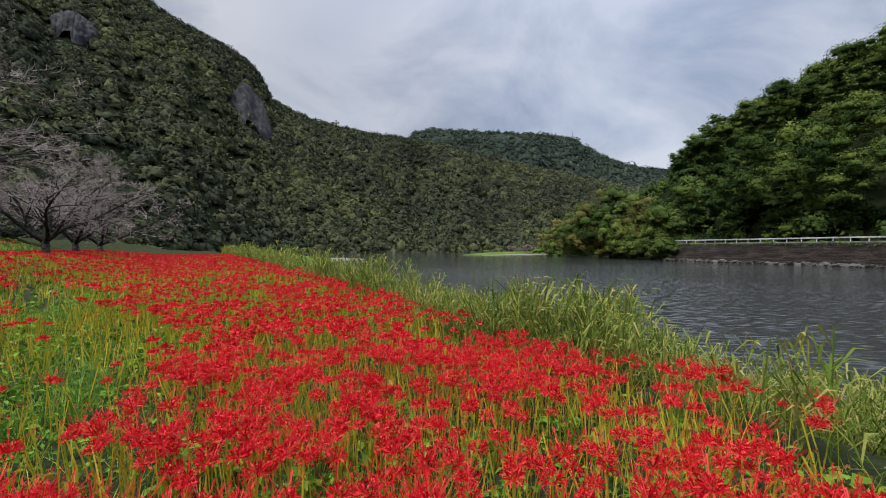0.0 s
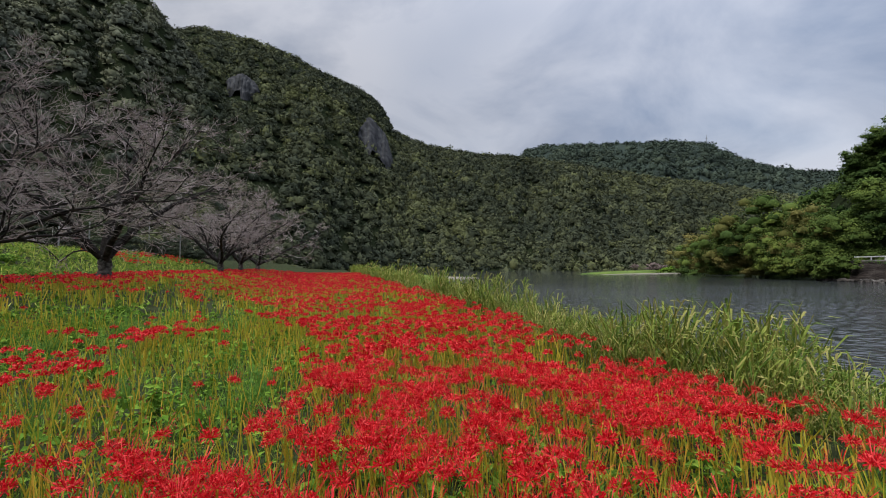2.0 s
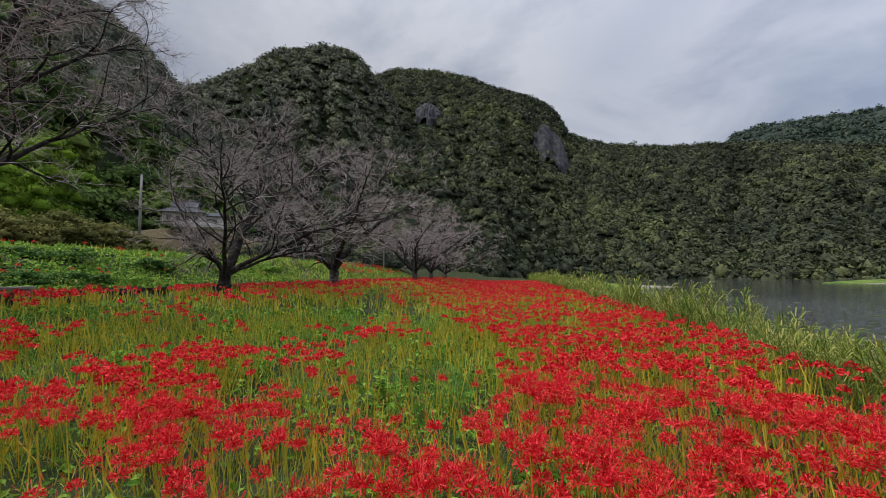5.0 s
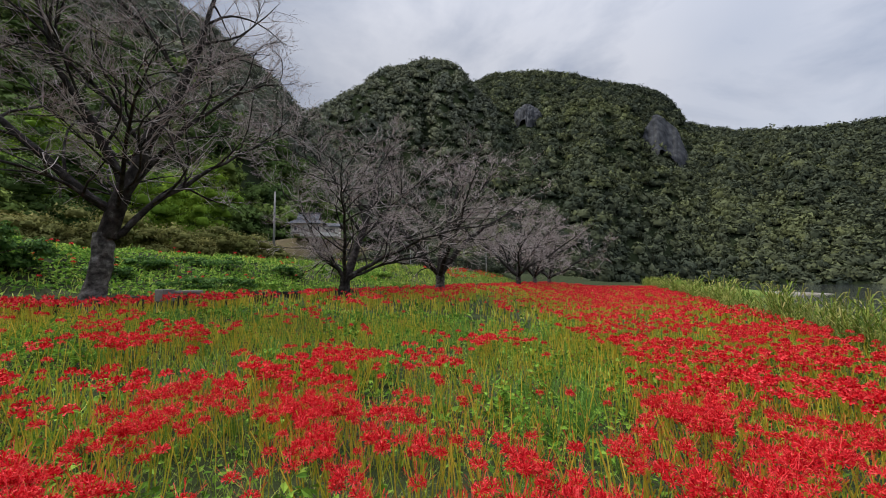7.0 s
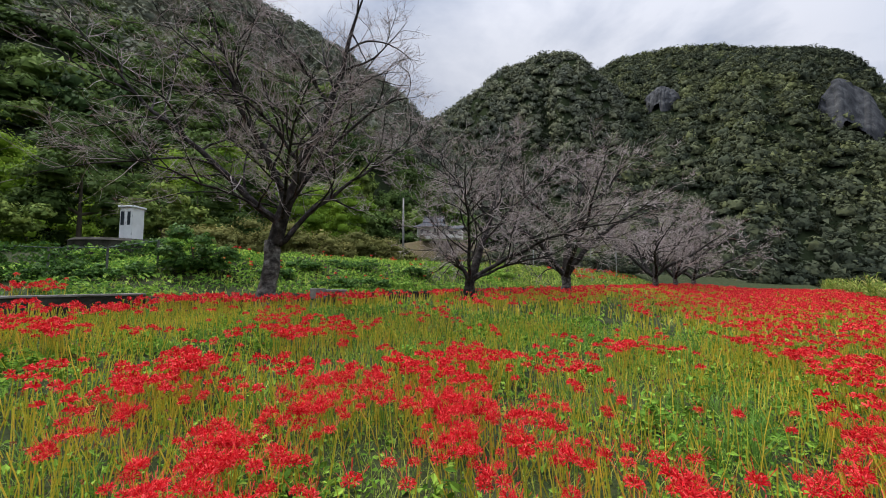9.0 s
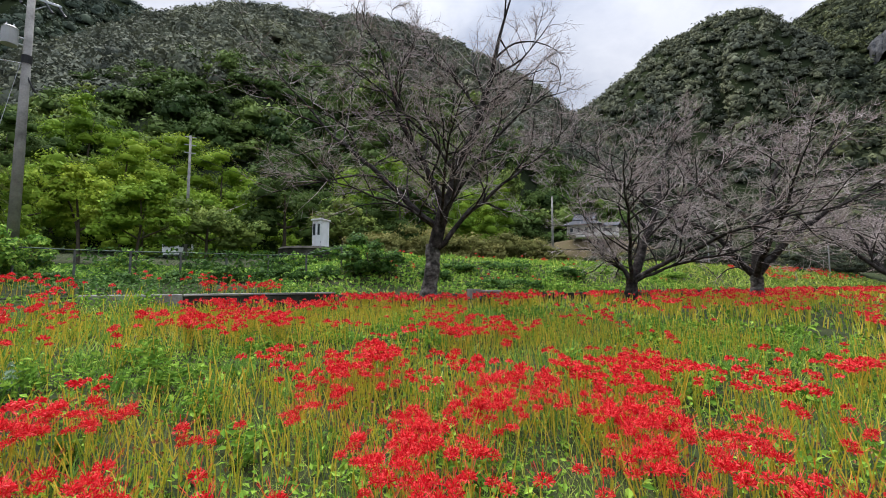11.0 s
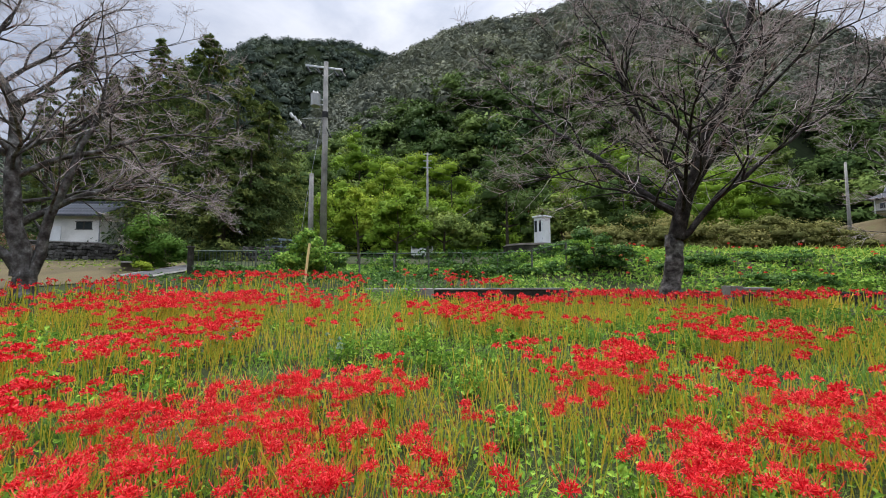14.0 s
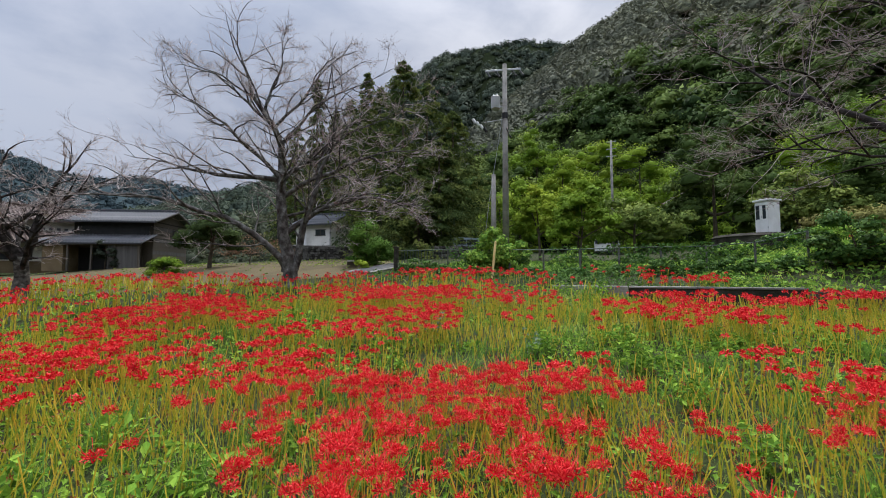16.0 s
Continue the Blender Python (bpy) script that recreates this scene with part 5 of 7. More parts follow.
# ---- shrubs and trees with leaves ----
def leafy(name, a, d, base, tops, mat, leaf, count, label, category, seed, trunk=0.0, tone=0.5, group="", airy=False):
    """A bush or tree. tops: crowns as offset x, y, height of centre, radius, half height."""
    g = np.random.default_rng(seed)
    x, y = az(a, d)
    if d < 60:
        base = max(base, ground_z(x, y) - 0.05)
    ob = thing(name, x, y, base, a, label, category, group)
    total = sum(t[3] ** 2 for t in tops)
    if trunk:
        pieces = []
        stem = None
        for ox, oy, h, r, hh in tops:
            root = np.array([0, 0, -0.1]) if stem is None else stem[3]
            way = np.array([ox, oy, h]) - root
            n = np.linalg.norm(way)
            p = branch_path(root, way / (n + 1e-6), n, 6, g, 0.03, 0)
            pieces.append(tube(p, np.linspace(trunk, trunk * 0.35, 7) * (1 if stem is None else 0.6), 7))
            stem = p if stem is None else stem
        v, f = joined(pieces)
        mpart("trunk", np_mesh("trunk", v, f, M["wood"], smooth=True), ob)
    vs, fs, ts, ns, b = [], [], [], [], 0
    for ox, oy, h, r, hh in tops:
        n = max(40, int(2.0 * count * r * r / total))
        lumps = 10 if r < 1.5 else 15
        cv, cf, p, nn, pick, drift, soft = leaf_mass(n, g, lumps, 0.85, 0.74, 0.38)
        if airy:
            cv = cv * 0.02
        place, stretch = np.array([ox, oy, h - 0.2 * hh]), np.array([r, r, hh])
        v, f = leaf_sprays(p * stretch + place, nn + np.array([0, 0, 0.35]), leaf * 0.8, g, 0.42)
        vs += [cv * stretch + place, v]
        fs += [cf + b, f + b + len(cv)]
        # sprays grow lighter toward the crown's top and hearts darker: shading put into tone
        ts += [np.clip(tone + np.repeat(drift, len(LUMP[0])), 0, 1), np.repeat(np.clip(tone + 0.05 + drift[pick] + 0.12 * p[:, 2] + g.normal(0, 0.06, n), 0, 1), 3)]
        ns.append(soft)
        b += len(cv) + len(v)
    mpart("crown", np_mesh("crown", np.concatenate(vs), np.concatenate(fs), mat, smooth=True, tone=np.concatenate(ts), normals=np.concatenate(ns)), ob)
    return ob


def up_el(d, el):
    return 1.5 + d * math.tan(radians(el))


# dark shrub at the end of the fence
leafy("bush", 100.0, 19.2, 1.5, [(0, 0, 1.15, 1.15, 1.2), (0.8, 0.1, 0.9, 0.8, 0.9), (-0.7, 0.2, 0.7, 0.8, 0.8)], M["vine"], 0.085, 2400, "dense dark green shrub growing beside the fence", "bush", 301, 0.05, 0.3)
# young yellow-green trees behind the fence
leafy("young_tree", 126.0, 24.5, 1.95, [(0, 0, 3.2, 1.7, 1.5), (-1.1, 0.3, 2.4, 1.2, 1.2), (1.2, 0, 2.3, 1.2, 1.1), (0.3, 0.2, 4.0, 0.9, 0.9)], M["lightleaf"], 0.13, 1900, "young yellow-green leafy tree behind the wire fence", "tree", 302, 0.08, 0.3)
leafy("young_tree", 131.0, 33, 2.6, [(0, 0, 3.9, 2.2, 1.8), (1.2, 0.3, 2.9, 1.6, 1.4), (-0.9, 0, 5.2, 1.2, 1.1)], M["lightleaf"], 0.15, 2000, "olive yellow-leaved tree behind the young trees", "tree", 303, 0.12, 0.72)
leafy("young_tree", 119.5, 32, 2.6, [(0, 0, 3.2, 2.6, 2.0), (2.0, 0.3, 2.4, 1.9, 1.6), (-1.9, 0, 2.6, 1.8, 1.6)], M["greenwood"], 0.15, 2400, "spreading leafy green tree behind the car park", "tree", 304, 0.12, 0.75)
leafy("oak_tree", 111.0, 40, 3.3, [(0, 0, 6.0, 3.4, 3.6), (2.4, 0.3, 3.6, 2.6, 2.6), (-2.2, 0, 4.4, 2.6, 2.8)], M["greenwood"], 0.20, 2600, "tall dark olive evergreen tree at the hill's foot", "tree", 305, 0.2, 0.35)
leafy("oak_tree", 103.5, 36, 3.3, [(0, 0, 3.6, 2.3, 2.4), (1.8, 0.3, 2.4, 1.7, 1.8), (-1.6, 0, 2.8, 1.8, 2.0)], M["greenwood"], 0.18, 1800, "shrubby olive-leaved tree behind the booth", "tree", 306, 0.15, 0.75)
leafy("bush", 137.4, 19.6, 1.45, [(0, 0, 1.35, 1.15, 1.25), (0.6, 0.2, 0.8, 0.95, 0.95), (-0.6, 0, 0.7, 0.9, 0.9)], M["weedbank"], 0.09, 2600, "green shrub round the foot of the power pole", "bush", 307, 0.05, 0.45)
leafy("bush", 134.0, 21.5, 1.8, [(0, 0, 0.9, 0.8, 0.9)], M["weedbank"], 0.09, 1100, "small green shrub inside the fence", "bush", 308, 0.03, 0.5)
leafy("camellia_bush", 154.0, 26, 1.9, [(0, 0, 1.7, 1.5, 1.55), (0.5, 0.2, 1.0, 1.2, 1.1), (-0.6, 0, 0.9, 1.1, 1.0)], M["camellia"], 0.08, 4800, "rounded glossy camellia bush beside the ramp", "bush", 309, 0.08, 0.45)
leafy("bush", 154.6, 24, 1.7, [(0, 0, 0.28, 0.55, 0.35)], M["lightleaf"], 0.06, 420, "low yellow-green bush at the ramp's edge", "bush", 310, 0.0, 0.75)
leafy("garden_tree", 172.9, 33, 1.3, [(0, 0, 2.7, 1.9, 1.5), (1.1, 0.3, 2.0, 1.3, 1.0), (-1.1, 0, 2.1, 1.3, 1.0), (0, 0, 3.6, 1.1, 1.0)], M["cedar"], 0.10, 2800, "dark clipped evergreen garden tree on the lawn", "tree", 311, 0.16, 0.15)
leafy("round_bush", 177.3, 30, 1.25, [(0, 0, 0.72, 1.0, 0.95), (0.1, 0.1, 0.6, 0.95, 0.8), (-0.1, 0, 0.55, 0.9, 0.75)], M["lightleaf"], 0.055, 3200, "clipped yellow-green ball of box on the lawn", "bush", 312, 0.05, 0.3)
leafy("maple_shrub", 168.6, 38, 1.7, [(0, 0, 1.9, 2.3, 1.4), (2.0, 0.3, 1.5, 1.7, 1.0), (-1.7, 0, 1.4, 1.6, 1.0)], M["rust"], 0.06, 1500, "thin rust-brown maple shrub losing its leaves", "bush", 313, 0.06, 0.4, "", True)
leafy("climber", -177.3, 43, 1.4, [(0, 0, 2.0, 1.1, 1.0), (0.5, 0, 1.2, 1.0, 1.0)], M["forest"], 0.12, 700, "dark climbing shrub against the old barn", "bush", 314, 0.05, 0.2)
# vine-grown shrubs along the foot of the fence
for i, (v, r, h) in enumerate([(4.6, 0.6, 0.75), (3.4, 0.5, 0.9), (2.2, 0.55, 0.7), (0.9, 0.5, 0.8), (-0.6, 0.4, 0.5), (-2.2, 0.45, 0.45), (-4.0, 0.4, 0.4), (-9.6, 0.7, 0.8), (-8.2, 0.6, 0.5)]):
    sx_, sy_ = uv(18.6, v)
    leafy("vine_shrub", math.degrees(math.atan2(-sx_, sy_)), math.hypot(sx_, sy_), ground_z(sx_, sy_), [(0, 0, h * 0.5, r, h * 0.6), (r * 0.8, 0, h * 0.4, r * 0.8, h * 0.5), (-r * 0.8, 0, h * 0.35, r * 0.8, h * 0.45)], M["vine"], 0.06, 620, "vine-grown dark green shrub at the fence's foot", "bush", 380 + i, 0.0, 0.4, "fence shrubs")
# shrubs that hide the yard behind the fence, and vines on the bank
for i, (a, d, r, h) in enumerate([(126.6, 27.5, 0.9, 1.2), (119.0, 29, 0.6, 0.6), (119.6, 26, 0.7, 0.9), (108.6, 25.5, 1.0, 1.2), (104.0, 25.5, 1.1, 1.3), (111.5, 26, 0.9, 1.1), (101.5, 25, 1.0, 1.4), (84.5, 19.8, 0.8, 0.7), (80.5, 20.5, 0.9, 0.8), (77.0, 22.0, 0.8, 0.6), (82.0, 24.0, 1.1, 1.0), (74.0, 25.5, 0.8, 0.8), (68.5, 29, 0.9, 0.8), (88.5, 22.0, 0.9, 0.8), (91.5, 20.0, 0.6, 0.7), (62.5, 33, 1.0, 0.8)]):
    sx_, sy_ = az(a, d)
    leafy("bank_shrub", a, d, ground_z(sx_, sy_), [(0, 0, h * 0.4, r, h * 0.55), (r * 0.9, 0.1, h * 0.3, r * 0.7, h * 0.45), (-r * 0.9, 0, h * 0.25, r * 0.8, h * 0.4)], M["vine"] if i % 3 else M["weedbank"], 0.075, 700, "broad-leaved green shrub grown over with vines", "bush", 700 + i, 0.0, 0.4, "bank shrubs")
# undergrowth above the grass bank
UNDER = [(99, 34, 2.2, 0.85), (94, 33, 2.4, 0.6), (90, 35, 2.6, 0.8), (86.5, 36, 2.3, 0.9), (83, 38, 2.5, 0.55), (79.5, 40, 2.6, 0.7), (76.5, 43, 1.5, 0.6), (70, 44, 1.0, 0.5), (66, 46, 1.5, 0.5), (61, 50, 2.2, 0.3), (56.5, 55, 2.4, 0.4), (52, 60, 2.6, 0.3), (48.5, 66, 2.6, 0.35), (46, 72, 2.8, 0.3)]
for i, (a, d, r, tone) in enumerate(UNDER):
    bx, by = az(a, d)
    leafy("hedge_bush", a, d, ground_z(bx, by), [(0, 0, r * 0.6, r, r * 0.8), (r * 0.9, 0.2, r * 0.4, r * 0.7, r * 0.6), (-r * 0.9, 0, r * 0.45, r * 0.7, r * 0.6)], M["forest"] if tone < 0.55 else M["scrub"], 0.12, 1900, "olive-brown bush in the scrub above the grass bank", "bush", 330 + i, 0.0, tone if tone < 0.55 else tone - 0.3, "scrub bushes")


def cedar(a, d, base, top, girth, seed, label="tall dark cedar with drooping sprays"):
    g = np.random.default_rng(seed)
    x, y = az(a, d)
    ob = thing("cedar_tree", x, y, base, a, label, "tree", "cedars")
    h = top - base
    v, f = tube(np.stack([np.zeros(8), np.zeros(8), np.linspace(-0.2, h * 0.97, 8)], -1), np.linspace(0.38, 0.03, 8), 8)
    mpart("trunk", np_mesh("trunk", v, f, M["wood"], smooth=True), ob)
    # branch tips, each a hanging spray of needles
    tips, each = 210, 36
    n = tips * each
    t = g.uniform(0.04, 1, tips) ** 0.9
    w = g.uniform(0, 2 * np.pi, tips)
    r = girth * (1 - t) ** 0.65 * g.uniform(0.55, 1.05, tips) + 0.12
    p = np.stack([np.cos(w) * r, np.sin(w) * r, h * t - 0.25 * r], -1)
    out = np.stack([np.cos(w), np.sin(w), np.full(tips, -0.35)], -1)
    reach = np.repeat((0.35 + 0.22 * girth * (1 - t))[:, None], each, 0)
    shade = np.repeat(g.normal(0.58, 0.24, tips), each)
    p = np.repeat(p, each, 0) + np.repeat(out, each, 0) * reach * g.uniform(-1.2, 0.6, (n, 1)) + g.normal(0, 0.30, (n, 3)) * reach * np.array([1, 1, 0.45])
    nn = np.repeat(out, each, 0) + np.array([0, 0, 1.1])
    v, f = leaf_cards(p, nn, 0.23, g, aspect=0.4, lean=0.5)
    mpart("crown", np_mesh("crown", v, f, M["cedar"], tone=np.repeat(np.clip(shade + g.normal(0, 0.1, n), 0, 1), 4)), ob)


for i, (a, d, el, girth) in enumerate([(149.5, 46, 27.4, 7.0), (146.2, 48, 25.0, 6.6), (152.6, 50, 24.2, 6.0), (154.4, 54, 26.0, 3.6), (142.6, 47, 21.5, 6.4), (156.6, 58, 22.6, 4.6), (161.0, 60, 24.4, 2.6), (158.6, 62, 21.0, 4.4), (144.5, 42, 18.0, 5.6), (163.5, 66, 18.5, 4.4), (147.5, 40, 15.5, 4.6)]):
    cx, cy = az(a, d)
    cedar(a, d, ground_z(cx, cy), up_el(d, el), girth, 360 + i)
# lighter broadleaf trees low on the village hill
HILLSIDE = [(128, 66, 17.5, 0.95), (123, 70, 18.5, 0.9), (118.5, 68, 17, 0.85), (133.5, 62, 14.5, 0.8), (126, 56, 13.5, 0.9), (131, 74, 20, 0.6), (115, 60, 14, 0.7), (120.5, 52, 12, 0.6), (137, 70, 18, 0.55), (112, 72, 18.5, 0.5), (136, 56, 12.0, 0.75), (107, 58, 14, 0.45), (100, 56, 13.5, 0.5), (96, 60, 15, 0.4), (91, 62, 15.5, 0.6), (88, 66, 14, 0.75), (94, 66, 17, 0.65), (103, 64, 16, 0.7), (98, 70, 18, 0.6), (84, 72, 15, 0.6), (109, 52, 11, 0.75)]
for i, (a, d, el, tone) in enumerate(HILLSIDE):
    bx, by = az(a, d)
    base = ground_z(bx, by)
    h = up_el(d, el) - base
    r = min(4.2, h * 0.33)
    leafy("broadleaf_tree", a, d, base, [(0, 0, h - r, r, r), (r * 0.8, 0.5, h - r * 1.7, r * 0.85, r), (-r * 0.8, 0.3, h - r * 1.9, r * 0.85, r), (0, -r * 0.4, h - r * 2.5, r * 0.9, r)], M["lightleaf"] if tone > 0.55 else M["greenwood"], 0.17, 2600, "yellowish broadleaf tree on the slope behind the road" if tone > 0.55 else "dark green broadleaf tree on the slope behind the road", "tree", 400 + i, 0.2, tone * 0.62, "hillside trees")

# trees on the far shore and above the river road
SHORE = [(-15.5, 140, 4.0, 0.75), (-17.2, 134, 5.2, 0.65), (-19, 130, 6.0, 0.5), (-21, 126, 7.4, 0.45), (-22.6, 122, 7.6, 0.3), (-24.2, 118, 6.6, 0.7), (-25.8, 115, 6.0, 0.6), (-27.3, 112, 5.4, 0.5), (-28.6, 110, 4.6, 0.55), (-20, 124, 3.0, 0.8), (-23.4, 114, 3.2, 0.85), (-26.6, 107, 2.6, 0.6)]
for i, (a, d, el, tone) in enumerate(SHORE):
    h = up_el(d, el * 1.2) + 1.2
    r = h * 0.32
    leafy("river_tree", a, d, -1.35, [(0, 0, h - r, r, r), (r * 0.8, 0.5, h - r * 1.7, r * 0.9, r), (-r * 0.8, 0.3, h - r * 1.8, r * 0.9, r), (0.3 * r, -r * 0.5, h * 0.28, r * 0.95, h * 0.28)], M["scrub"] if i % 3 == 0 else M["greenwood"], 0.24, 2600, "leafy tree overhanging the river's far shore", "tree", 430 + i, 0.0, tone, "shore trees")
leafy("bare_shrub", -11.4, 200, -0.6, [(0, 0, 2.2, 4.0, 2.2), (3.5, 0, 1.6, 2.6, 1.5)], M["pinktwig"], 0.4, 700, "pinkish leafless shrub on the grassy spit", "bush", 450, 0.1, 0.5, "", True)
leafy("river_bush", -9.2, 215, -0.6, [(0, 0, 1.8, 2.6, 1.8)], M["pinktwig"], 0.4, 300, "pinkish leafless shrub on the grassy spit", "bush", 451, 0.1, 0.4, "", True)
leafy("river_bush", -13.0, 160, -0.8, [(0, 0, 1.5, 2.2, 1.6), (-2, 0, 1.2, 1.8, 1.2)], M["weed"], 0.3, 500, "bright green bush at the tip of the spit", "bush", 452, 0.1, 0.4)
# tall crowns along the skyline above the road
for i, (a, d, el, r) in enumerate([(-30.6, 122, 13.2, 3.6), (-31.6, 124, 13.7, 4.2), (-33.9, 122, 15.7, 4.4), (-36.4, 120, 16.6, 4.6), (-39.3, 118, 18.1, 4.8), (-41.6, 116, 18.6, 4.6), (-43.9, 114, 19.9, 4.8), (-46.2, 112, 20.4, 5.0), (-35.0, 108, 9.5, 4.2), (-39, 104, 10.5, 4.4), (-42.5, 102, 12, 4.6), (-46, 99, 11, 4.8), (-32.2, 110, 7.5, 3.8), (-30.0, 112, 8.0, 3.6), (-37, 110, 13, 4.2), (-44.3, 104, 15.5, 4.6)]):
    h = up_el(d, el)
    leafy("evergreen_tree", a, d, 2.0, [(0, 0, h - 2.0 - r * 0.8, r, r * 0.9), (r * 0.8, 0.5, h - 2.0 - r * 1.6, r * 0.8, r * 0.8), (-r * 0.8, 0.3, h - 2.0 - r * 1.7, r * 0.8, r * 0.8)], M["greenwood"], 0.22, 2400, "tall dark evergreen tree above the river road", "tree", 460 + i, 0.0, (0.25, 0.55, 0.35, 0.68)[i % 4], "roadside trees")


# ---- right bank: spit, retaining wall, rubble, guard rail ----
def mound(name, a, d, length, width, top, turn, mat, label, foot=-1.6):
    bm = bmesh.new()
    bmesh.ops.create_uvsphere(bm, u_segments=40, v_segments=14, radius=1)
    for v in bm.verts:
        k = 1 + 0.10 * math.sin(4 * math.atan2(v.co.y, v.co.x) + a)
        v.co = Vector((v.co.x * length * k, v.co.y * width * k, v.co.z * (top - foot)))
    ob = part(name, bm, mat, smooth=True)
    ob.matrix_world = pose(*az(a, d), foot, 0, 0, turn)
    return tagged(ob, label, "ground", kind="structure")


mound("spit", -9.6, 205, 52, 9, -0.35, 62, M["spit"], "low bright green grassy spit in the river")
mound("spit_shore", -11.2, 176, 34, 4, -1.05, 48, M["sand"], "pale stony edge of the grassy spit")
mound("sand_bar", 19.4, 96, 16, 4.5, -0.75, 30, M["sand"], "pale sand bar at the river's edge")
mound("grass_mound", 26.0, 84, 16, 8, 0.35, 24, M["spit"], "yellow-green grassy mound at the field's far end")

P1, P2 = Vector(az(-28.6, 106)), Vector(az(-60, 79))
RUN = (P2 - P1).length
road_turn = math.degrees(math.atan2((P2 - P1).y, (P2 - P1).x))
wall = thing("retaining_wall", P1.x, P1.y, 0, road_turn, "dark stained stone retaining wall along the river road", "wall")
tagged(wall, kind="structure")
# local y points away from the river
SIDE = 1 if (Matrix.Rotation(radians(road_turn), 2) @ Vector((0, 1))).dot(P1) > 0 else -1
for i in range(9):
    z0 = -1.6 + i * 0.44
    bm = boxes((0, RUN, SIDE * (0.12 * i), SIDE * (0.12 * i + 1.2), z0, z0 + 0.40, 0.03))
    part("course", bm, M["masonry"], wall)
part("coping", boxes((0, RUN, SIDE * 1.0, SIDE * 1.7, 2.32, 2.55, 0.03)), M["concrete"], wall, "grey concrete coping")
part("backing", boxes((0, RUN, SIDE * 1.25, SIDE * 2.4, -1.6, 2.34)), M["masonry"], wall)
road = part("road", boxes((-6, RUN, SIDE * 1.7, SIDE * 8.0, 1.6, 2.4)), M["asphalt"])
road.matrix_world = pose(P1.x, P1.y, 0, 0, 0, road_turn)
tagged(road, "grey asphalt river road behind the guard rail", "road", kind="structure")
rail = thing("guard_rail", P1.x, P1.y, 2.5, road_turn, "white steel guard rail along the river road", "guard rail")
for i in range(int(RUN / 2.2)):
    part("post", rods(((0.6 + i * 2.2, SIDE * 1.35, -0.05), (0.6 + i * 2.2, SIDE * 1.35, 0.72), 0.06)), M["white_metal"], rail)
bm = bmesh.new()
for z0, y0 in ((0.54, 1.24), (0.66, 1.22)):
    box(bm, 0, RUN, SIDE * y0, SIDE * (y0 + 0.05), z0, z0 + 0.08, 0.01)
part("beam", bm, M["white_metal"], rail)


def rock_mesh(seed):
    g = np.random.default_rng(seed)
    bm = bmesh.new()
    bmesh.ops.create_icosphere(bm, subdivisions=2, radius=0.5)
    for v in bm.verts:
        n = noise.noise(v.co * 2.2 + Vector((seed, 0, 0)))
        v.co = Vector((v.co.x * 1.25, v.co.y, v.co.z * 0.75)) * (1 + 0.55 * n)
    me = bpy.data.meshes.new("boulder")
    bm.to_mesh(me)
    bm.free()
    me.materials.append(M["boulder"])
    return me


ROCKS = [rock_mesh(i) for i in range(6)]
g = np.random.default_rng(31)
for i in range(110):
    s = g.uniform(0.45, 1.25)
    t = (i + g.uniform(0, 1)) / 110
    q = P1 + (P2 - P1) * (t * 1.12 - 0.12) * 0.8
    out = Vector((-q.x, -q.y)).normalized() * g.uniform(0.2, 1.5)
    ob = new("boulder", ROCKS[i % 6])
    ob.matrix_world = pose(q.x + out.x, q.y + out.y, WATER + g.uniform(0.0, 0.25), g.uniform(0, 30), g.uniform(0, 30), g.uniform(0, 360)) @ Matrix.Diagonal((s, s, s * 0.8, 1))
    tagged(ob, "rough grey-brown boulder at the water's edge", "rock", "river boulders")
# tufts over the coping
gx = np.random.default_rng(33)
n = 800
t = gx.uniform(0, RUN, n)
loc = np.stack([t, SIDE * gx.uniform(0.7, 1.3, n), 2.3 + gx.uniform(-0.35, 0.12, n) + 0.15 * np.sin(t * 0.7)], -1)
v, f = leaf_cards(loc, np.tile([0, -SIDE, 0.6], (n, 1)), 0.16, gx)
ob = new("ivy", np_mesh("ivy", v, f, M["vine"]))
ob.matrix_world = pose(P1.x, P1.y, 0, 0, 0, road_turn)
tagged(ob, "grass and ivy hanging over the wall's top", "ivy", kind="stuff")

# mast on the far ridge, and posts on the spit
mx, my = az(-17.3, 640)
mast = thing("radio_mast", mx, my, up_el(640, 13.6), 0, "thin steel radio mast on the far ridge", "mast")
part("lattice", rods(((0, 0, -2), (0, 0, 15), 0.5, 0.3, 4)), M["grey_metal"], mast)
part("antenna", rods(((0, 0, 15), (0, 0, 18), 0.18, 0.1, 6)), M["grey_metal"], mast)
for k in range(3):
    part("crossbar", rods(((-1.4, 0, 5 + 4 * k), (1.4, 0, 5 + 4 * k), 0.2)), M["grey_metal"], mast)


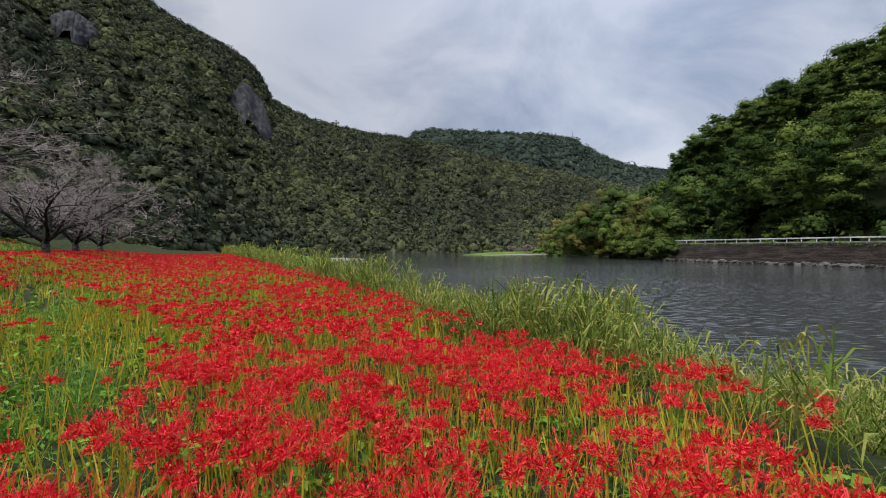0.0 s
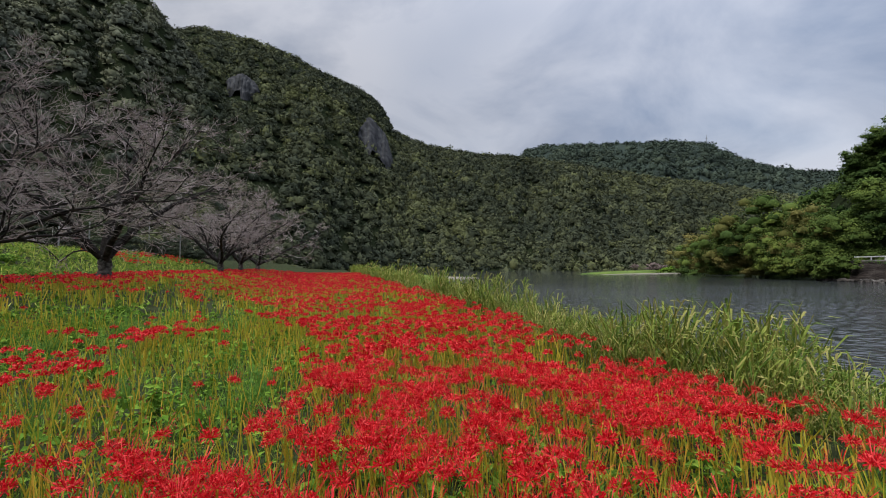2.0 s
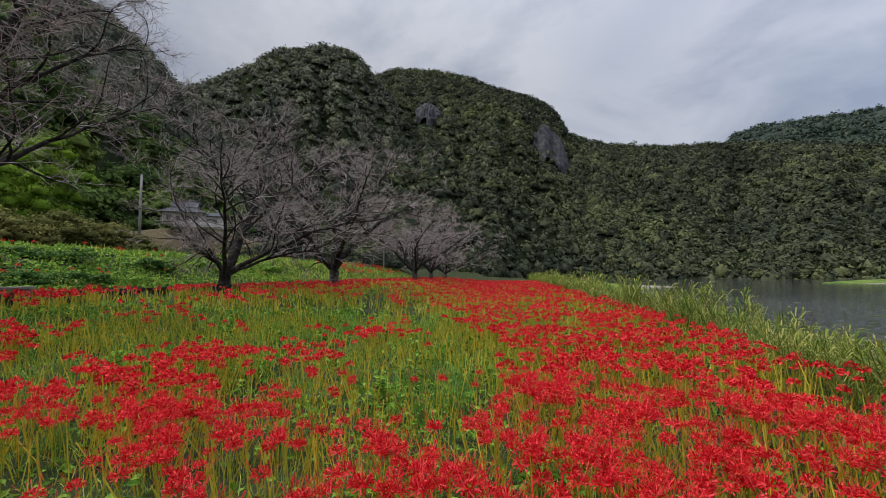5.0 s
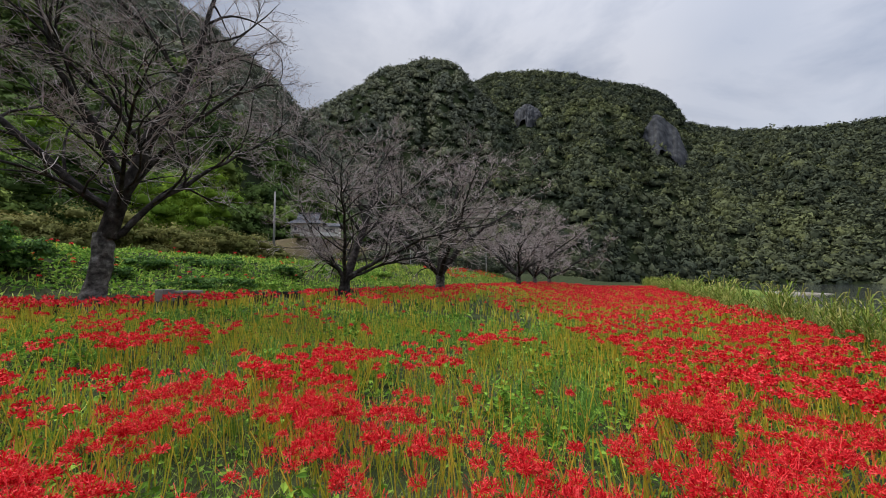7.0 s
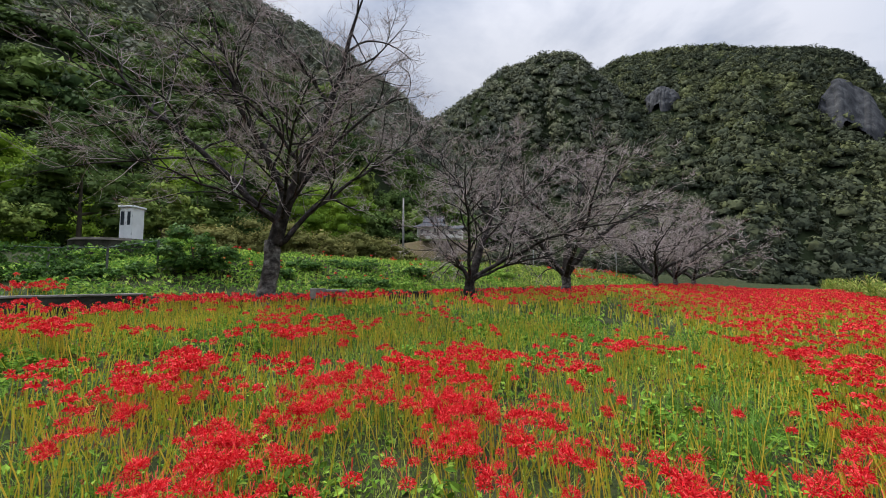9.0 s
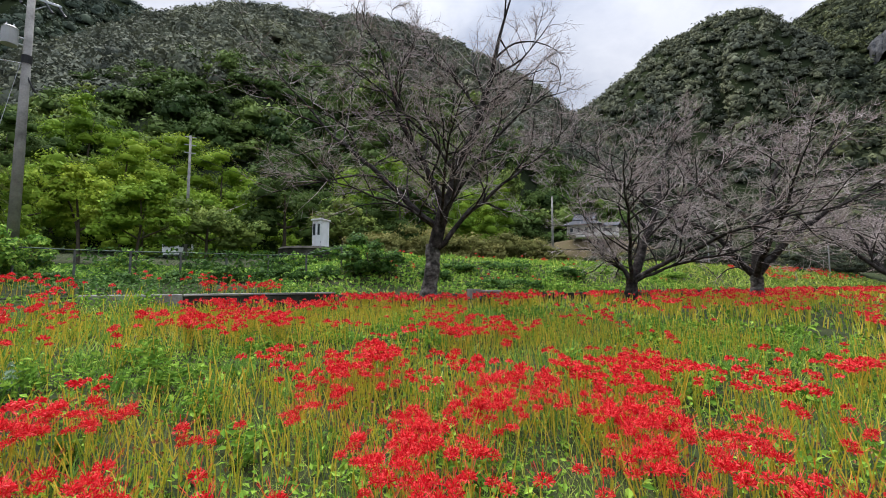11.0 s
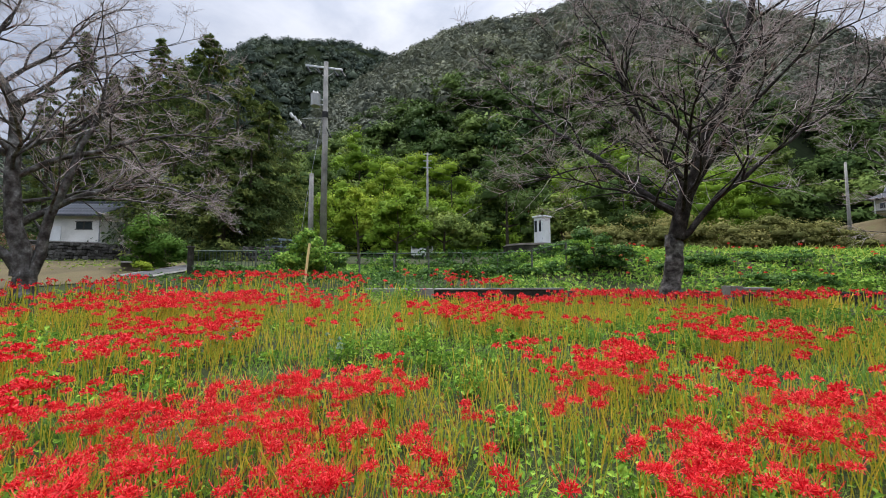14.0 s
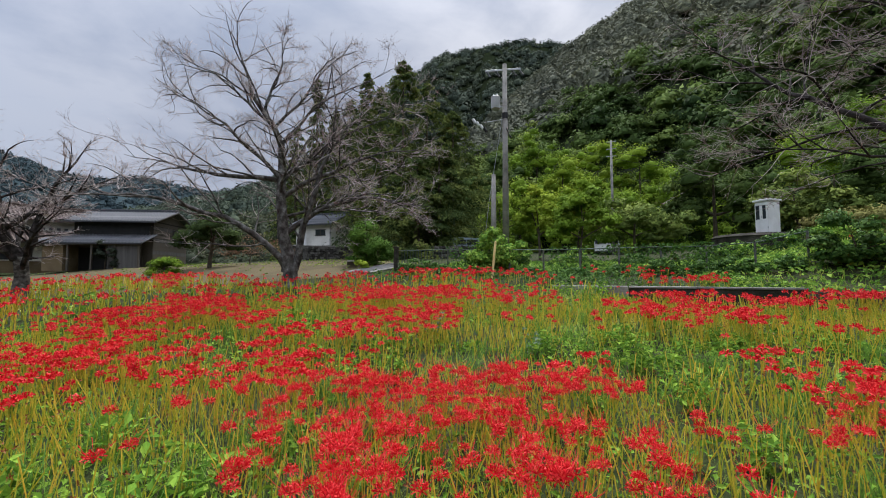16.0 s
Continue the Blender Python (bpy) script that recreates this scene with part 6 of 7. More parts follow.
# ---- cliffs on the main hill ----
def cliff(a0, a1, s0, s1, seed, label, depth):
    """A crag of upright columns broken by ledges; its outline thins out into the slope."""
    n, k = 90, 70
    a, s = np.meshgrid(np.linspace(a0, a1, n), np.linspace(s0, s1, k), indexing="ij")
    x, y, z = hill_point("main", a, s)
    t, w = (s - s0) / (s1 - s0), (a - a0) / (a1 - a0)
    e = 0.5 - 0.5 * np.hypot(2 * w - 1, 2 * t - 1)
    column = np.abs(np.sin(w * 26 + 2.0 * wave(w * 9, t * 3, seed))) ** 0.6
    ledge = np.floor(t * 6 + 0.6 * wave(w * 11, t * 2, seed + 3)) / 6
    rough = 0.9 * column + 1.6 * ledge * (1 - t) + 0.5 * wave(w * 40, t * 30, seed + 2)
    # the face bulges most at its brow and drops sheer below it
    pull = 1 - depth * (0.010 + 0.030 * smoothstep(t * 1.6) * (1 - 0.3 * t) + 0.008 * rough) * smoothstep(e / 0.14)
    i, j = np.meshgrid(np.arange(n - 1), np.arange(k - 1), indexing="ij")
    q = np.stack([i * k + j, i * k + j + 1, (i + 1) * k + j + 1, (i + 1) * k + j], -1).reshape(-1, 4)
    ragged = (2 * w - 1) ** 2 + (2 * t - 1) ** 2 + 0.45 * wave(w * 13, t * 11, seed + 6)
    q = q[(ragged[:-1, :-1] < 0.82).ravel()]
    ob = new("cliff", np_mesh("cliff", np.stack([x * pull, y * pull, z - 2.0 * (1 - smoothstep(e / 0.1))], -1), q, M["rock"]))
    tagged(ob, label, "cliff", kind="structure")


cliff(22.0, 27.6, 0.46, 0.80, 3, "bare grey rock face high on the wooded hill", 0.5)
cliff(39.4, 43.8, 0.52, 0.66, 5, "dark rock outcrop on the wooded hill", 0.5)


# ---- field edge: low wall, bench, fence, stake ----
def along(u, v, z=0.0):
    x, y = uv(u, v)
    return x, y, z


# local x runs along -v (from the far end towards the village), y up the slope
EDGE_TURN = math.degrees(math.atan2(-EV[1], -EV[0]))
ex, ey = uv(14.5, 62)
low = thing("low_wall", ex, ey, 0, EDGE_TURN, "low dark weathered concrete wall edging the flower field", "wall")
tagged(low, kind="structure")
# local +y is uphill if it points along EU
UPH = 1 if (Matrix.Rotation(radians(EDGE_TURN), 2) @ Vector((0, 1))).dot(Vector(EU)) > 0 else -1
for i in range(33):
    v0 = 62 - 1.75 * i
    top = 1.01 + 0.10 * smoothstep((14 - v0) / 12)
    if 62 - v0 > 58.5:
        break
    part("block", boxes((62 - v0, 62 - v0 + 1.735, -0.10, 0.12, 0.3, float(top), 0.015)), M["darkcon"], low)
kx, ky = uv(14.0, 3.95)
kerb = thing("kerb_wall", kx, ky, 0, EDGE_TURN, "long low concrete kerb wall with a dark mossy face", "wall")
tagged(kerb, kind="structure")
for i in range(3):
    part("block", boxes((i * 1.39, i * 1.39 + 1.38, -0.12, 0.14, 0.2, 1.13, 0.02)), M["darkcon"], kerb)
    part("capstone", boxes((i * 1.39, i * 1.39 + 1.375, -0.15, 0.17, 1.133, 1.19, 0.01)), M["concrete"], kerb)
for i in range(2):
    part("capstone", boxes((4.18 + i * 1.1, 4.18 + i * 1.1 + 1.09, -0.15, 0.2, 0.6, 1.19, 0.02)), M["concrete"], kerb)
for i in range(4):
    part("edging", boxes((6.4 + i * 1.5, 6.4 + i * 1.5 + 1.49, -0.06, 0.08, 0.6, 1.15, 0.01)), M["darkcon"], kerb)

bx, by = az(84.6, 16.2)
bench = thing("stone_bench", bx, by, 1.02, EDGE_TURN, "small grey concrete bench on the wall above the lilies", "bench")
part("seat", boxes((-0.62, 0.32, -0.20, 0.20, 0.10, 0.19, 0.02)), M["concrete"], bench)
part("leg", boxes((-0.55, -0.35, -0.16, 0.16, -0.12, 0.10, 0.01)), M["concrete"], bench)
part("leg", boxes((0.325, 0.68, -0.22, 0.22, -0.12, 0.24, 0.01)), M["concrete"], bench)

sx, sy = az(137.55, 16.9)
stake = thing("wooden_stake", sx, sy, ground_z(sx, sy), 0, "pale yellow bare wooden stake in the ground", "stake")
part("shaft", rods(((0, 0, -0.1), (-0.12, 0.11, 1.46), 0.05, 0.045, 8)), M["stake"], stake)
part("tip", rods(((-0.12, 0.11, 1.46), (-0.123, 0.113, 1.50), 0.045, 0.024, 8)), M["stake"], stake)

# chain-link fence on the upper edge, u = 19
FV0, FV1 = 5.6, -8.2
fx, fy = uv(19.0, FV0)
fence = thing("wire_fence", fx, fy, 0, EDGE_TURN, "rusty green chain-link fence overgrown with vines", "fence")
flen = FV0 - FV1


def fence_z(t):
    return ground_z(*uv(19.0, FV0 - t))


n_post = 10
for i in range(n_post):
    t = flen * i / (n_post - 1)
    part("post", rods(((t, 0, fence_z(t) - 0.2), (t, 0, fence_z(t) + 1.12), 0.04)), M["rustpost"], fence)
for i in range(n_post - 1):
    t0, t1 = flen * i / (n_post - 1), flen * (i + 1) / (n_post - 1)
    part("top_rail", rods(((t0, 0, fence_z(t0) + 1.1), (t1, 0, fence_z(t1) + 1.1), 0.02, 0.02, 6)), M["green_rail"], fence)
    part("bottom_rail", rods(((t0, 0, fence_z(t0) + 0.08), (t1, 0, fence_z(t1) + 0.08), 0.015, 0.015, 6)), M["green_rail"], fence)
    # diamond mesh of one bay
    pieces = []
    z0, z1 = (fence_z(t0) + fence_z(t1)) / 2 + 0.1, (fence_z(t0) + fence_z(t1)) / 2 + 1.08
    k = 0
    while k * 0.11 < (t1 - t0) + (z1 - z0):
        o = k * 0.11
        a0, b0 = max(0, o - (z1 - z0)), min(o, t1 - t0)
        if b0 > a0:
            for flip in (0, 1):
                p = [(t0 + a0 if not flip else t1 - a0, 0.002 * flip, z0 + o - a0), (t0 + b0 if not flip else t1 - b0, 0.002 * flip, z0 + o - b0)]
                pieces.append(ribbon(np.array(p), [0.0035, 0.0035], (0.7, 0, 0.7)))
        k += 1
    vv, ff = joined(pieces)
    tagged(mpart("mesh_panel", np_mesh("mesh_panel", vv, ff, M["green_rail"]), fence, "thin green wire mesh"), kind="stuff")

# slatted gate part at the road end
gx_, gy_ = uv(19.0, -8.25)
gate = thing("iron_gate", gx_, gy_, ground_z(gx_, gy_), EDGE_TURN, "dark iron railing gate beside the ramp", "gate")
for i in range(16):
    part("bar", rods(((0.1 + i * 0.16, 0, 0.05), (0.1 + i * 0.16, 0, 1.1), 0.014, 0.014, 6)), M["green_rail"], gate)
part("frame", rods(((0, 0, 1.1), (2.7, 0, 1.1), 0.025, 0.025, 6), ((0, 0, 0.08), (2.7, 0, 0.08), 0.025, 0.025, 6)), M["green_rail"], gate)
gp = part("gatepost", boxes((2.74, 2.94, -0.1, 0.1, -0.3, 1.25, 0.02)), M["darkcon"], gate, "mossy stone gatepost")
part("cap", boxes((2.71, 2.97, -0.13, 0.13, 1.25, 1.32, 0.02)), M["darkcon"], gp)

# vines, ground cover and weeds
gv = np.random.default_rng(51)


def cover(name, n, us, vs, lift, size, mat, label, shape=None, lean=0.5, aspect=0.6):
    u, v = gv.uniform(*us, n), gv.uniform(*vs, n)
    if shape is not None:
        keep = gv.uniform(0, 1, n) < shape(u, v)
        u, v = u[keep], v[keep]
    x, y = uv(u, v)
    z = height(x, y) + gv.uniform(0, 1, len(u)) ** 1.5 * lift * (0.6 + 0.6 * patchy(x * 0.9, y * 0.9, 17))
    p, f = leaf_cards(np.stack([x, y, z + 0.03], -1), np.tile([0.25, 0.1, 0.9], (len(u), 1)), size, gv, aspect, lean)
    tagged(new(name, np_mesh(name, p, f, mat)), label, "plants", kind="stuff")


cover("ground_cover", 26000, (14.7, 23.5), (2.0, 28), 0.34, 0.085, M["weedbank"], "broad-leaved vines and weeds covering the grass bank", lambda u, v: np.clip(0.55 + 0.6 * wave(u * 0.9, v * 0.7, 6), 0.1, 1))
cover("ground_cover", 9000, (14.7, 23), (26, 66), 0.38, 0.13, M["bankgrass"], "grass and weeds covering the far bank", lambda u, v: np.clip(0.7 + 0.5 * wave(u * 0.9, v * 0.7, 6), 0.1, 1))
cover("ground_cover", 9500, (14.7, 19.4), (-11, 4), 0.5, 0.06, M["vine"], "dark vines and weeds below the fence", lambda u, v: np.clip(0.5 + 0.7 * wave(u * 0.9, v * 0.9, 8), 0.1, 1))
cover("yard_grass", 9000, (19.4, 28), (-10, 8), 0.22, 0.10, M["weedbank"], "rough light green grass inside the fence")
cover("lawn_grass", 5200, (17, 40), (-44, -11), 0.10, 0.10, M["bankgrass"], "thin tufts of grass on the dry lawn", lambda u, v: np.clip(0.4 + 0.8 * wave(u * 0.5, v * 0.5, 12), 0.03, 1))
# vines hanging on the fence
n = 3600
t = gv.uniform(0, flen, n)
keep = gv.uniform(0, 1, n) < np.clip(0.42 + 0.75 * wave(t * 1.1, t * 0.4, 3) - 0.25 * (t > 9), 0.02, 1)
t = t[keep]
x, y = uv(19.0, 0)
fz = height(*(np.array(uv(19.0, 0))[:, None] + np.array(EV)[:, None] * (FV0 - t)[None]))
pos = np.stack([t, gv.normal(0, 0.10, len(t)), fz + gv.uniform(0.0, 1.25, len(t))], -1)
p, f = leaf_cards(pos, np.tile([0, -UPH, 0.4], (len(t), 1)), 0.07, gv, 0.6, 0.5)
vines = new("vines", np_mesh("vines", p, f, M["vine"]))
vines.matrix_world = pose(fx, fy, 0, 0, 0, EDGE_TURN)
tagged(vines, "leafy vines climbing over the wire fence", "vines", kind="stuff")
# long pale grass on the bank
gb = np.random.default_rng(52)
u, v = gb.uniform(14.7, 24, 6000), gb.uniform(1, 60, 6000)
x, y = uv(u, v)
tt = gb.uniform(0.14, 0.36, len(u)) * (1 + np.clip(v / 40, 0, 1))
p, f = instanced([blade_shape(2, 0.05, b) for b in (0.2, 0.6, 1.0)], np.stack([x, y, height(x, y)], -1), tt, tt, gb.uniform(0, 6.28, len(u)), gb, 0.3)
tagged(new("bank_grass", np_mesh("bank_grass", p, f, M["grass"])), "long green and straw grass on the bank", "grass", kind="stuff")
# scattered lilies on the bank and below the fence
gl = np.random.default_rng(53)
u = np.concatenate([gl.uniform(14.7, 16.2, 240), gl.uniform(15, 19, 130), gl.uniform(16, 21, 170), gl.uniform(17, 20, 420)])
v = np.concatenate([gl.uniform(-9, 2.5, 240), gl.uniform(-9, 3, 130), gl.uniform(4, 28, 170), gl.uniform(40, 64, 420)])
c = wave(u * 1.1, v * 0.9, 21) + gl.normal(0, 0.25, len(u)) > 0.0
x, y = uv(u[c], v[c])
hgt = gl.uniform(0.24, 0.44, len(x))
sz = gl.uniform(0.10, 0.135, len(x)) * (1 + (v[c] > 30) * 0.6)
p, f = instanced(BLOOM_MID, np.stack([x, y, height(x, y) + hgt], -1), sz, sz, gl.uniform(0, 6.28, len(x)), gl, 0.1)
tagged(new("bank_lilies", np_mesh("bank_lilies", p, f, M["petal"])), "scattered red spider lilies on the bank", "flowers", kind="stuff")
p, f = instanced([stem_shape(1, 0.008, 0.05)], np.stack([x, y, height(x, y)], -1), np.ones(len(x)), hgt, gl.uniform(0, 6.28, len(x)), gl, 0.05)
tagged(new("bank_lily_stems", np_mesh("bank_lily_stems", p, f, M["stem"])), "stems of the lilies on the bank", "stems", kind="stuff")


# leafy weeds standing among the lilies
def weed(a, d, size, seed, mat, label, leaf=0.05, count=90):
    g = np.random.default_rng(seed)
    x, y = az(a, d)
    ob = thing("weed", x, y, ground_z(x, y), a, label, "plant", "field weeds")
    n_st = 5
    leaves = []
    for i in range(n_st):
        w = g.uniform(0, 6.28)
        out = np.array([math.cos(w), math.sin(w), 0]) * g.uniform(0.15, 0.95) + np.array([0, 0, 1])
        p = branch_path((0, 0, 0), out / np.linalg.norm(out), size * g.uniform(0.7, 1.1), 5, g, 0.05, 0)
        v, f = tube(p, np.linspace(0.006, 0.002, 6), 4)
        mpart("stalk", np_mesh("stalk", v, f, M["weed"]), ob)
        m = count // n_st
        k = g.integers(1, 6, m)
        dirs = g.normal(0, 1, (m, 3)) * np.array([1, 1, 0.3])
        dirs /= np.linalg.norm(dirs, axis=1, keepdims=True)
        leaves.append((p[k] + dirs * leaf * g.uniform(0.8, 1.6, m)[:, None], np.tile([0, 0, 1.0], (m, 1)) + dirs * 0.5))
    c = np.concatenate([l[0] for l in leaves])
    nn = np.concatenate([l[1] for l in leaves])
    v, f = leaf_cards(c, nn, leaf, g, 0.5, 0.3)
    tagged(mpart("foliage", np_mesh("foliage", v, f, mat), ob), kind="stuff")
    return ob


BROAD, GREY = "broad-leaved green weed among the lilies", "grey-green mugwort clump among the lilies"
for i, (a, d, s, kind) in enumerate([(16.0, 2.9, 0.34, 0), (10.0, 3.7, 0.46, 0), (42.3, 5.9, 0.50, 1), (-11, 3.4, 0.36, 0), (-20, 2.9, 0.34, 0), (57, 3.0, 0.36, 0), (69, 3.1, 0.38, 0), (47, 5.4, 0.40, 1), (41, 7.6, 0.4, 0), (35.5, 2.6, 0.3, 0), (103.5, 2.6, 0.40, 0), (99, 3.5, 0.36, 0), (112, 4.4, 0.34, 0), (117, 5.4, 0.42, 1), (121, 6.4, 0.5, 1), (108, 6.8, 0.4, 0), (127, 5.0, 0.36, 0), (113, 8.0, 0.45, 1), (132, 4.4, 0.34, 0), (145, 8.0, 0.5, 2), (133, 7.0, 0.45, 2), (150, 6.0, 0.36, 0), (160, 7.0, 0.34, 0), (119, 3.0, 0.36, 0), (92, 4.5, 0.3, 0), (84, 2.5, 0.34, 0), (-4, 4.6, 0.36, 0), (24, 8.5, 0.4, 0), (30, 11, 0.5, 1), (156, 3.4, 0.3, 0)]):
    weed(a, d, s, 500 + i, M["mugwort"] if kind == 2 else M["weed"], GREY if kind == 2 else BROAD, (0.042, 0.035, 0.03)[kind], (90, 160, 170)[kind])


# ---- power poles ----
M["insul"] = material("dull_grey_paint", [(0.26, 0.265, 0.26), (0.38, 0.385, 0.38)], 0.6, 2, 20, 0.1)
def power_pole(a, d, base, top, girth, label, arms=True):
    x, y = az(a, d)
    ob = thing("power_pole", x, y, base, a, label, "pole")
    h = top - base
    part("shaft", rods(((0, 0, -0.3), (0, 0, h), girth, girth * 0.62, 14)), M["concrete"], ob, smooth=True)
    if arms:
        arm = part("crossarm", boxes((-1.15, 0.95, -0.06, 0.06, h - 0.42, h - 0.30, 0.01)), M["grey_metal"], ob)
        part("brace", rods(((-0.7, 0, h - 0.42), (0, 0, h - 0.95), 0.025), ((0.6, 0, h - 0.42), (0, 0, h - 0.95), 0.025)), M["grey_metal"], ob)
        for k in (-1.05, -0.5, 0.45, 0.88):
            ins = part("insulator", rods(((k, -0.05, h - 0.44), (k + 0.14, -0.25, h - 0.75), 0.05, 0.04, 8), ((k + 0.14, -0.25, h - 0.75), (k + 0.24, -0.4, h - 0.95), 0.035, 0.06, 8)), M["dark"], arm)
        tr = part("transformer", rods(((-0.55, -0.1, h - 2.75), (-0.55, -0.1, h - 2.05), 0.27, 0.27, 16)), M["insul"], ob, "pale grey transformer can")
        part("lid", rods(((-0.55, -0.1, h - 2.05), (-0.55, -0.1, h - 1.97), 0.29, 0.2, 16)), M["insul"], tr)
        for k in (-0.12, 0.1):
            part("bushing", rods(((-0.55 + k, -0.1, h - 1.98), (-0.55 + k, -0.1, h - 1.82), 0.04, 0.02, 8)), M["ceramic"], tr)
        part("bracket", rods(((0, 0, h - 2.3), (-0.3, -0.05, h - 2.3), 0.05), ((0, 0, h - 2.6), (-0.3, -0.05, h - 2.6), 0.05)), M["grey_metal"], ob)
        part("band", rods(((0, 0, h - 3.35), (0, 0, h - 3.0), girth * 0.86, girth * 0.86, 14)), M["dark"], ob)
        br = part("side_arm", rods(((0, 0, h - 3.35), (-1.25, -0.1, h - 3.55), 0.025)), M["grey_metal"], ob)
        for k in range(4):
            part("fuse", rods(((-1.9 + k * 0.22, -0.12, h - 3.30 - k * 0.19), (-1.75 + k * 0.22, -0.12, h - 3.55 - k * 0.19), 0.085, 0.085, 10)), M["ceramic"] if k < 3 else M["dark"], br)
        part("cable", rods(((0.05, -0.1, h - 3.9), (0.25, -0.15, h - 4.4), 0.03), ((0.25, -0.15, h - 4.4), (0.36, -0.15, h - 4.55), 0.05)), M["dark"], ob)
        part("guy_wire", rods(((-0.1, 0, h - 2.9), (-0.95, -0.3, h - 8.3), 0.012, 0.012, 5), ((-0.95, -0.3, h - 8.3), (-1.35, -0.4, 0.2), 0.012, 0.012, 5)), M["grey_metal"], ob)
    return ob


power_pole(135.5, 25, 2.2, up_el(25, 26.8), 0.21, "tall grey concrete power pole with a transformer")
power_pole(137.1, 25.4, 2.2, up_el(25.4, 13.4), 0.19, "short grey concrete stub pole beside the power pole", False)
power_pole(121.8, 48, 3.6, up_el(48, 16.8), 0.17, "distant grey power pole with insulators in front of the hill", False)
px_, py_ = az(121.8, 48)
for k in range(3):
    part("crossarm", boxes((-0.5, 0.5, -0.04, 0.04, 12.2 - k * 0.8, 12.28 - k * 0.8)), M["grey_metal"], bpy.data.objects["power_pole.002"])
power_pole(75.5, 50, 3.6, up_el(50, 11.2), 0.15, "slim weathered power pole above the grass bank", False)
for a, d, e0, e1 in ((55.6, 52, 2.2, 4.6), (57.9, 48, 2.2, 4.0), (47.6, 62, 2.2, 4.4), (50.6, 70, 2.0, 5.2)):
    x, y = az(a, d)
    pst = thing("marker_post", x, y, ground_z(x, y), 0, "thin grey metal post on the grass bank", "post", "bank posts")
    part("shaft", rods(((0, 0, -0.2), (0, 0, up_el(d, e1) - ground_z(x, y)), 0.06)), M["grey_metal"], pst)
    part("cap", rods(((0, 0, up_el(d, e1) - ground_z(x, y)), (0, 0, up_el(d, e1) - ground_z(x, y) + 0.06), 0.07, 0.03)), M["grey_metal"], pst)


def wire(a, b, sag, r):
    t = np.linspace(0, 1, 13)
    p = np.outer(1 - t, a) + np.outer(t, b)
    p[:, 2] -= sag * 4 * t * (1 - t)
    v, f = tube(p, np.full(13, r), 4)
    ob = new("power_line", np_mesh("power_line", v, f, M["dark"]))
    tagged(ob, "thin dark overhead power line between poles", "power line", "power lines")


for k, e in enumerate((16.2, 15.4, 14.6)):
    wire((*az(121.8, 48), up_el(48, e)), (*az(100, 70), up_el(70, e - 3.5)), 1.2, 0.02)


# ---- booth on its concrete well, parked vans ----
x, y = az(107.5, 29)
well = thing("concrete_well", x, y, 2.2, 106.8, "round stained concrete well with a flat lid", "well")
bm = bmesh.new()
bmesh.ops.create_cone(bm, cap_ends=True, segments=40, radius1=2.05, radius2=2.05, depth=1.45, matrix=Matrix.Translation((0, 0, 0.65)))
part("drum", bm, M["darkcon"], well, smooth=False)
bm = bmesh.new()
bmesh.ops.create_cone(bm, cap_ends=True, segments=40, radius1=2.1, radius2=1.9, depth=0.14, matrix=Matrix.Translation((0, 0, 1.43)))
part("lid", bm, M["darkcon"], well)
x, y = az(106.4, 28.6)
bz = 3.68
booth = thing("gauge_booth", x, y, bz, 105.5 - 38, "small white metal booth with two narrow windows", "booth")
booth.scale = (0.66, 0.66, 0.97)
part("body", boxes((-0.55, 0.55, -0.60, 0.60, 0, 1.82, 0.015)), M["white_metal"], booth)
part("roof", boxes((-0.66, 0.66, -0.72, 0.72, 1.823, 1.93, 0.02)), M["white_metal"], booth)
door = part("door", boxes((-0.08, 0.50, -0.635, -0.603, 0.06, 1.74, 0.008)), M["white_metal"], booth)
part("handle", rods(((0.02, -0.66, 0.9), (0.02, -0.66, 1.02), 0.015)), M["grey_metal"], door)
part("door_window", boxes((0.12, 0.38, -0.648, -0.638, 0.85, 1.60)), M["glass"], door)
part("side_window", boxes((-0.46, -0.18, -0.612, -0.602, 0.85, 1.60)), M["glass"], booth)
part("window_frame", boxes((-0.49, -0.15, -0.609, -0.6005, 0.82, 1.63)), M["grey_metal"], booth)
part("hinge", boxes((0.49, 0.52, -0.64, -0.6, 0.3, 0.42), (0.49, 0.52, -0.64, -0.6, 1.3, 1.42)), M["grey_metal"], booth)


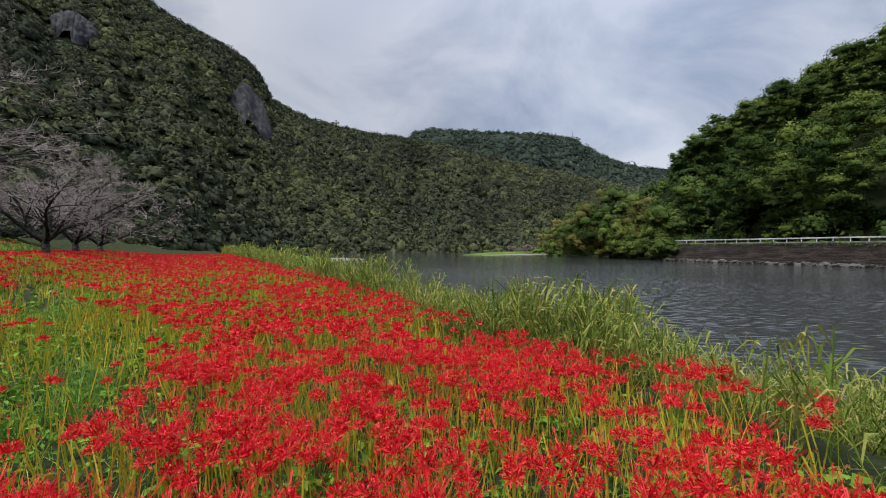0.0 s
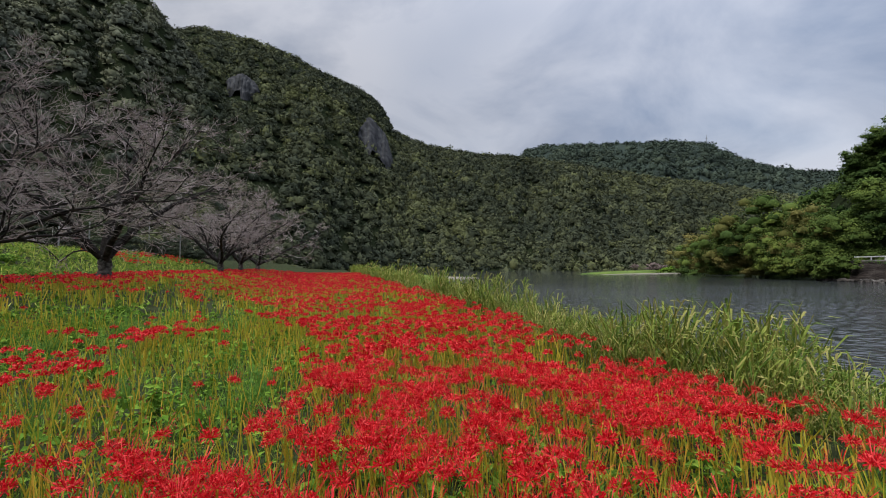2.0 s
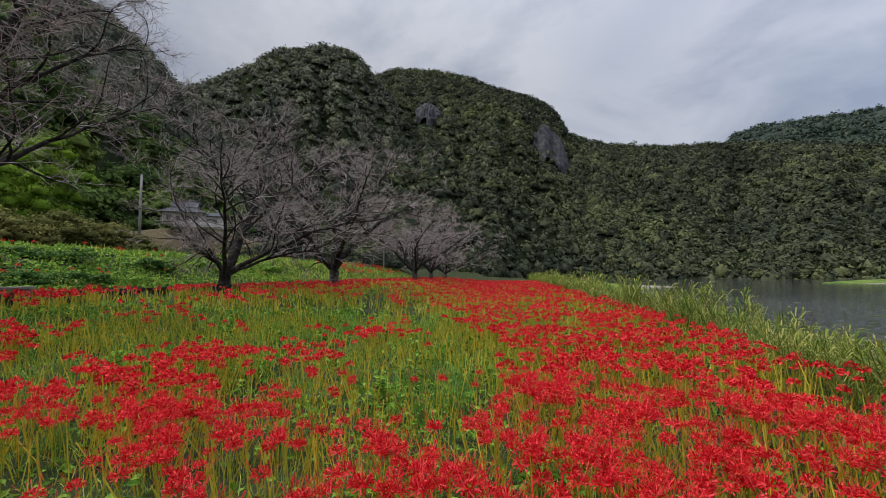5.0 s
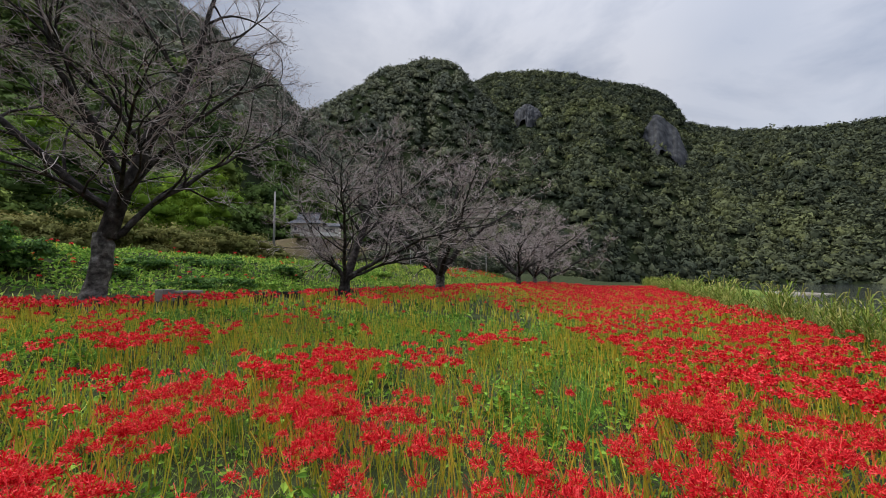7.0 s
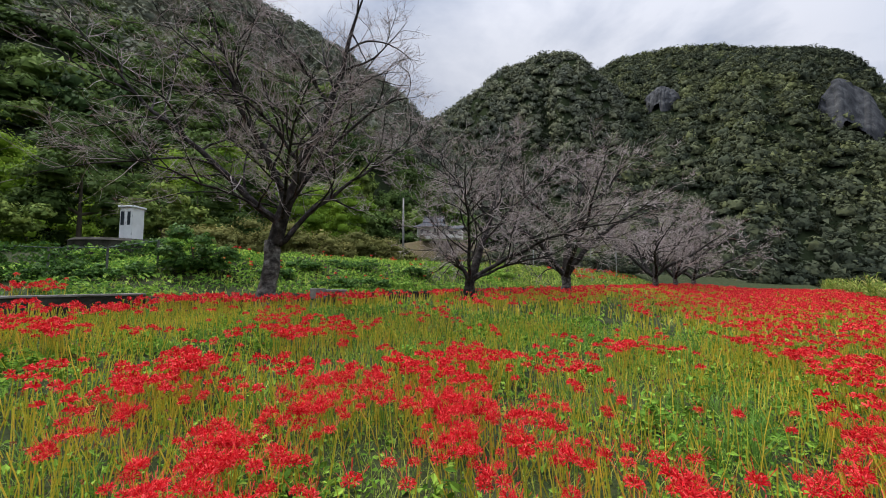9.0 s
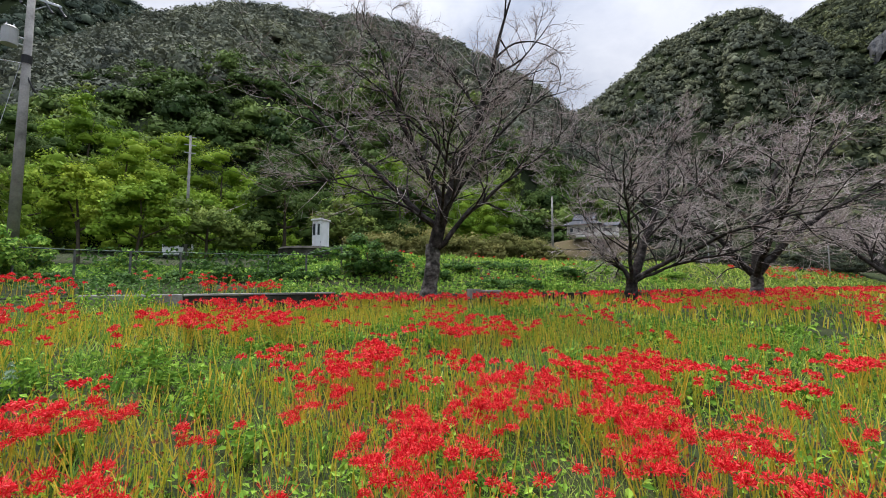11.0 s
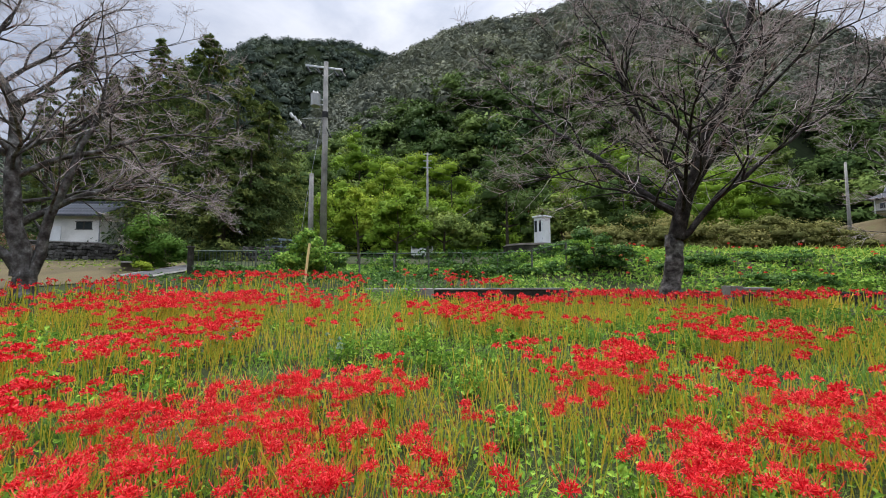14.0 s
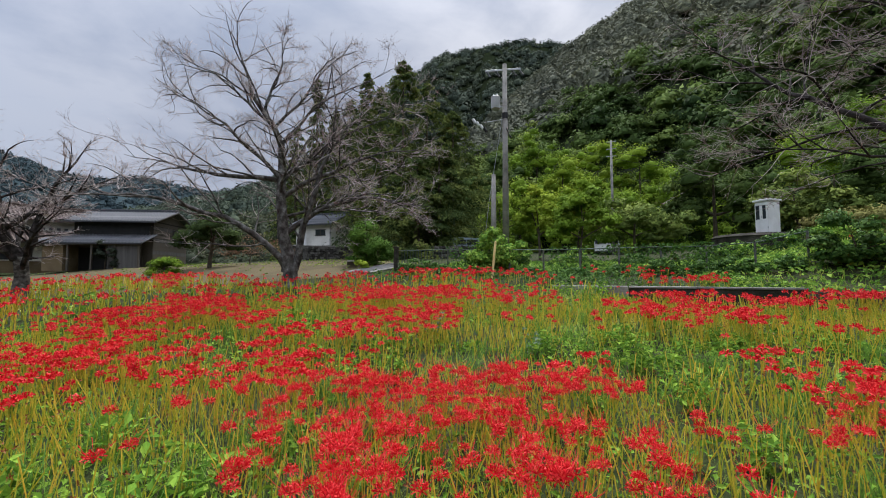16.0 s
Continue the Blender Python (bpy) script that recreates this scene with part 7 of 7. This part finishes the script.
def van(a, d, base, turn, mat, label):
    x, y = az(a, d)
    ob = thing("van", x, y, base, turn, label, "vehicle")
    bm = bmesh.new()
    side = [(-1.6, 0.35), (1.55, 0.35), (1.65, 0.9), (1.35, 1.1), (0.95, 1.78), (-1.45, 1.85), (-1.65, 1.6)]
    lo = [bm.verts.new((px, -0.72, pz)) for px, pz in side]
    hi = [bm.verts.new((px, 0.72, pz)) for px, pz in side]
    bm.faces.new(lo)
    bm.faces.new(hi[::-1])
    for i in range(len(side)):
        j = (i + 1) % len(side)
        bm.faces.new((lo[i], hi[i], hi[j], lo[j]))
    bmesh.ops.recalc_face_normals(bm, faces=bm.faces[:])
    bmesh.ops.bevel(bm, geom=bm.edges[:], offset=0.05, segments=2, affect="EDGES")
    body = part("body", bm, mat, ob)
    for s in (-1, 1):
        part("side_window", boxes((-1.35, -0.45, s * 0.725 - 0.005, s * 0.725 + 0.005, 1.15, 1.62), (-0.35, 0.75, s * 0.725 - 0.005, s * 0.725 + 0.005, 1.15, 1.62)), M["glass"], body)
    bm = boxes((-0.02, 0.02, -0.6, 0.6, -0.32, 0.32))
    bmesh.ops.transform(bm, matrix=pose(1.18, 0, 1.42, 0, -30, 0), verts=bm.verts[:])
    part("windscreen", bm, M["glass"], body)
    part("rear_window", boxes((-1.69, -1.63, -0.55, 0.55, 1.15, 1.58)), M["glass"], body)
    for px in (-1.05, 1.05):
        for py in (-0.7, 0.7):
            w = part("wheel", rods(((px, py - 0.08, 0.28), (px, py + 0.08, 0.28), 0.28, 0.28, 20)), M["rubber"], ob)
            part("rim", rods(((px, py - 0.09, 0.28), (px, py + 0.09, 0.28), 0.16, 0.16, 14)), M["grey_metal"], w)
    for py in (-0.55, 0.55):
        part("headlight", boxes((1.60, 1.68, py - 0.12, py + 0.12, 0.72, 0.88, 0.01)), M["ceramic"], ob)
    return ob


x, y = az(123.6, 33)
van(122.4, 50, ground_z(*az(122.4, 50)), 122.4 + 60, M["white_metal"], "small white van parked behind the fence")
van(140.6, 40, ground_z(*az(140.6, 40)), 141 + 20, M["van_blue"], "small blue-white truck parked by the road")


# ---- houses ----
def roof_slope(name, parent, x0, x1, y_ridge, z_ridge, y_eave, z_eave, mat, pitch=0.3, thick=0.12):
    """One slope of a tiled roof, with its rows of cover tiles running from ridge to eave."""
    bm = bmesh.new()
    q = [(x0, y_ridge, z_ridge), (x1, y_ridge, z_ridge), (x1, y_eave, z_eave), (x0, y_eave, z_eave)]
    top = [bm.verts.new(p) for p in q]
    low_ = [bm.verts.new((p[0], p[1], p[2] - thick)) for p in q]
    bm.faces.new(top)
    bm.faces.new(low_[::-1])
    for i in range(4):
        j = (i + 1) % 4
        bm.faces.new((top[i], low_[i], low_[j], top[j]))
    bmesh.ops.recalc_face_normals(bm, faces=bm.faces[:])
    slope = part(name, bm, mat, parent)
    n = max(3, int((x1 - x0) / pitch))
    first = None
    for i in range(n + 1):
        px = x0 + (x1 - x0) * i / n
        if first is None:
            row = part("tile_row", rods(((0, y_ridge, z_ridge + 0.02), (0, y_eave, z_eave + 0.02), 0.085, 0.085, 6)), M["lit_covertile"] if mat is M["tile"] else mat, slope)
            first = row.data
        else:
            row = mpart("tile_row", first, slope)
        row.location.x = px
    return slope


def gable(bm, x, y0, y1, z0, z1, t=0.12):
    """A triangle of wall under the roof at x."""
    ym = (y0 + y1) / 2
    a = [bm.verts.new((x - t, yy, zz)) for yy, zz in ((y0, z0), (y1, z0), (ym, z1))]
    b = [bm.verts.new((x + t, yy, zz)) for yy, zz in ((y0, z0), (y1, z0), (ym, z1))]
    bm.faces.new(a)
    bm.faces.new(b[::-1])
    for i in range(3):
        j = (i + 1) % 3
        bm.faces.new((a[i], b[i], b[j], a[j]))
    bmesh.ops.recalc_face_normals(bm, faces=bm.faces[:])
    return bm


# white house above the stone wall
x, y = az(159.3, 54.2)
house = thing("white_house", x, y, 4.65, 159.2 - 36, "small white plastered house with a grey tiled roof", "house")
W2, L2, EV2 = 2.9, 2.5, 2.75
part("wall", boxes((-L2, L2, -W2, W2, 0, EV2)), M["plaster"], house)
part("base", boxes((-L2 - 0.05, L2 + 0.05, -W2 - 0.05, W2 + 0.05, -0.2, 0.25)), M["concrete"], house)
roof_slope("roof_front", house, -L2 - 0.5, L2 + 0.5, 0, EV2 + 1.55, -W2 - 0.7, EV2 - 0.05, M["tile"])
roof_slope("roof_back", house, -L2 - 0.5, L2 + 0.5, 0, EV2 + 1.55, W2 + 0.7, EV2 - 0.05, M["tile"])
part("ridge", boxes((-L2 - 0.55, L2 + 0.55, -0.16, 0.16, EV2 + 1.52, EV2 + 1.80, 0.03)), M["tile"], house)
part("gable_wall", gable(bmesh.new(), L2 - 0.15, -W2, W2, EV2, EV2 + 1.42), M["plaster"], house)
part("gable_wall", gable(bmesh.new(), -L2 + 0.15, -W2, W2, EV2, EV2 + 1.42), M["plaster"], house)
w = part("window", boxes((0.3, 1.7, -W2 - 0.03, -W2 - 0.003, 1.45, 2.1)), M["glass"], house)
part("window_frame", boxes((0.2, 1.8, -W2 - 0.05, -W2 - 0.032, 2.1, 2.17), (0.2, 1.8, -W2 - 0.05, -W2 - 0.032, 1.38, 1.45), (0.96, 1.04, -W2 - 0.05, -W2 - 0.032, 1.45, 2.1)), M["oldwood"], w)
part("shutter", boxes((-L2 + 0.1, -L2 + 1.5, -W2 - 0.06, -W2 - 0.003, 0.3, 1.7)), M["white_metal"], house)
part("door", boxes((L2 + 0.003, L2 + 0.05, 0.9, 2.2, 0.1, 2.2)), M["dark"], house)
part("downpipe", rods(((L2 - 0.08, -W2 - 0.08, 0), (L2 - 0.08, -W2 - 0.08, EV2 - 0.15), 0.05)), M["grey_metal"], house)

# stone terrace wall in front of it, stones as pieces
x, y = az(159.4, 47)
terrace = thing("stone_wall", x, y, 2.2, 159.4, "rough grey rubble-stone terrace wall below the house", "wall")
part("core", boxes((-4.8, 5.2, 0.15, 1.2, -0.6, 2.30)), M["darkcon"], terrace)
part("coping", boxes((-4.8, 5.2, -0.05, 1.2, 2.303, 2.42, 0.03)), M["concrete"], terrace)
g = np.random.default_rng(77)
stone_me = []
for i in range(5):
    bm = bmesh.new()
    bmesh.ops.create_cube(bm, size=1)
    bmesh.ops.bevel(bm, geom=bm.edges[:], offset=0.16, segments=1, affect="EDGES")
    for v in bm.verts:
        v.co += Vector(g.normal(0, 0.05, 3))
    me = bpy.data.meshes.new("stone")
    bm.to_mesh(me)
    bm.free()
    me.materials.append(M["stone"])
    stone_me.append(me)
for r in range(9):
    px = -4.7
    while px < 5.0:
        wd = g.uniform(0.2, 0.48)
        ob = mpart("stone", stone_me[int(g.integers(5))], terrace)
        ob.matrix_local = pose(px + wd / 2, 0.12 + g.normal(0, 0.03), -0.1 + r * 0.265 + 0.13 + g.normal(0, 0.03), 0, g.normal(0, 9), 0) @ Matrix.Diagonal((wd * 1.02, 0.34, 0.28 * g.uniform(0.8, 1.15), 1))
        px += wd
part("footing", boxes((-9.5, 4.6, -1.6, -1.2, -0.9, 0.05, 0.03)), M["darkcon"], terrace)

# rubble wall beside the parked truck
x, y = az(142.6, 37)
rubble = thing("rubble_wall", x, y, ground_z(x, y), 142.6, "low heap-like dry rubble wall beside the road", "wall")
part("core", boxes((-1.9, 1.9, 0.1, 0.7, -0.4, 0.95)), M["darkcon"], rubble)
for r in range(5):
    px = -2.0
    while px < 2.0:
        wd = g.uniform(0.2, 0.5)
        ob = mpart("stone", stone_me[int(g.integers(5))], rubble)
        ob.matrix_local = pose(px + wd / 2, 0.05 + 0.03 * r, 0.02 + r * 0.24 + g.normal(0, 0.03), 0, g.normal(0, 8), 0) @ Matrix.Diagonal((wd * 1.03, 0.34, 0.27, 1))
        px += wd

# asphalt ramp with pale kerbs, and the dry lawn
def sheet(name, corners, mat, label, category, lift=0.03, n=14):
    """A patch laid on the ground between four plan corners."""
    c = np.array(corners, float)
    s, t = np.meshgrid(np.linspace(0, 1, n), np.linspace(0, 1, n), indexing="ij")
    p = (c[0] * ((1 - s) * (1 - t))[..., None] + c[1] * (s * (1 - t))[..., None] + c[2] * (s * t)[..., None] + c[3] * ((1 - s) * t)[..., None])
    z = height(p[..., 0], p[..., 1]) + lift
    i, j = np.meshgrid(np.arange(n - 1), np.arange(n - 1), indexing="ij")
    q = np.stack([i * n + j, i * n + j + 1, (i + 1) * n + j + 1, (i + 1) * n + j], -1).reshape(-1, 4)
    ob = new(name, np_mesh(name, np.concatenate([p, z[..., None]], -1), q, mat, smooth=True))
    return tagged(ob, label, category, kind="structure")


sheet("lawn", [az(150, 23), az(192, 20), az(190, 44), az(152, 46)], M["lawn"], "dry brown lawn in front of the houses", "lawn", 0.035)
sheet("ramp", [az(156.6, 22.6), az(154.0, 21.8), az(149.4, 23.6), az(150.4, 26)], M["asphalt"], "grey asphalt ramp leading down to the field", "road", 0.07)
for cs in ([az(156.7, 22.6), az(150.5, 26)], [az(153.8, 21.8), az(149.2, 23.6)]):
    c0, c1 = Vector(cs[0]), Vector(cs[1])
    kb = part("kerb", bmesh.new(), M["concrete"])
    bm = bmesh.new()
    z0, z1 = ground_z(*c0), ground_z(*c1)
    rod(bm, (c0.x, c0.y, z0 + 0.06), (c1.x, c1.y, z1 + 0.10), 0.07, 0.07, 4)
    bm.to_mesh(kb.data)
    bm.free()
    tagged(kb, "pale concrete kerb along the ramp", "kerb", kind="structure")
x, y = az(156.0, 25.5)
slab = thing("fallen_board", x, y, ground_z(x, y) + 0.05, 60, "long pale plank leaning beside the camellia", "board")
part("plank", boxes((-1.6, 1.3, -0.18, 0.18, 0.18, 0.26, 0.01)), M["concrete"], slab)
part("trestle", boxes((0.9, 1.1, -0.2, 0.2, 0, 0.18)), M["oldwood"], slab)

# old two-storey barn
x, y = az(180.3, 47)
bz = 1.75
barn = thing("old_barn", x, y, bz, 181.3 - 32, "old dark wooden barn with two grey tiled roofs", "barn")
barn.scale = (0.76, 0.86, 0.82)
BL, BW = 4.1, 3.1
part("lower_wall", boxes((-BL, BL, -BW, BW, 0, 3.0)), M["oldwood"], barn)
part("upper_wall", boxes((-BL, BL, -BW + 0.004, BW, 3.0, 5.2)), M["darkwood"], barn)
for i in range(16):
    bxx = -BL + i * (2 * BL) / 16
    part("board", boxes((bxx + 0.01, bxx + 2 * BL / 16 - 0.01, -BW - 0.03, -BW - 0.003, 0.05, 2.5)), M["oldwood"], barn)
for i in range(12):
    part("gable_board", boxes((BL + 0.003, BL + 0.035, -BW, BW, 0.1 + i * 0.42, 0.1 + i * 0.42 + 0.38 - 0.02 * (i % 3))), M["greyboard"] if i % 3 == 1 else M["oldwood"], barn)
roof_slope("roof_front", barn, -BL - 0.8, BL + 0.7, 0, 6.55, -BW - 0.8, 5.05, M["tile"], 0.34)
roof_slope("roof_back", barn, -BL - 0.8, BL + 0.7, 0, 6.55, BW + 0.8, 5.05, M["tile"], 0.28)
part("ridge", boxes((-BL - 0.85, BL + 0.75, -0.17, 0.17, 6.52, 6.82, 0.03)), M["tile"], barn)
part("gable_wall", gable(bmesh.new(), BL - 0.15, -BW, BW, 5.2, 6.42), M["oldwood"], barn)
part("gable_wall", gable(bmesh.new(), -BL + 0.15, -BW, BW, 5.2, 6.42), M["oldwood"], barn)
# lean-to in front, wider than the barn
roof_slope("lean_to_roof", barn, -BL - 1.8, BL + 0.3, -BW + 0.1, 3.75, -BW - 2.3, 2.75, M["tile"], 0.34)
part("lean_to_wall", boxes((-BL - 1.4, -BL + 0.6, -BW - 1.9, -BW - 0.05, 0, 2.7)), M["mud"], barn, "tan mud-plastered wall")
part("lean_to_beam", boxes((-BL - 2.4, BL + 0.2, -BW - 2.15, -BW - 2.0, 2.52, 2.72)), M["oldwood"], barn)
for px in (-BL + 1.2, -0.6, 1.6, BL - 0.1):
    part("post", boxes((px - 0.08, px + 0.08, -BW - 2.12, -BW - 1.96, 0, 2.55)), M["oldwood"], barn)
part("siding", boxes((0.9, BL, -BW - 1.98, -BW - 1.92, 0, 2.5)), M["greyboard"], barn, "silvery weathered board siding")
# near-black panels on uncut walls paint the shade inside the barn's openings
part("opening", boxes((-BL + 0.7, 0.8, -BW - 0.08, -BW - 0.035, 0.1, 2.4)), M["dark"], barn)
part("upper_opening", boxes((-BL + 0.4, BL - 0.4, -BW - 0.02, -BW + 0.0, 3.4, 4.9)), M["dark"], barn)
part("gable_opening", boxes((BL + 0.036, BL + 0.05, 0.2, 2.2, 3.3, 4.6)), M["dark"], barn)
part("bargeboard", rods(((BL + 0.7, 0, 6.48), (BL + 0.7, -BW - 0.8, 4.98), 0.09, 0.09, 4), ((BL + 0.7, 0, 6.48), (BL + 0.7, BW + 0.8, 4.98), 0.09, 0.09, 4)), M["greyboard"], barn)

# long farmhouse behind the barn
x, y = az(190.5, 55)
farm = thing("farmhouse", x, y, 1.6, 190.5 + 6, "long farmhouse with brown tiled roofs and white plaster", "house")
part("lower_wall", boxes((-9, 7.2, -3.2, 3.4, 0, 2.6)), M["plaster"], farm)
part("skirting", boxes((-9.02, 7.22, -3.24, 3.42, 0, 1.05)), M["mud"], farm, "brown boarded skirting")
roof_slope("lower_roof", farm, -9.6, 7.8, -2.0, 3.9, -4.6, 2.75, M["browntile"], 0.3)
part("upper_wall", boxes((-9, 7.2, -2.1, 3.4, 2.6, 4.9)), M["plaster"], farm)
roof_slope("upper_roof", farm, -9.6, 7.8, 0.6, 6.3, -2.9, 4.85, M["browntile"], 0.3)
roof_slope("upper_roof_back", farm, -9.6, 7.8, 0.6, 6.3, 4.2, 4.85, M["browntile"], 0.3)
part("ridge", boxes((-9.7, 7.9, 0.42, 0.78, 6.25, 6.55, 0.03)), M["browntile"], farm)
for i in range(30):
    part("lattice_tile", boxes((-8.8 + i * 0.53, -8.8 + i * 0.53 + 0.26, -2.14, -2.103, 3.98, 4.2)), M["tile"], farm)
for px in (-7.5, -4, -0.5, 3):
    part("window", boxes((px, px + 2.2, -3.24, -3.203, 1.15, 2.2)), M["glass"], farm)
part("awning", boxes((-8.8, -5.6, -4.4, -3.25, 2.2, 2.32, 0.02)), M["white_metal"], farm)

# temple-like house on the hill's foot
x, y = az(71.2, 78)
hall = thing("hillside_house", x, y, up_el(78, 5.85), 71.2 - 12, "white hillside house with a grey hipped roof", "house")
hall.scale = (0.60, 0.60, 0.62)
part("wall", boxes((-4.4, 4.0, -3.5, 3.5, 0, 3.0)), M["plaster"], hall)
part("veranda", boxes((-4.8, 4.4, -4.4, -3.52, 0.4, 0.55)), M["concrete"], hall)
part("garden_wall", boxes((-1.5, 9.5, -6.2, -6.0, -0.8, 0.3, 0.03)), M["plaster"], hall, "white plastered garden wall")
for i in range(5):
    part("post", boxes((-4.4 + i * 2.1 - 0.1, -4.4 + i * 2.1 + 0.1, -4.3, -4.1, 0, 3.0)), M["plaster"], hall)
for i in range(4):
    part("window", boxes((-3.8 + i * 2.1, -3.0 + i * 2.1, -3.54, -3.503, 1.0, 2.1)), M["glass"], hall)
bm = bmesh.new()
lowq = [bm.verts.new(p) for p in ((-5.8, -5.2, 2.9), (5.4, -5.2, 2.9), (5.4, 5.0, 2.9), (-5.8, 5.0, 2.9))]
midq = [bm.verts.new(p) for p in ((-3.1, -2.2, 4.4), (2.7, -2.2, 4.4), (2.7, 2.0, 4.4), (-3.1, 2.0, 4.4))]
for i in range(4):
    j = (i + 1) % 4
    bm.faces.new((lowq[i], lowq[j], midq[j], midq[i]))
bm.faces.new(lowq[::-1])
bm.faces.new(midq)
bmesh.ops.recalc_face_normals(bm, faces=bm.faces[:])
part("hip_roof", bm, M["tile"], hall)
roof_slope("top_roof_front", hall, -3.3, 2.9, -0.1, 6.2, -2.5, 4.45, M["tile"], 0.35)
roof_slope("top_roof_back", hall, -3.3, 2.9, -0.1, 6.2, 2.3, 4.45, M["tile"], 0.35)
part("ridge", boxes((-3.5, 3.1, -0.3, 0.1, 6.15, 6.6, 0.05)), M["tile"], hall)
part("annex_wall", boxes((4.05, 8.6, -2.4, 3.0, -0.4, 2.2)), M["plaster"], hall)
roof_slope("annex_roof", hall, 4.2, 9.3, 0.3, 3.6, -3.2, 2.3, M["tile"], 0.35)
roof_slope("annex_roof_back", hall, 4.2, 9.3, 0.3, 3.6, 3.8, 2.3, M["tile"], 0.35)
part("annex_window", boxes((5.0, 7.6, -2.44, -2.403, 0.5, 1.7)), M["glass"], hall)
terr = mound("house_terrace", 71.0, 81, 16, 10, up_el(78, 5.7) + 0.1, 71, M["lawn"], "grassy terrace under the hillside house", 0.0)
for i, (a, d, r) in enumerate([(62.5, 64, 1.5), (64.6, 67, 1.9), (66.8, 66, 1.6), (68.6, 69, 1.5), (70.4, 66, 1.3), (72.6, 70, 1.4), (74.8, 66, 1.7), (76.6, 69, 1.9)]):
    bx, by = az(a, d)
    leafy("scrub_bush", a, d, ground_z(bx, by) + 0.2, [(0, 0, r * 0.6, r, r * 0.8), (r * 0.9, 0.2, r * 0.4, r * 0.7, r * 0.6), (-r * 0.9, 0, r * 0.45, r * 0.7, r * 0.6)], M["scrub"], 0.14, 900, "olive-brown bush on the slope below the hillside house", "bush", 820 + i, 0.0, 0.25, "slope bushes")
